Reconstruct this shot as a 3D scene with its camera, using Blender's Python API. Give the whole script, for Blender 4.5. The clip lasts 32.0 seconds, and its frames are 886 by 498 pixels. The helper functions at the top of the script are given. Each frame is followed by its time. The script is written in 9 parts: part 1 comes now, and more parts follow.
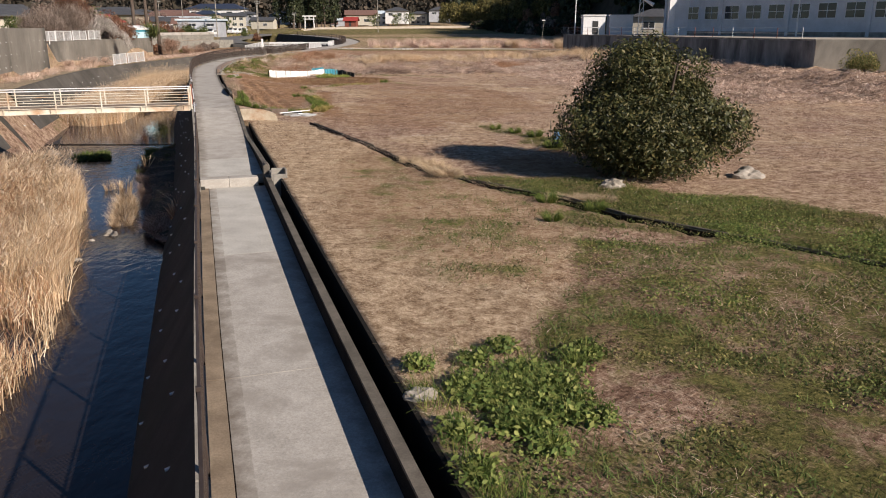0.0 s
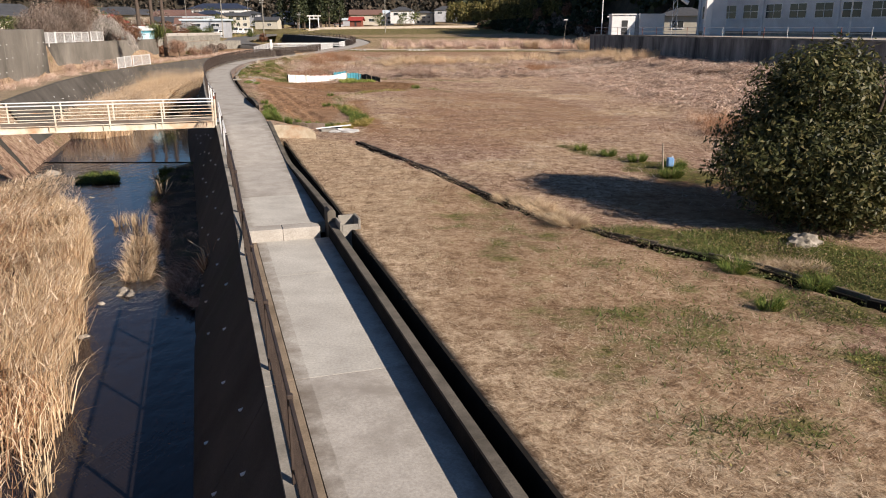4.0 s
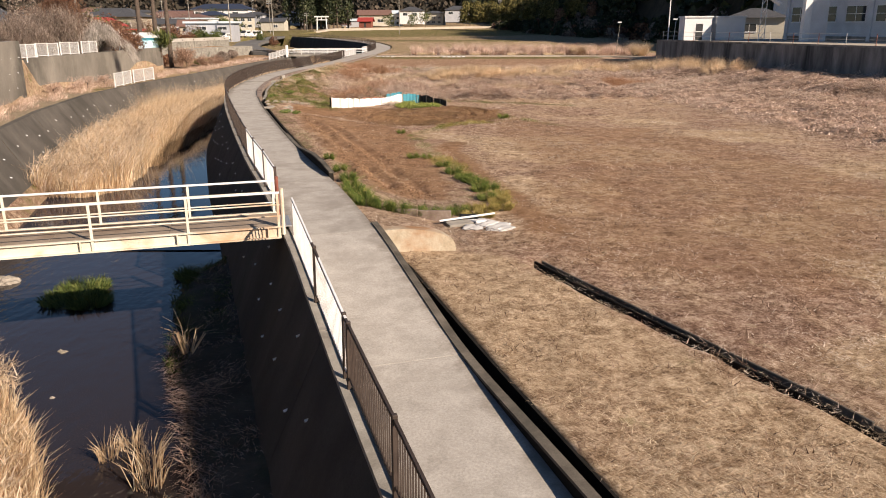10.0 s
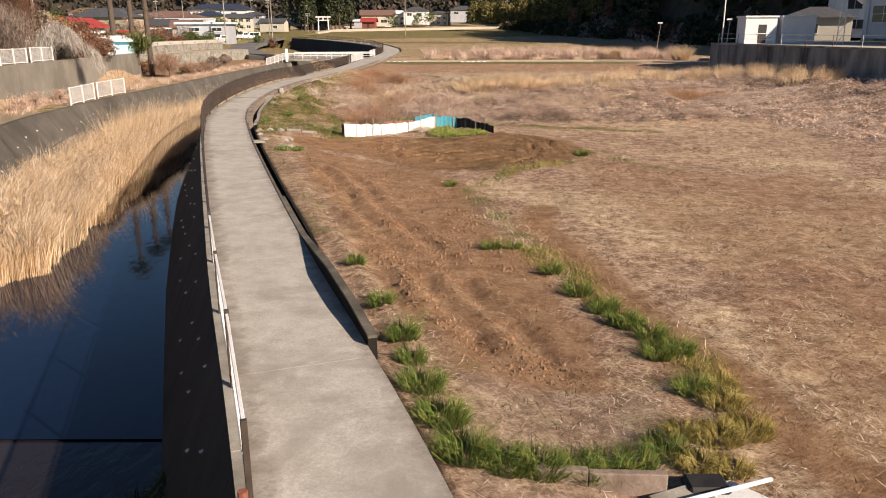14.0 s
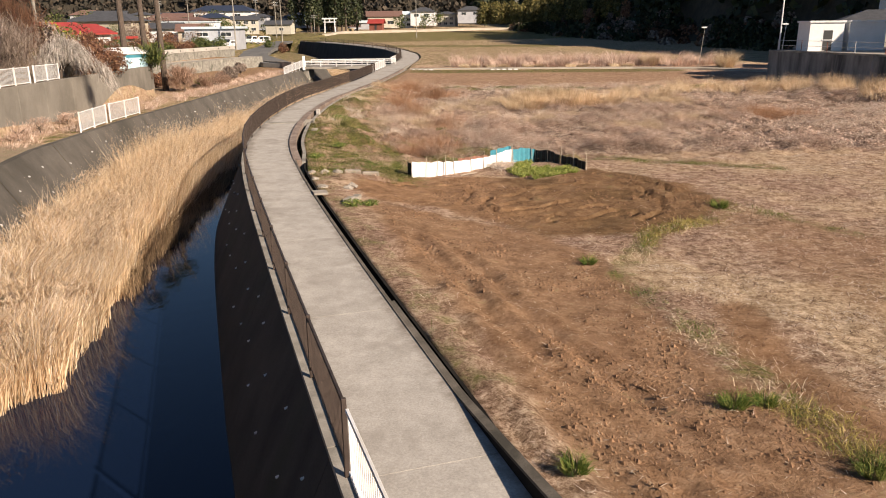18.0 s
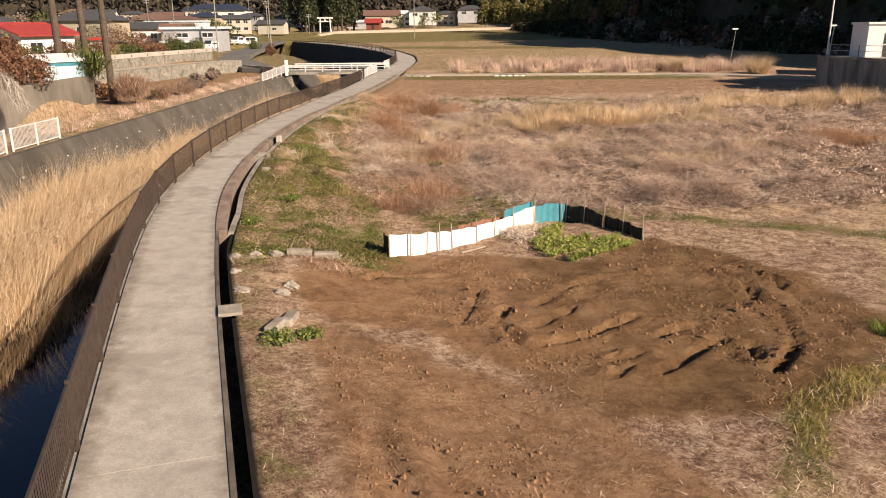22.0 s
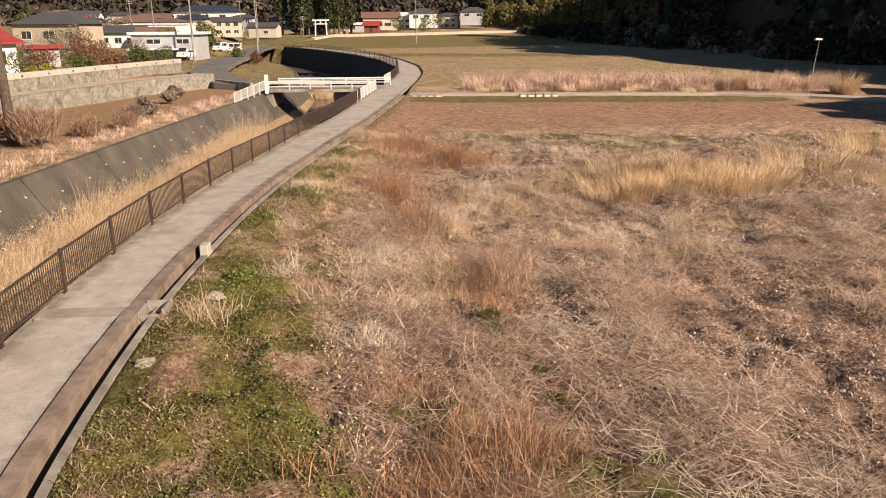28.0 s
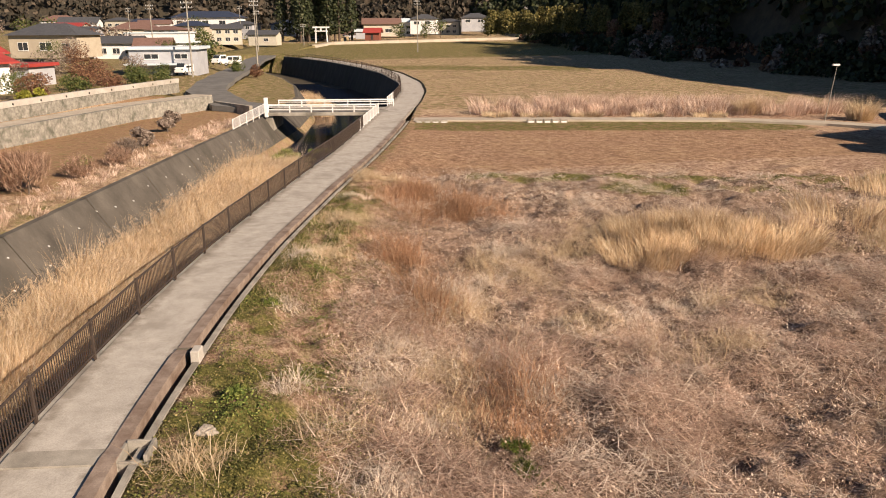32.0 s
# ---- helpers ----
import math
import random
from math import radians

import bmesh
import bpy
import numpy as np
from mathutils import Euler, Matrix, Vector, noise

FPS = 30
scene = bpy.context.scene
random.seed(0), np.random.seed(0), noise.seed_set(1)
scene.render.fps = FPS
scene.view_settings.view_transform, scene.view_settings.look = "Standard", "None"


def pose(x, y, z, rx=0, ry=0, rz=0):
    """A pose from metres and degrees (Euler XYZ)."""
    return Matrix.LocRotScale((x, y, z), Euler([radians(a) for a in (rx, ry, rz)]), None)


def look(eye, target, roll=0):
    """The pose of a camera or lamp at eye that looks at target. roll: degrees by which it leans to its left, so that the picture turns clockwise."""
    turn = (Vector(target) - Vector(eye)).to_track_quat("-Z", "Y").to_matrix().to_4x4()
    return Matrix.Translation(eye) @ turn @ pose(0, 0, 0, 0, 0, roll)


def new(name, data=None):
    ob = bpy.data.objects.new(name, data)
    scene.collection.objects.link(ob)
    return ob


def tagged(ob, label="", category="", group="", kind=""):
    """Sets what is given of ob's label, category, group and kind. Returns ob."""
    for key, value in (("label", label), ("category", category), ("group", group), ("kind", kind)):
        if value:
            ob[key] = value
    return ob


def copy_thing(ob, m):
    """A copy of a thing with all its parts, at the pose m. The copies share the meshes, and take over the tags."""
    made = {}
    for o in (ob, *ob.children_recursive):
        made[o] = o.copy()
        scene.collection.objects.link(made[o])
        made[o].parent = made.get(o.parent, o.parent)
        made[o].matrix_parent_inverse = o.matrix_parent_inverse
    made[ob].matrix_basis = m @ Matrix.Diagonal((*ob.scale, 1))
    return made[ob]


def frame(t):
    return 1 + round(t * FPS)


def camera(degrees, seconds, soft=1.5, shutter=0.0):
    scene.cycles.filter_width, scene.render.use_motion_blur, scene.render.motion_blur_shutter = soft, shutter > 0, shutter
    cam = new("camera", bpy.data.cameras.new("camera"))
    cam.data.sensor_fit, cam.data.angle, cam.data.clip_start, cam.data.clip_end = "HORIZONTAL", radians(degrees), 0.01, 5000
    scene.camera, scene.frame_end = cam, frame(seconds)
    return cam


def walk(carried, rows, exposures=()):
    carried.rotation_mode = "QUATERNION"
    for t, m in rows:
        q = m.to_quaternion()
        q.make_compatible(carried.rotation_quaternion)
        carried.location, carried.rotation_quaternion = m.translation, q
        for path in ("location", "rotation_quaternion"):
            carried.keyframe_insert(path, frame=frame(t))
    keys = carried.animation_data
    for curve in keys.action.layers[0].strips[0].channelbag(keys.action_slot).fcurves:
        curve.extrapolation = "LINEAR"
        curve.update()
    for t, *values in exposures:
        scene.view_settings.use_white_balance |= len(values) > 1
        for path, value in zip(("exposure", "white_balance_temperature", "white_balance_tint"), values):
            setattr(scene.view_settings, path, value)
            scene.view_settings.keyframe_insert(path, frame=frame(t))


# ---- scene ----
cam = camera(60.6, 32.0, 1.0)
METRES, EYE, TILT, LEAN, TURN = 80.0, 4.8, -16.3, 0.0, 0.0
ROWS = [
    (0.0, 0.0, 0.0, 0.0, -0.0, 0.0, 0.0),
    (0.5, -0.0046, 0.0036, 0.0009, 0.01, 0.01, 0.01),
    (1.0, -0.0093, 0.0077, 0.0019, 0.02, 0.01, 0.02),
    (1.5, -0.0132, 0.0137, 0.0037, 0.02, 0.0, 0.03),
    (2.0, -0.0164, 0.0228, 0.0065, 0.03, 0.0, 0.04),
    (2.5, -0.019, 0.0344, 0.01, 0.04, 0.0, 0.03),
    (3.0, -0.0227, 0.0478, 0.0141, 0.04, 0.0, 0.03),
    (3.5, -0.0299, 0.0616, 0.0185, 0.06, -0.01, 0.06),
    (5.5, -0.0622, 0.125, 0.0413, 0.01, -0.07, 0.12),
    (6.0, -0.0676, 0.1418, 0.0488, 0.01, -0.06, 0.13),
    (6.5, -0.0723, 0.1583, 0.0553, 0.01, -0.06, 0.17),
    (7.0, -0.0766, 0.1745, 0.0602, 0.02, -0.06, 0.19),
    (7.5, -0.0806, 0.1904, 0.0652, 0.03, -0.07, 0.22),
    (8.0, -0.0855, 0.2056, 0.0698, 0.03, -0.06, 0.21),
    (8.5, -0.0915, 0.2204, 0.0742, 0.03, -0.07, 0.21),
    (9.0, -0.0987, 0.2347, 0.0785, 0.03, -0.08, 0.2),
    (9.5, -0.1069, 0.2485, 0.0827, 0.04, -0.07, 0.2),
    (10.0, -0.1147, 0.2619, 0.0869, 0.07, -0.08, 0.23),
    (10.5, -0.1212, 0.2774, 0.0917, 0.07, -0.09, 0.24),
    (11.0, -0.1264, 0.2957, 0.0975, 0.09, -0.09, 0.25),
    (11.5, -0.1305, 0.3162, 0.1038, 0.11, -0.07, 0.27),
    (12.0, -0.134, 0.3375, 0.1102, 0.11, -0.09, 0.27),
    (12.5, -0.1368, 0.3603, 0.1168, 0.11, -0.07, 0.28),
    (13.0, -0.1391, 0.3831, 0.1235, 0.11, -0.07, 0.3),
    (13.5, -0.1421, 0.4047, 0.1302, 0.11, -0.06, 0.31),
    (14.0, -0.147, 0.4255, 0.1365, 0.11, -0.06, 0.27),
    (14.5, -0.1545, 0.4443, 0.1424, 0.1, -0.05, 0.23),
    (15.0, -0.165, 0.4615, 0.148, 0.12, -0.05, 0.25),
    (15.5, -0.1772, 0.478, 0.1538, 0.14, -0.08, 0.32),
    (17.5, -0.1952, 0.5038, 0.1703, 0.17, -0.11, 0.49),
    (18.0, -0.1953, 0.5098, 0.1722, 0.17, -0.11, 0.52),
    (18.5, -0.1953, 0.5193, 0.1751, 0.19, -0.1, 0.55),
    (19.0, -0.1952, 0.5318, 0.1788, 0.18, -0.1, 0.55),
    (19.5, -0.1948, 0.547, 0.1831, 0.2, -0.12, 0.57),
    (20.0, -0.1944, 0.5641, 0.1878, 0.2, -0.12, 0.54),
    (20.5, -0.1939, 0.5828, 0.1932, 0.18, -0.14, 0.52),
    (21.0, -0.1935, 0.6035, 0.1991, 0.16, -0.14, 0.47),
    (21.5, -0.193, 0.6257, 0.2058, 0.16, -0.14, 0.48),
    (22.0, -0.1926, 0.6479, 0.2153, 0.16, -0.17, 0.46),
    (22.5, -0.192, 0.67, 0.2248, 0.17, -0.16, 0.43),
    (23.0, -0.1915, 0.692, 0.2333, 0.19, -0.16, 0.48),
    (23.5, -0.1914, 0.7142, 0.2403, 0.13, -0.16, 0.39),
    (24.0, -0.1913, 0.7352, 0.2466, 0.11, -0.15, 0.37),
    (24.5, -0.1912, 0.7545, 0.2524, 0.1, -0.16, 0.35),
    (25.0, -0.1911, 0.7735, 0.2583, 0.1, -0.15, 0.4),
    (25.5, -0.192, 0.7913, 0.2639, 0.08, -0.14, 0.37),
    (27.5, -0.2086, 0.8482, 0.2823, 0.03, -0.1, 0.39),
    (28.0, -0.2119, 0.8598, 0.2862, 0.02, -0.09, 0.38),
    (28.5, -0.2144, 0.8696, 0.2911, 0.03, -0.08, 0.42),
    (29.0, -0.2158, 0.8751, 0.296, -0.0, -0.07, 0.41),
    (29.5, -0.2162, 0.8782, 0.3007, 0.0, -0.06, 0.39),
    (30.0, -0.2165, 0.8806, 0.3054, 0.01, -0.04, 0.35),
    (30.5, -0.217, 0.8826, 0.3088, 0.0, -0.0, 0.31),
    (31.0, -0.2174, 0.8842, 0.3126, 0.01, 0.01, 0.31),
    (31.5, -0.2177, 0.8855, 0.3166, 0.01, 0.01, 0.3),
    (32.0, -0.2179, 0.8884, 0.3208, -0.0, 0.03, 0.3),
]
EXPOSURES = [(0.0, 0.62, 5850, 10), (3.0, 0.73, 5900, 10), (6.0, 0.86, 6100, 11), (10.0, 0.88, 6400, 12), (16.0, 0.96, 6450, 11), (20.0, 0.96, 6550, 11), (24.0, 0.87, 7100, 14), (32.0, 0.94, 6900, 13)]
walk(cam, [(t, pose(0, 0, EYE, TILT, LEAN, TURN) @ pose(METRES * x, METRES * y, METRES * z, 90 + pitch, roll, yaw)) for t, x, y, z, yaw, pitch, roll in ROWS],
     exposures=EXPOSURES)

# ---- light: low winter sun from behind on the right, clear sky ----
SUN_DIR = Vector((-0.76, 0.65, 0.0)).normalized()
SUN_ELEV = radians(28.0)
sun_data = bpy.data.lights.new("sun", "SUN")
sun_data.energy, sun_data.angle, sun_data.color = 5.0, radians(0.53), (1.0, 0.83, 0.65)
sun = new("sun", sun_data)
sun.matrix_world = look((60, -80, 60), Vector((60, -80, 60)) + SUN_DIR * math.cos(SUN_ELEV) - Vector((0, 0, math.sin(SUN_ELEV))))
world = bpy.data.worlds.new("sky")
world.use_nodes = True
scene.world = world
wn = world.node_tree.nodes
sky = wn.new("ShaderNodeTexSky")
sky.sky_type, sky.sun_disc = "NISHITA", False
sky.dust_density, sky.ozone_density = 0.0, 4.0
sky.sun_elevation, sky.sun_rotation = SUN_ELEV, math.atan2(-SUN_DIR.x, -SUN_DIR.y)
wn["Background"].inputs["Strength"].default_value = 0.04
world.node_tree.links.new(sky.outputs[0], wn["Background"].inputs["Color"])

# ---- materials ----
def node_mat(name):
    m = bpy.data.materials.new(name)
    m.use_nodes = True
    n, l = m.node_tree.nodes, m.node_tree.links
    return m, n, l, n["Principled BSDF"]


def noise_node(n, l, scale, detail=6.0, rough=0.6, vec=None, dist=0.0):
    t = n.new("ShaderNodeTexNoise")
    t.inputs["Scale"].default_value, t.inputs["Detail"].default_value = scale, detail
    t.inputs["Roughness"].default_value, t.inputs["Distortion"].default_value = rough, dist
    if vec:
        l.new(vec, t.inputs["Vector"])
    return t.outputs["Fac"]


def ramp_node(n, l, fac, stops):
    r = n.new("ShaderNodeValToRGB")
    e = r.color_ramp.elements
    while len(e) < len(stops):
        e.new(0.5)
    for k, (p, c) in enumerate(stops):
        e[k].position = p
        e[k].color = (*c, 1) if len(c) == 3 else c
    l.new(fac, r.inputs["Fac"])
    return r.outputs["Color"]


def mix_node(n, l, fac, a, b, mode="MIX"):
    x = n.new("ShaderNodeMix")
    x.data_type, x.blend_type = "RGBA", mode
    for sock, v in ((x.inputs[0], fac), (x.inputs[6], a), (x.inputs[7], b)):
        if isinstance(v, (int, float)):
            sock.default_value = v
        elif isinstance(v, tuple):
            sock.default_value = (*v, 1)
        else:
            l.new(v, sock)
    return x.outputs[2]


def bump_node(n, l, bs, height, strength, dist):
    b = n.new("ShaderNodeBump")
    b.inputs["Strength"].default_value, b.inputs["Distance"].default_value = strength, dist
    l.new(height, b.inputs["Height"])
    l.new(b.outputs[0], bs.inputs["Normal"])


def surf(name, dark, light, scale=6.0, fine=60.0, rough=0.85, bump=0.3, dist=0.01, metal=0.0, stain=None, spec=0.3, stretch=None, island=0.0, edge=None):
    """Two-scale grain between two colours, with a stain colour at a large scale; streaks where stretch is given."""
    m, n, l, bs = node_mat(name)
    g = n.new("ShaderNodeNewGeometry")
    vec = g.outputs["Position"]
    if stretch:
        mp = n.new("ShaderNodeMapping")
        mp.inputs["Scale"].default_value = stretch
        l.new(vec, mp.inputs["Vector"])
        vec = mp.outputs[0]
    big = noise_node(n, l, scale, 5, 0.6, vec)
    small = noise_node(n, l, fine, 4, 0.7, g.outputs["Position"])
    col = ramp_node(n, l, big, [(0.3, dark), (0.7, light)])
    gr = ramp_node(n, l, small, [(0.25, (0.72, 0.72, 0.72)), (0.75, (1.18, 1.18, 1.18))])
    col = mix_node(n, l, 1.0, col, gr, "MULTIPLY")
    if stain:
        s = noise_node(n, l, scale * 0.31, 6, 0.65, vec, 0.4)
        f = ramp_node(n, l, s, [(0.5, (0, 0, 0)), (0.68, (1, 1, 1))])
        col = mix_node(n, l, f, col, stain)
    if edge:
        at_ = n.new("ShaderNodeAttribute")
        at_.attribute_name = "edge"
        e2 = n.new("ShaderNodeMath")
        e2.operation = "MULTIPLY_ADD"
        l.new(noise_node(n, l, 2.5, 7, 0.7, g.outputs["Position"]), e2.inputs[0])
        e2.inputs[1].default_value = 2.2
        e3 = n.new("ShaderNodeMath")
        e3.operation = "MULTIPLY_ADD"
        l.new(at_.outputs["Fac"], e3.inputs[0])
        e3.inputs[1].default_value, e3.inputs[2].default_value = 1.25, -1.7
        l.new(e3.outputs[0], e2.inputs[2])
        ec = n.new("ShaderNodeClamp")
        l.new(e2.outputs[0], ec.inputs[0])
        col = mix_node(n, l, ec.outputs[0], col, edge)
    if island:
        v = ramp_node(n, l, g.outputs["Random Per Island"], [(0.0, (1 - island,) * 3), (1.0, (1 + island,) * 3)])
        col = mix_node(n, l, 1.0, col, v, "MULTIPLY")
    l.new(col, bs.inputs["Base Color"])
    bs.inputs["Roughness"].default_value, bs.inputs["Metallic"].default_value = rough, metal
    bs.inputs["Specular IOR Level"].default_value = spec
    if bump:
        bump_node(n, l, bs, small, bump, dist)
    return m


def blade_mat(name, stops, rough=0.7, transl=0.25):
    """Thin plant matter: colour by island, light passing through."""
    m, n, l, bs = node_mat(name)
    g = n.new("ShaderNodeNewGeometry")
    col = ramp_node(n, l, g.outputs["Random Per Island"], stops)
    patch = noise_node(n, l, 0.35, 4, 0.6, g.outputs["Position"])
    pr = ramp_node(n, l, patch, [(0.3, (0.75, 0.75, 0.75)), (0.7, (1.2, 1.2, 1.2))])
    col = mix_node(n, l, 1.0, col, pr, "MULTIPLY")
    l.new(col, bs.inputs["Base Color"])
    bs.inputs["Roughness"].default_value = rough
    bs.inputs["Specular IOR Level"].default_value = 0.25
    if transl:
        tr = n.new("ShaderNodeBsdfTranslucent")
        l.new(col, tr.inputs["Color"])
        ms = n.new("ShaderNodeMixShader")
        ms.inputs[0].default_value = transl
        out = n["Material Output"]
        l.new(bs.outputs[0], ms.inputs[1])
        l.new(tr.outputs[0], ms.inputs[2])
        l.new(ms.outputs[0], out.inputs["Surface"])
    return m


M = {}
M["path"] = surf("path_concrete", (0.34, 0.315, 0.28), (0.45, 0.42, 0.38), 2.2, 26, 0.9, 0.45, 0.008, stain=(0.27, 0.245, 0.215), edge=(0.15, 0.125, 0.1))
M["path_new"] = surf("pale_concrete", (0.39, 0.37, 0.335), (0.52, 0.5, 0.455), 1.1, 22, 0.9, 0.4, 0.008, edge=(0.2, 0.17, 0.14))
M["concrete"] = surf("old_concrete", (0.2, 0.185, 0.16), (0.36, 0.335, 0.295), 1.6, 40, 0.92, 0.4, 0.01, stain=(0.13, 0.115, 0.095))
# river wall concrete, darkened so its colour carries the shade on the face
M["bank"] = surf("shade_dark_bank_concrete", (0.032, 0.03, 0.027), (0.065, 0.06, 0.053), 0.9, 24, 0.95, 0.5, 0.015, stain=(0.04, 0.042, 0.032), stretch=(1, 1, 0.25))
M["wallgrey"] = surf("streaked_concrete", (0.1, 0.095, 0.09), (0.34, 0.325, 0.305), 0.9, 30, 0.92, 0.35, 0.01, stain=(0.04, 0.038, 0.036), stretch=(1, 1, 0.22))
M["upper"] = surf("terrace_concrete", (0.13, 0.118, 0.1), (0.27, 0.245, 0.21), 0.35, 18, 0.95, 0.4, 0.012, stain=(0.06, 0.055, 0.048), stretch=(1, 1, 0.6))
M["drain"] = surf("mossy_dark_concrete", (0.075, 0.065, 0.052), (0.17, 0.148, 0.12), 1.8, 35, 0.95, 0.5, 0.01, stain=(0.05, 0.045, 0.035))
M["rusty"] = surf("rust_stained_concrete", (0.26, 0.2, 0.13), (0.48, 0.43, 0.34), 1.6, 30, 0.9, 0.5, 0.012, stain=(0.26, 0.13, 0.055))
M["fence"] = surf("brown_painted_steel", (0.045, 0.033, 0.028), (0.08, 0.06, 0.05), 4, 60, 0.55, 0.1, 0.002, 0.2)
M["white"] = surf("weathered_white_paint", (0.66, 0.66, 0.66), (0.76, 0.76, 0.765), 2.5, 50, 0.6, 0.1, 0.002, stain=(0.58, 0.55, 0.5))
M["mesh"] = surf("grey_white_mesh", (0.42, 0.42, 0.42), (0.52, 0.52, 0.52), 2.5, 50, 0.6, 0.1, 0.002)
# near-black concrete: the drain's shade is put into the colour
M["shade_black"] = surf("shade_black_concrete", (0.008, 0.0075, 0.007), (0.024, 0.021, 0.018), 1.5, 30, 0.95, 0.5, 0.01, spec=0.1)
M["cream"] = surf("cream_painted_steel", (0.6, 0.55, 0.44), (0.72, 0.68, 0.58), 2.0, 50, 0.6, 0.15, 0.002, stain=(0.42, 0.27, 0.16))
M["deck"] = surf("worn_bridge_deck", (0.22, 0.17, 0.125), (0.33, 0.27, 0.21), 1.5, 40, 0.9, 0.3, 0.006, stain=(0.16, 0.1, 0.06))
M["dark"] = surf("hole_shade_dark", (0.03, 0.026, 0.02), (0.06, 0.05, 0.04), 3, 40, 0.95, 0.3)
M["plaster"] = surf("pale_plaster", (0.55, 0.56, 0.58), (0.66, 0.67, 0.69), 0.8, 40, 0.85, 0.15, 0.003, stain=(0.48, 0.48, 0.49))
M["whitewall"] = surf("white_cladding", (0.66, 0.66, 0.66), (0.76, 0.76, 0.76), 1.0, 40, 0.75, 0.1, 0.003)


def flat_mat(name, col, rough=0.5, metal=0.0, jitter=0.06):
    lo, hi = tuple(c * (1 - jitter) for c in col), tuple(c * (1 + jitter) for c in col)
    return surf(name, lo, hi, 3.0, 70.0, rough, 0.08, 0.002, metal)


m, n, l, bs = node_mat("river_water")
bs.inputs["Base Color"].default_value = (0.004, 0.009, 0.026, 1)
bs.inputs["Roughness"].default_value = 0.04
bs.inputs["IOR"].default_value = 1.33
bs.inputs["Specular IOR Level"].default_value = 0.5
g = n.new("ShaderNodeNewGeometry")
mp = n.new("ShaderNodeMapping")
mp.inputs["Scale"].default_value = (1.0, 0.55, 1.0)
l.new(g.outputs["Position"], mp.inputs["Vector"])
rip = noise_node(n, l, 2.6, 3, 0.55, mp.outputs[0])
bump_node(n, l, bs, rip, 0.05, 0.1)
M["water"] = m
m2 = m.copy()
m2.name = "rippled_water"
for nd in m2.node_tree.nodes:
    if nd.bl_idname == "ShaderNodeBump":
        nd.inputs["Strength"].default_value = 0.2
    if nd.bl_idname == "ShaderNodeBsdfPrincipled":
        nd.inputs["Base Color"].default_value = (0.026, 0.021, 0.022, 1)
M["rapid"] = m2

# ground: zones held in masks on the mesh
m, n, l, bs = node_mat("field_ground")
g = n.new("ShaderNodeNewGeometry")
P = g.outputs["Position"]


def mask_node(key):
    a = n.new("ShaderNodeAttribute")
    a.attribute_name = key
    return a.outputs["Fac"]


fine = noise_node(n, l, 9.0, 8, 0.75, P)
mid = noise_node(n, l, 1.3, 8, 0.72, P)


def streaks(rot, along, across, dist):
    """Strewn stems: noise drawn out along one heading."""
    mp_ = n.new("ShaderNodeMapping")
    mp_.vector_type = "TEXTURE"
    mp_.inputs["Rotation"].default_value = (0, 0, rot)
    mp_.inputs["Scale"].default_value = (along, across, 1.0)
    l.new(P, mp_.inputs["Vector"])
    return noise_node(n, l, 1.0, 4, 0.65, mp_.outputs[0], dist)


def math_node(op, a, b, c=None):
    q = n.new("ShaderNodeMath")
    q.operation = op
    for sock, v in zip(q.inputs, (a, b, c)):
        if isinstance(v, (int, float)):
            sock.default_value = v
        elif v is not None:
            l.new(v, sock)
    return q.outputs[0]


st = math_node("MAXIMUM", streaks(0.5, 0.16, 0.035, 0.6), streaks(-0.8, 0.15, 0.03, 0.8))
st = math_node("MAXIMUM", st, streaks(1.9, 0.12, 0.045, 0.9))
pat = noise_node(n, l, 2.6, 8, 0.8, P, 0.3)
fib = math_node("MULTIPLY_ADD", pat, 0.95, math_node("MULTIPLY_ADD", fine, 0.5, math_node("MULTIPLY_ADD", st, 0.95, -0.7)))
broad = noise_node(n, l, 0.22, 6, 0.7, P, 0.5)
straw = ramp_node(n, l, fib, [(0.34, (0.13, 0.08, 0.045)), (0.51, (0.36, 0.252, 0.158)), (0.67, (0.62, 0.478, 0.33)), (0.84, (0.78, 0.65, 0.49))])
brown = ramp_node(n, l, fib, [(0.34, (0.08, 0.045, 0.03)), (0.52, (0.255, 0.158, 0.11)), (0.68, (0.5, 0.365, 0.275)), (0.85, (0.7, 0.57, 0.46))])
# dead litter; the dark end also paints in the shade under the weeds
litter = ramp_node(n, l, fib, [(0.36, (0.07, 0.046, 0.034)), (0.53, (0.2, 0.138, 0.104)), (0.7, (0.44, 0.33, 0.26)), (0.86, (0.62, 0.49, 0.4))])
soil = ramp_node(n, l, math_node("MULTIPLY_ADD", mid, 0.5, math_node("MULTIPLY", fine, 0.5)), [(0.3, (0.1, 0.052, 0.027)), (0.5, (0.28, 0.165, 0.092)), (0.7, (0.42, 0.275, 0.17))])
green = ramp_node(n, l, fib, [(0.34, (0.035, 0.035, 0.013)), (0.5, (0.085, 0.085, 0.026)), (0.66, (0.18, 0.16, 0.055)), (0.85, (0.34, 0.26, 0.13))])
swc = n.new("ShaderNodeClamp")
l.new(math_node("MULTIPLY_ADD", broad, 3.2, math_node("ADD", mask_node("straw"), -1.45)), swc.inputs[0])
col = mix_node(n, l, swc.outputs[0], brown, straw)
col = mix_node(n, l, mask_node("litter"), col, litter)
col = mix_node(n, l, mask_node("soil"), col, soil)
gc = n.new("ShaderNodeClamp")
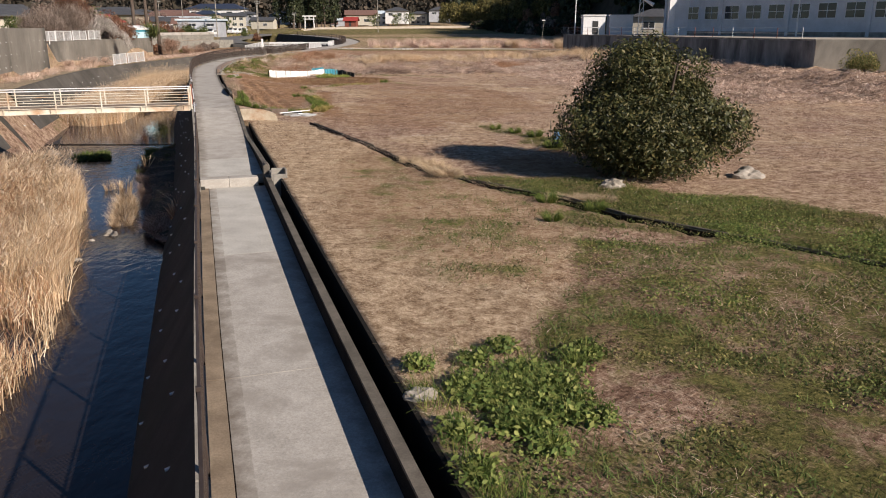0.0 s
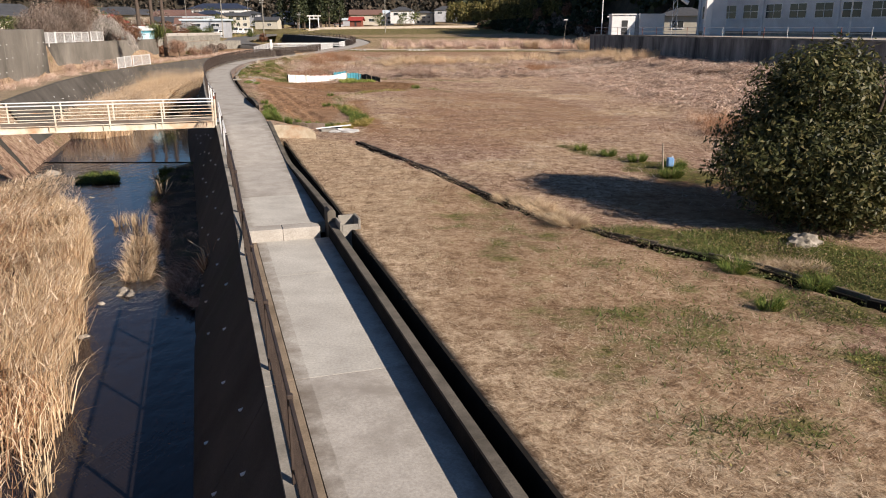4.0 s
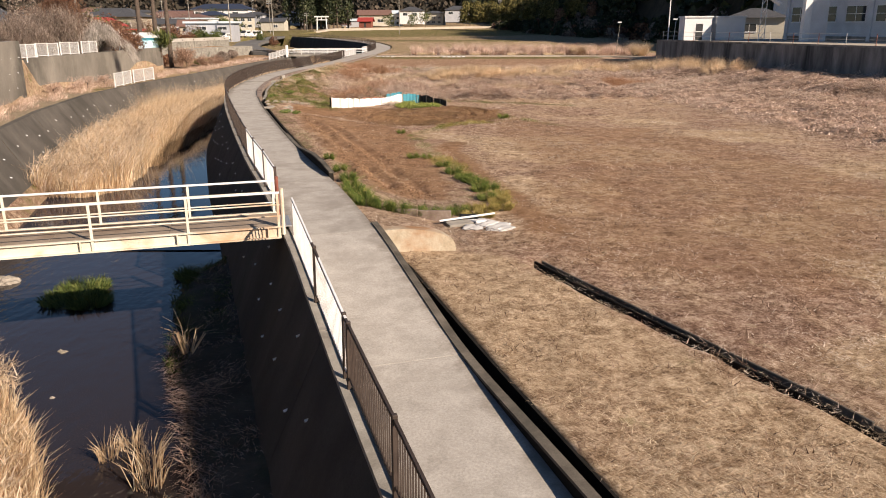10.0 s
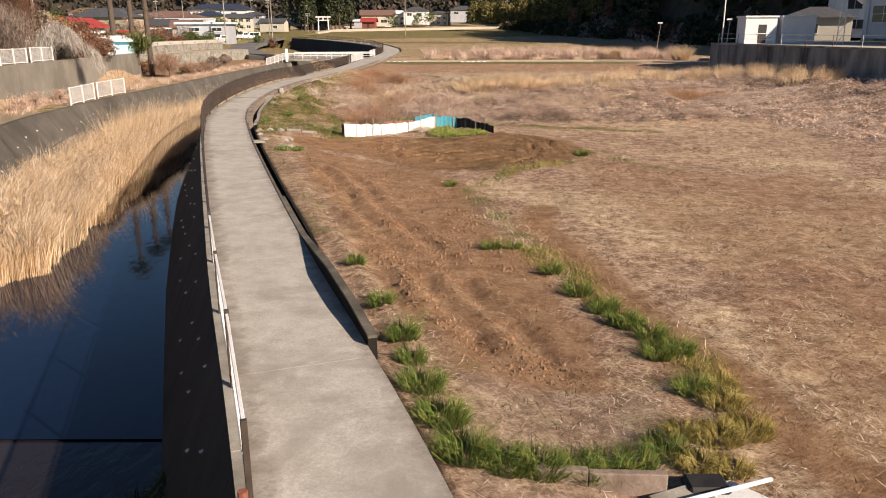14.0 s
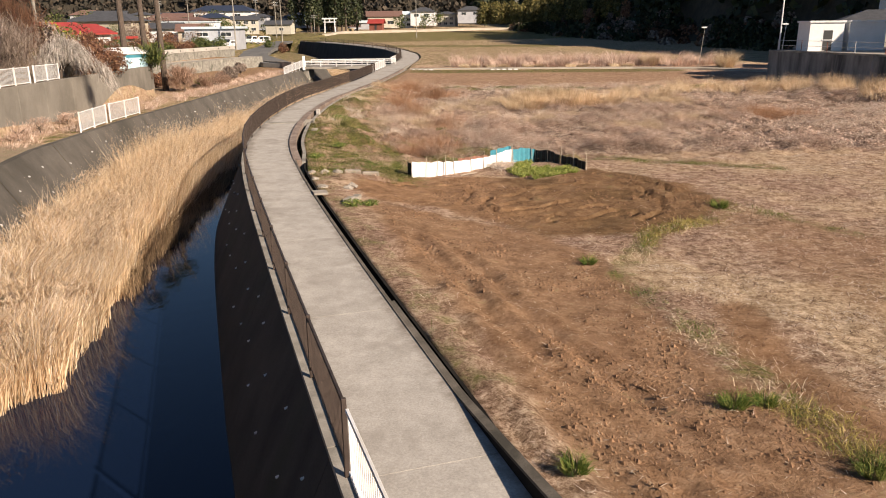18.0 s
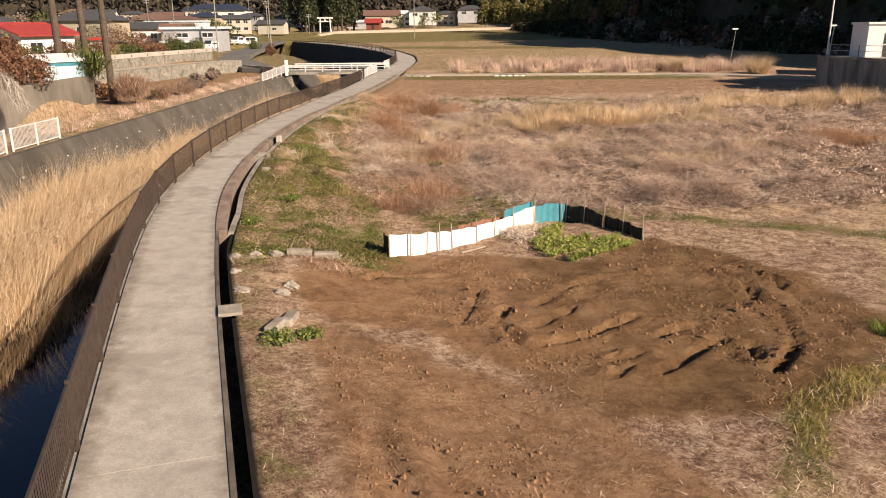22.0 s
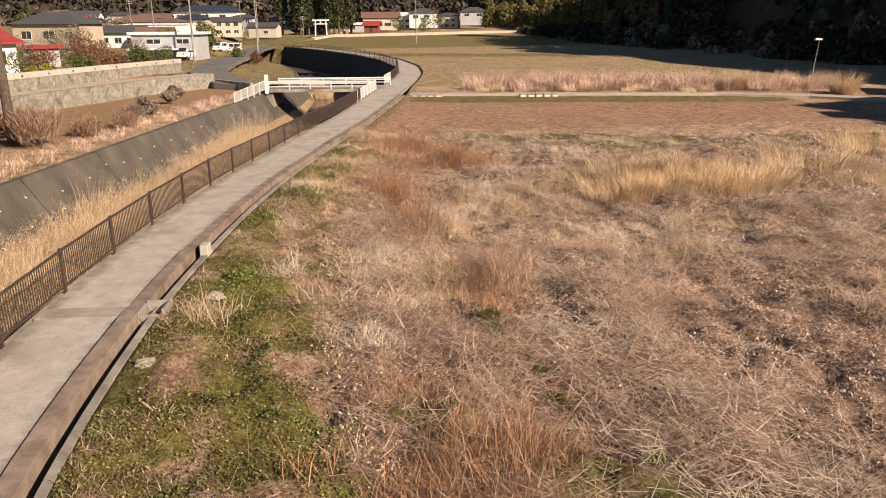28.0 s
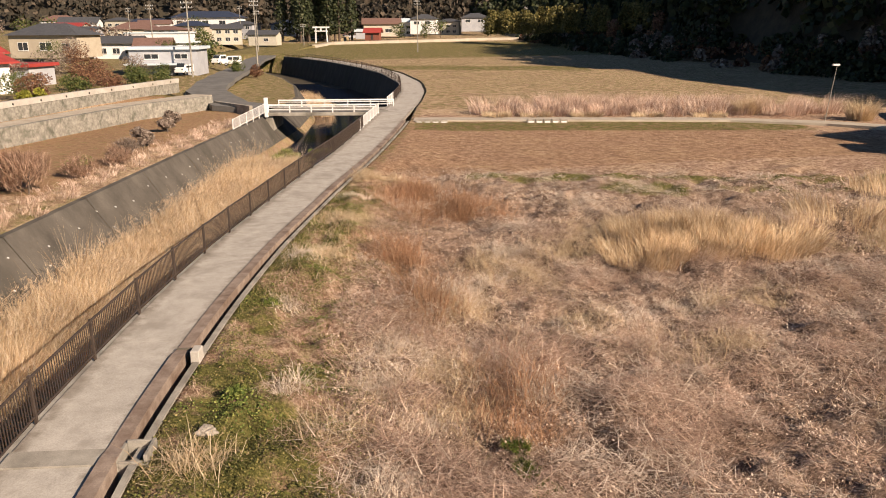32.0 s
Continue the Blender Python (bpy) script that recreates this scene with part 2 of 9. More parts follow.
l.new(math_node("MULTIPLY_ADD", mask_node("green"), 1.7, math_node("MULTIPLY_ADD", mid, 5.5, -3.3)), gc.inputs[0])
col = mix_node(n, l, gc.outputs[0], col, green)
col = mix_node(n, l, mask_node("bare"), col, (0.30, 0.25, 0.19))
wet = mix_node(n, l, 1.0, col, (0.58, 0.6, 0.55), "MULTIPLY")
col = mix_node(n, l, mask_node("damp"), col, wet)
tone = ramp_node(n, l, mid, [(0.3, (0.82, 0.8, 0.78)), (0.7, (1.12, 1.12, 1.12))])
col = mix_node(n, l, 1.0, col, tone, "MULTIPLY")
l.new(col, bs.inputs["Base Color"])
bs.inputs["Roughness"].default_value = 0.95
bs.inputs["Specular IOR Level"].default_value = 0.1
bump_node(n, l, bs, math_node("ADD", fine, st), 1.0, 0.07)
M["ground"] = m

M["dry_leaf"] = blade_mat("curled_dead_leaves", [(0.0, (0.09, 0.058, 0.042)), (0.35, (0.24, 0.165, 0.125)), (0.7, (0.5, 0.38, 0.3)), (1.0, (0.8, 0.67, 0.55))])
M["coping"] = surf("pale_coping", (0.38, 0.355, 0.32), (0.48, 0.45, 0.41), 1.2, 40, 0.85, 0.2, 0.004, stain=(0.32, 0.29, 0.25))
M["clod"] = surf("clods_of_soil", (0.11, 0.06, 0.033), (0.27, 0.16, 0.09), 5, 50, 0.95, 0.5, 0.01, island=0.3)
M["stonewall"] = surf("rubble_stone", (0.16, 0.15, 0.13), (0.34, 0.32, 0.28), 3.0, 5.0, 0.95, 0.9, 0.08, stain=(0.1, 0.1, 0.08))
M["asphalt"] = surf("old_asphalt", (0.11, 0.105, 0.1), (0.17, 0.165, 0.155), 0.6, 50, 0.92, 0.3, 0.005)
M["track"] = surf("pale_track", (0.34, 0.29, 0.23), (0.46, 0.41, 0.34), 0.8, 20, 0.95, 0.4, 0.01)
M["strip"] = surf("tan_stained_strip", (0.17, 0.13, 0.09), (0.3, 0.235, 0.165), 1.8, 30, 0.92, 0.4, 0.008, stain=(0.12, 0.09, 0.06))
M["silt"] = surf("dark_river_silt", (0.035, 0.03, 0.022), (0.09, 0.075, 0.055), 1.4, 12, 0.9, 0.8, 0.04, stain=(0.03, 0.04, 0.018))
M["rust"] = surf("red_brown_post", (0.16, 0.05, 0.035), (0.24, 0.09, 0.06), 4, 50, 0.7, 0.2)
M["bark"] = surf("grey_brown_bark", (0.06, 0.045, 0.035), (0.13, 0.1, 0.08), 6, 40, 0.95, 0.7, 0.02)
M["wood"] = surf("grey_weathered_wood", (0.28, 0.23, 0.18), (0.42, 0.36, 0.29), 5, 60, 0.85, 0.3, 0.004)
M["sheet_white"] = surf("white_plastic_sheet", (0.74, 0.74, 0.74), (0.84, 0.84, 0.84), 2, 40, 0.45, 0.08, 0.003)
M["sheet_teal"] = surf("teal_corrugated_sheet", (0.045, 0.19, 0.25), (0.07, 0.27, 0.34), 2, 40, 0.5, 0.1, 0.003)
M["sheet_black"] = surf("black_plastic_sheet", (0.012, 0.012, 0.012), (0.03, 0.028, 0.026), 3, 40, 0.6, 0.2, 0.004)
M["sheet_rust"] = surf("rusted_sheet", (0.16, 0.075, 0.05), (0.27, 0.14, 0.1), 4, 40, 0.8, 0.2, 0.004)
M["roof_dark"] = surf("dark_grey_tiles", (0.05, 0.052, 0.058), (0.09, 0.092, 0.1), 2, 12, 0.7, 0.5, 0.03)
M["roof_red"] = surf("red_metal_roof", (0.27, 0.035, 0.03), (0.36, 0.06, 0.05), 1, 30, 0.6, 0.2, 0.01)
M["roof_navy"] = surf("navy_tiles", (0.02, 0.03, 0.055), (0.045, 0.055, 0.09), 2, 12, 0.6, 0.4, 0.02)
M["roof_pale"] = surf("pale_blue_metal_roof", (0.5, 0.58, 0.63), (0.6, 0.67, 0.72), 1, 30, 0.5, 0.1, 0.005)
M["roof_blue"] = surf("bright_blue_roof", (0.03, 0.15, 0.42), (0.05, 0.2, 0.5), 1, 30, 0.5, 0.1, 0.005)
M["roof_brown"] = surf("brown_roof", (0.13, 0.075, 0.06), (0.2, 0.12, 0.1), 2, 14, 0.75, 0.4, 0.02)
M["wall_tan"] = surf("tan_render", (0.36, 0.31, 0.24), (0.44, 0.39, 0.31), 0.8, 40, 0.85, 0.1, 0.003)
M["wall_grey"] = surf("grey_siding", (0.33, 0.34, 0.37), (0.42, 0.43, 0.46), 0.8, 40, 0.8, 0.1, 0.003)
M["wall_white"] = M["whitewall"]
M["wall_cream"] = surf("cream_render", (0.42, 0.39, 0.32), (0.5, 0.47, 0.4), 0.8, 40, 0.85, 0.1, 0.003)
M["sky_blue"] = surf("light_blue_sheet", (0.4, 0.6, 0.68), (0.5, 0.7, 0.78), 1, 30, 0.6, 0.1, 0.003)
m, n, l, bs = node_mat("window_glass")
bs.inputs["Base Color"].default_value = (0.03, 0.035, 0.04, 1)
bs.inputs["Roughness"].default_value = 0.06
M["glass"] = m
M["rubber"] = flat_mat("black_rubber", (0.02, 0.02, 0.02), 0.8)
M["carwhite"] = flat_mat("white_car_paint", (0.78, 0.78, 0.77), 0.25, 0, 0.02)
M["steel"] = flat_mat("galvanised_steel", (0.5, 0.5, 0.5), 0.45, 0.7)
M["dark_metal"] = flat_mat("dark_metal", (0.06, 0.06, 0.06), 0.5, 0.4)
M["blue_plastic"] = flat_mat("blue_plastic", (0.16, 0.3, 0.55), 0.5)
M["stone"] = surf("pale_stone", (0.24, 0.21, 0.175), (0.4, 0.36, 0.31), 3, 25, 0.9, 0.6, 0.02, stain=(0.18, 0.16, 0.12))
M["litter"] = surf("dirty_white_sheet", (0.4, 0.39, 0.38), (0.6, 0.59, 0.57), 3, 30, 0.6, 0.3, 0.01)

# plants
M["reed"] = blade_mat("dry_reed", [(0.0, (0.3, 0.185, 0.1)), (0.35, (0.57, 0.41, 0.25)), (0.8, (0.75, 0.59, 0.4)), (1.0, (0.87, 0.75, 0.57))], 0.7, 0.35)
M["plume"] = blade_mat("reed_plumes", [(0.0, (0.34, 0.235, 0.145)), (0.5, (0.5, 0.38, 0.26)), (1.0, (0.66, 0.54, 0.41))])
M["stem_pale"] = blade_mat("bleached_stems", [(0.0, (0.5, 0.4, 0.32)), (1.0, (0.86, 0.75, 0.63))])
M["reed_dark"] = blade_mat("brown_reed", [(0.0, (0.14, 0.09, 0.05)), (0.5, (0.25, 0.17, 0.1)), (1.0, (0.42, 0.3, 0.18))])
M["straw"] = blade_mat("mown_straw", [(0.0, (0.32, 0.22, 0.135)), (0.5, (0.58, 0.45, 0.31)), (1.0, (0.82, 0.7, 0.53))])
M["weed"] = blade_mat("dead_weeds", [(0.0, (0.17, 0.1, 0.072)), (0.5, (0.44, 0.3, 0.23)), (1.0, (0.78, 0.6, 0.48))])
M["weed_pale"] = blade_mat("pale_dead_grass", [(0.0, (0.36, 0.25, 0.15)), (0.5, (0.56, 0.43, 0.28)), (1.0, (0.72, 0.6, 0.43))])
M["weed_orange"] = blade_mat("orange_dead_stems", [(0.0, (0.22, 0.105, 0.058)), (0.5, (0.4, 0.225, 0.13)), (1.0, (0.56, 0.37, 0.24))])
M["weed_dark"] = blade_mat("dark_dead_stems", [(0.0, (0.07, 0.04, 0.028)), (0.5, (0.15, 0.09, 0.062)), (1.0, (0.27, 0.18, 0.13))])
M["grass"] = blade_mat("winter_grass", [(0.0, (0.045, 0.075, 0.018)), (0.5, (0.1, 0.14, 0.035)), (1.0, (0.22, 0.23, 0.07))])
M["grass_bright"] = blade_mat("fresh_grass", [(0.0, (0.05, 0.085, 0.015)), (0.5, (0.12, 0.175, 0.035)), (1.0, (0.3, 0.29, 0.08))])
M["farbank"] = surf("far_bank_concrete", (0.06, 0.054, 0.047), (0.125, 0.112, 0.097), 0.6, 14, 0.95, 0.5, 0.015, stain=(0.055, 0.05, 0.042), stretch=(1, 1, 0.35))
M["kerb"] = surf("brown_stained_kerb", (0.17, 0.125, 0.1), (0.3, 0.24, 0.2), 2.5, 30, 0.92, 0.4, 0.008, stain=(0.12, 0.08, 0.06))
M["leaf_weed"] = blade_mat("weed_leaves", [(0.0, (0.07, 0.11, 0.025)), (0.5, (0.15, 0.195, 0.045)), (1.0, (0.32, 0.33, 0.1))])
M["leaf_olive"] = blade_mat("olive_ground_leaves", [(0.0, (0.06, 0.068, 0.02)), (0.5, (0.145, 0.145, 0.042)), (0.85, (0.28, 0.24, 0.085)), (1.0, (0.4, 0.3, 0.17))])
M["grass_yellow"] = blade_mat("yellowing_grass", [(0.0, (0.16, 0.14, 0.03)), (0.5, (0.34, 0.27, 0.08)), (1.0, (0.5, 0.4, 0.16))])
M["weed_pink"] = blade_mat("pinkish_dead_stems", [(0.0, (0.28, 0.18, 0.135)), (0.4, (0.52, 0.37, 0.29)), (0.8, (0.72, 0.56, 0.46)), (1.0, (0.84, 0.71, 0.6))])
M["cabbage"] = blade_mat("brassica_leaves", [(0.0, (0.12, 0.17, 0.035)), (0.5, (0.27, 0.32, 0.07)), (1.0, (0.5, 0.48, 0.16))])
M["bush_leaf"] = blade_mat("glossy_evergreen_leaves", [(0.0, (0.028, 0.034, 0.012)), (0.6, (0.075, 0.08, 0.027)), (1.0, (0.2, 0.17, 0.07))], 0.5, 0.2)
M["forest"] = blade_mat("dark_evergreen_foliage", [(0.0, (0.015, 0.022, 0.01)), (0.6, (0.035, 0.045, 0.02)), (1.0, (0.07, 0.075, 0.03))], 0.6, 0.1)
M["garden"] = blade_mat("garden_foliage", [(0.0, (0.035, 0.055, 0.015)), (0.6, (0.08, 0.1, 0.03)), (1.0, (0.17, 0.17, 0.05))], 0.6, 0.15)
M["yellowgreen"] = blade_mat("yellow_green_foliage", [(0.0, (0.16, 0.17, 0.02)), (1.0, (0.4, 0.38, 0.07))], 0.6, 0.2)
M["bamboo"] = blade_mat("olive_bamboo_foliage", [(0.0, (0.07, 0.065, 0.02)), (0.6, (0.16, 0.14, 0.045)), (1.0, (0.3, 0.24, 0.09))], 0.6, 0.2)
M["autumn"] = blade_mat("rusty_autumn_leaves", [(0.0, (0.14, 0.065, 0.04)), (0.6, (0.3, 0.16, 0.1)), (1.0, (0.46, 0.28, 0.18))], 0.7, 0.2)
M["redbrown"] = blade_mat("red_brown_foliage", [(0.0, (0.08, 0.035, 0.025)), (0.6, (0.17, 0.085, 0.05)), (1.0, (0.28, 0.16, 0.09))], 0.7, 0.15)
M["twig"] = blade_mat("bare_twigs", [(0.0, (0.1, 0.07, 0.055)), (0.6, (0.22, 0.17, 0.14)), (1.0, (0.36, 0.3, 0.25))], 0.8, 0.1)
M["twig_pale"] = blade_mat("pale_weeping_twigs", [(0.0, (0.16, 0.13, 0.11)), (0.5, (0.36, 0.32, 0.28)), (1.0, (0.66, 0.61, 0.56))], 0.8, 0.1)
M["twig_pink"] = blade_mat("pinkish_brown_twigs", [(0.0, (0.14, 0.08, 0.055)), (0.6, (0.33, 0.21, 0.15)), (1.0, (0.5, 0.36, 0.27))], 0.8, 0.1)
M["farwood"] = blade_mat("far_winter_wood", [(0.0, (0.025, 0.024, 0.018)), (0.6, (0.055, 0.046, 0.035)), (1.0, (0.11, 0.085, 0.062))], 0.8, 0.1)

# ---- building helpers ----
def mesh_np(name, verts, faces, mat=None, smooth=False):
    """A mesh from arrays of corners and of faces (all of one size)."""
    me = bpy.data.meshes.new(name)
    verts, faces = np.asarray(verts, dtype=np.float32), np.asarray(faces, dtype=np.int32)
    k = faces.shape[1]
    me.vertices.add(len(verts))
    me.vertices.foreach_set("co", verts.ravel())
    me.loops.add(faces.size)
    me.loops.foreach_set("vertex_index", faces.ravel())
    me.polygons.add(len(faces))
    me.polygons.foreach_set("loop_start", np.arange(0, faces.size, k, dtype=np.int32))
    me.update(calc_edges=True)
    me.polygons.foreach_set("use_smooth", np.full(len(faces), smooth, dtype=bool))
    if mat:
        me.materials.append(mat)
    return me


def from_bm(name, bm, mat, smooth=False):
    me = bpy.data.meshes.new(name)
    bm.normal_update()
    bm.to_mesh(me)
    bm.free()
    me.polygons.foreach_set("use_smooth", np.full(len(me.polygons), smooth, dtype=bool))
    if mat:
        me.materials.append(mat)
    return me


def part(name, bm, material, parent, label="", smooth=False):
    """Links a bmesh (or mesh) as one part under a thing or a part."""
    me = from_bm(name, bm, material, smooth) if isinstance(bm, bmesh.types.BMesh) else bm
    ob = new(name, me)
    ob.parent = parent
    return tagged(ob, label)


def thing(name, m, label, category, group="", kind=""):
    ob = new(name)
    ob.empty_display_size = 0.2
    ob.matrix_basis = m
    return tagged(ob, label, category, group, kind)


def box(bm, x0, y0, z0, x1, y1, z1, bevel=0.0, m=None):
    r = bmesh.ops.create_cube(bm, size=1.0)
    vs = r["verts"]
    mm = Matrix.LocRotScale(((x0 + x1) / 2, (y0 + y1) / 2, (z0 + z1) / 2), None, (abs(x1 - x0), abs(y1 - y0), abs(z1 - z0)))
    bmesh.ops.transform(bm, matrix=(m @ mm) if m else mm, verts=vs)
    if bevel:
        es = list({e for v in vs for e in v.link_edges})
        bmesh.ops.bevel(bm, geom=es, offset=bevel, segments=1, affect="EDGES")
    return bm


def one_box(x0, y0, z0, x1, y1, z1, bevel=0.0):
    return box(bmesh.new(), x0, y0, z0, x1, y1, z1, bevel)


def rod(bm, a, b, r0, r1=None, sides=8):
    """A round bar from a to b."""
    a, b = Vector(a), Vector(b)
    r1 = r0 if r1 is None else r1
    d = b - a
    mm = Matrix.Translation((a + b) / 2) @ d.to_track_quat("Z", "Y").to_matrix().to_4x4()
    bmesh.ops.create_cone(bm, cap_ends=True, segments=sides, radius1=r0, radius2=r1, depth=d.length, matrix=mm)
    return bm


def prism(bm, outline, y0, y1, m=None):
    """An outline in x and z, drawn out along y."""
    a = [bm.verts.new((x, y0, z)) for x, z in outline]
    b = [bm.verts.new((x, y1, z)) for x, z in outline]
    k = len(outline)
    bm.faces.new(a)
    bm.faces.new(b[::-1])
    for i in range(k):
        bm.faces.new((a[i], b[i], b[(i + 1) % k], a[(i + 1) % k]))
    bmesh.ops.recalc_face_normals(bm, faces=bm.faces)
    if m:
        bmesh.ops.transform(bm, matrix=m, verts=bm.verts)
    return bm


# ---- the plan ----
# the path's edge on the river side: y, x, width of the path, height
LINE = [(-30, 9.53, 2.07, -0.37), (-10, 3.03, 2.07, -0.37), (8, -2.77, 2.07, -0.37), (13, -4.37, 2.07, -0.37), (24.7, -8.02, 2.07, -0.36), (25.4, -8.24, 2.07, -0.07),
        (28.4, -9.15, 2.03, 0.0), (33.3, -10.7, 1.95, 0.12), (39.4, -12.7, 2.0, 0.78), (44.7, -14.4, 2.1, 0.8), (50.5, -16.4, 2.1, 0.68),
        (55.5, -18.0, 2.1, 0.63), (60, -19.45, 2.1, 0.62), (65.4, -21.15, 2.1, 0.64), (70, -22.6, 2.1, 0.7), (75.6, -24.25, 2.1, 0.78),
        (80, -25.35, 2.05, 0.85), (84, -26.0, 2.0, 0.93), (90.5, -26.5, 1.92, 1.07), (98, -26.72, 1.97, 1.13), (105, -26.65, 2.1, 1.1),
        (112.5, -26.4, 2.3, 0.95), (120, -26.0, 2.45, 0.92), (131, -25.1, 2.6, 0.9), (142.6, -24.4, 2.8, 1.0), (155, -23.9, 3.0, 1.05),
        (167, -23.2, 3.1, 1.1), (180, -22.9, 3.1, 1.2), (195, -23.9, 3.1, 1.4), (215, -28.0, 3.1, 1.7), (235, -34.5, 3.0, 1.9),
        (255, -43.5, 3.0, 2.2), (275, -55.0, 3.0, 2.5), (290, -66.0, 3.0, 2.7)]
STEP_Y, RISE = 24.75, 0.29      # the step across the path
LN = np.array(LINE)
LN[:, 3] -= RISE * (LN[:, 0] > STEP_Y)
YS = np.arange(-30, 290.01, 0.25)


def smooth_line(col, win):
    v = np.interp(YS, LN[:, 0], LN[:, col])
    k = np.ones(win) / win
    return np.convolve(np.pad(v, win // 2, mode="edge"), k, mode="valid")[:len(YS)]


XS, WS, ZS = smooth_line(1, 25), smooth_line(2, 17), smooth_line(3, 9) + RISE * (YS > STEP_Y + 0.1)
_t = np.gradient(XS, YS)
NX, NY = 1 / np.sqrt(1 + _t * _t), -_t / np.sqrt(1 + _t * _t)     # to the right of the path


def at(col, y):
    return np.interp(y, YS, col)


def off(y, d, z=None):
    """The point d to the right of the river edge of the path, at the station y; z is added to the path's height."""
    return Vector((at(XS, y) + d * at(NX, y), y + d * at(NY, y), at(ZS, y) + (z or 0.0)))


FIELD_Y = [-200, 100, 150, 200, 300, 400, 700, 1500]
FIELD_Z = [0.0, 0.0, 0.85, 1.6, 3.0, 4.6, 12.0, 40.0]
EDGE_Y = [-200, 33, 40.8, 41.4, 52, 62, 70, 80, 89, 105, 125, 150, 200, 300]
EDGE_Z = [0.0, 0.0, 0.1, 0.5, 0.5, 0.5, 0.55, 0.72, 0.95, 1.02, 0.82, 0.92, 1.6, 3.0]
EDGE_W = [2.0, 2.0, 2.0, 2.5, 3.5, 5.0, 5.5, 6.0, 8.0, 8.0, 6.0, 6.0, 6.0, 6.0]


def sm(t):
    t = np.clip(t, 0, 1)
    return t * t * (3 - 2 * t)


def gut(y):
    """Width from the path's right edge to the outer lip of the drain."""
    return np.interp(y, [-30, 25, 27, 39.5, 40.5, 52, 53, 75, 79, 128, 150, 160], [0.5, 0.5, 0.53, 0.58, 0.1, 0.1, 0.34, 0.36, 0.72, 0.72, 0.62, 0.2])


def edge_x(y):
    return at(XS, y) + (at(WS, y) + gut(y)) / at(NX, y) + 0.02


LATTICE = np.random.RandomState(3).rand(256, 256)


def value_noise(x, y):
    xi, yi = np.floor(x).astype(int), np.floor(y).astype(int)
    u, v = x - xi, y - yi
    u, v = u * u * (3 - 2 * u), v * v * (3 - 2 * v)
    a, b, c, d = xi & 255, (xi + 1) & 255, yi & 255, (yi + 1) & 255
    lo = LATTICE[a, c] * (1 - u) + LATTICE[b, c] * u
    return lo + (LATTICE[a, d] * (1 - u) + LATTICE[b, d] * u - lo) * v


def lumps(x, y):
    """Uneven ground: noise of three octaves, about zero."""
    x, y = np.asarray(x, float) * 0.3, np.asarray(y, float) * 0.3
    x, y = 0.8 * x - 0.6 * y, 0.6 * x + 0.8 * y
    return (value_noise(x, y) + 0.5 * value_noise(x * 2.1 + 17, y * 2.1 + 5) + 0.25 * value_noise(x * 4.3 + 31, y * 4.3 + 57) - 0.875) * 0.85


def furrows(x, y):
    """Ruts, ridges and clods in the two dug plots."""
    z = np.zeros(np.broadcast(x, y).shape)
    box_ = (y > 44) & (y < 80) & (x > -20) & (x < -4)
    if not np.any(box_):
        return z
    xx, yy2 = np.broadcast_to(x, z.shape)[box_], np.broadcast_to(y, z.shape)[box_]
    u = xx + 0.33 * yy2 + 0.5 * lumps(xx, yy2)
    b = sm((-5.2 - u + 12.2) / 0.8) * sm((66.5 - yy2) / 1.5) * sm((yy2 - 46.8) / 1.5) * sm((xx + 17.5 + 0.0 * u) / 1.0)
    a = poly_mask(xx, yy2, PLOT_A, 0.6)
    cut = sm((lumps(xx * 1.6 + 5, yy2 * 1.6) + 0.06) / 0.25)
    rut = np.zeros(xx.shape)
    for k, pts in enumerate(RUTS):
        wob = 0.22 * lumps(xx * 4 + 3 * k, yy2 * 4)
        t = line_dist(xx + wob, yy2 + 0.6 * wob, pts)
        deep = 0.6 + 1.2 * sm((lumps(xx * 3.0 + 7 * k, yy2 * 3.0) + 0.15) / 0.4)
        rut += deep * (-0.14 * np.exp(-(t / 0.1) ** 2) + 0.06 * np.exp(-((t - 0.22) / 0.11) ** 2))
    clod = np.maximum(lumps(xx * 7, yy2 * 7) - 0.06, 0)
    z[box_] = 0.1 * b * np.sin(u * 6.283 / 1.05) * (0.25 + 0.75 * cut) + rut + (a + b) * (0.16 * clod + 0.035 * lumps(xx * 4, yy2 * 4))
    return z


def height(x, y):
    """The field's surface, right of the path."""
    x, y = np.asarray(x, float), np.asarray(y, float)
    base = np.interp(y, FIELD_Y, FIELD_Z)
    e, w = np.interp(y, EDGE_Y, EDGE_Z), np.interp(y, EDGE_Y, EDGE_W)
    d = np.maximum(x - edge_x(y), 0)
    z = base + (e - base) * (1 - sm(d / w))
    rough = np.interp(y, [0, 78, 84, 125, 130, 400], [0.12, 0.12, 0.3, 0.3, 0.04, 0.1])
    hum = np.interp(y, [0, 4, 80, 84, 122, 127], [0, 0.09, 0.09, 0.6, 0.6, 0.0])
    hum = np.maximum(hum, 0.7 * sm((x - 9) / 4) * sm((y - 46) / 6) * (y < 125))
    z = z + 1.0 * sm((x - 52.2 + 0.264 * y + 9.0) / 6.5) * sm((y - 48) / 14) * sm((128 - y) / 26)
    z = z + (lumps(x, y) * rough + hum * lumps(x * 3.6 + 9, y * 3.6)) * sm(d / 1.5)
    return z + furrows(x, y)


# the far bank of the river: crest
CREST = np.array([(-30, -6.5), (0, -14.5), (20, -20.5), (38, -25.0), (46, -27.4), (58, -31.0), (70, -34.4), (82, -36.8), (95, -37.3), (110, -37.0), (130, -36.8),
                  (150, -36.3), (165, -36.0), (180, -37.0), (200, -41.0), (220, -47.0), (245, -57.0), (290, -82.0)])
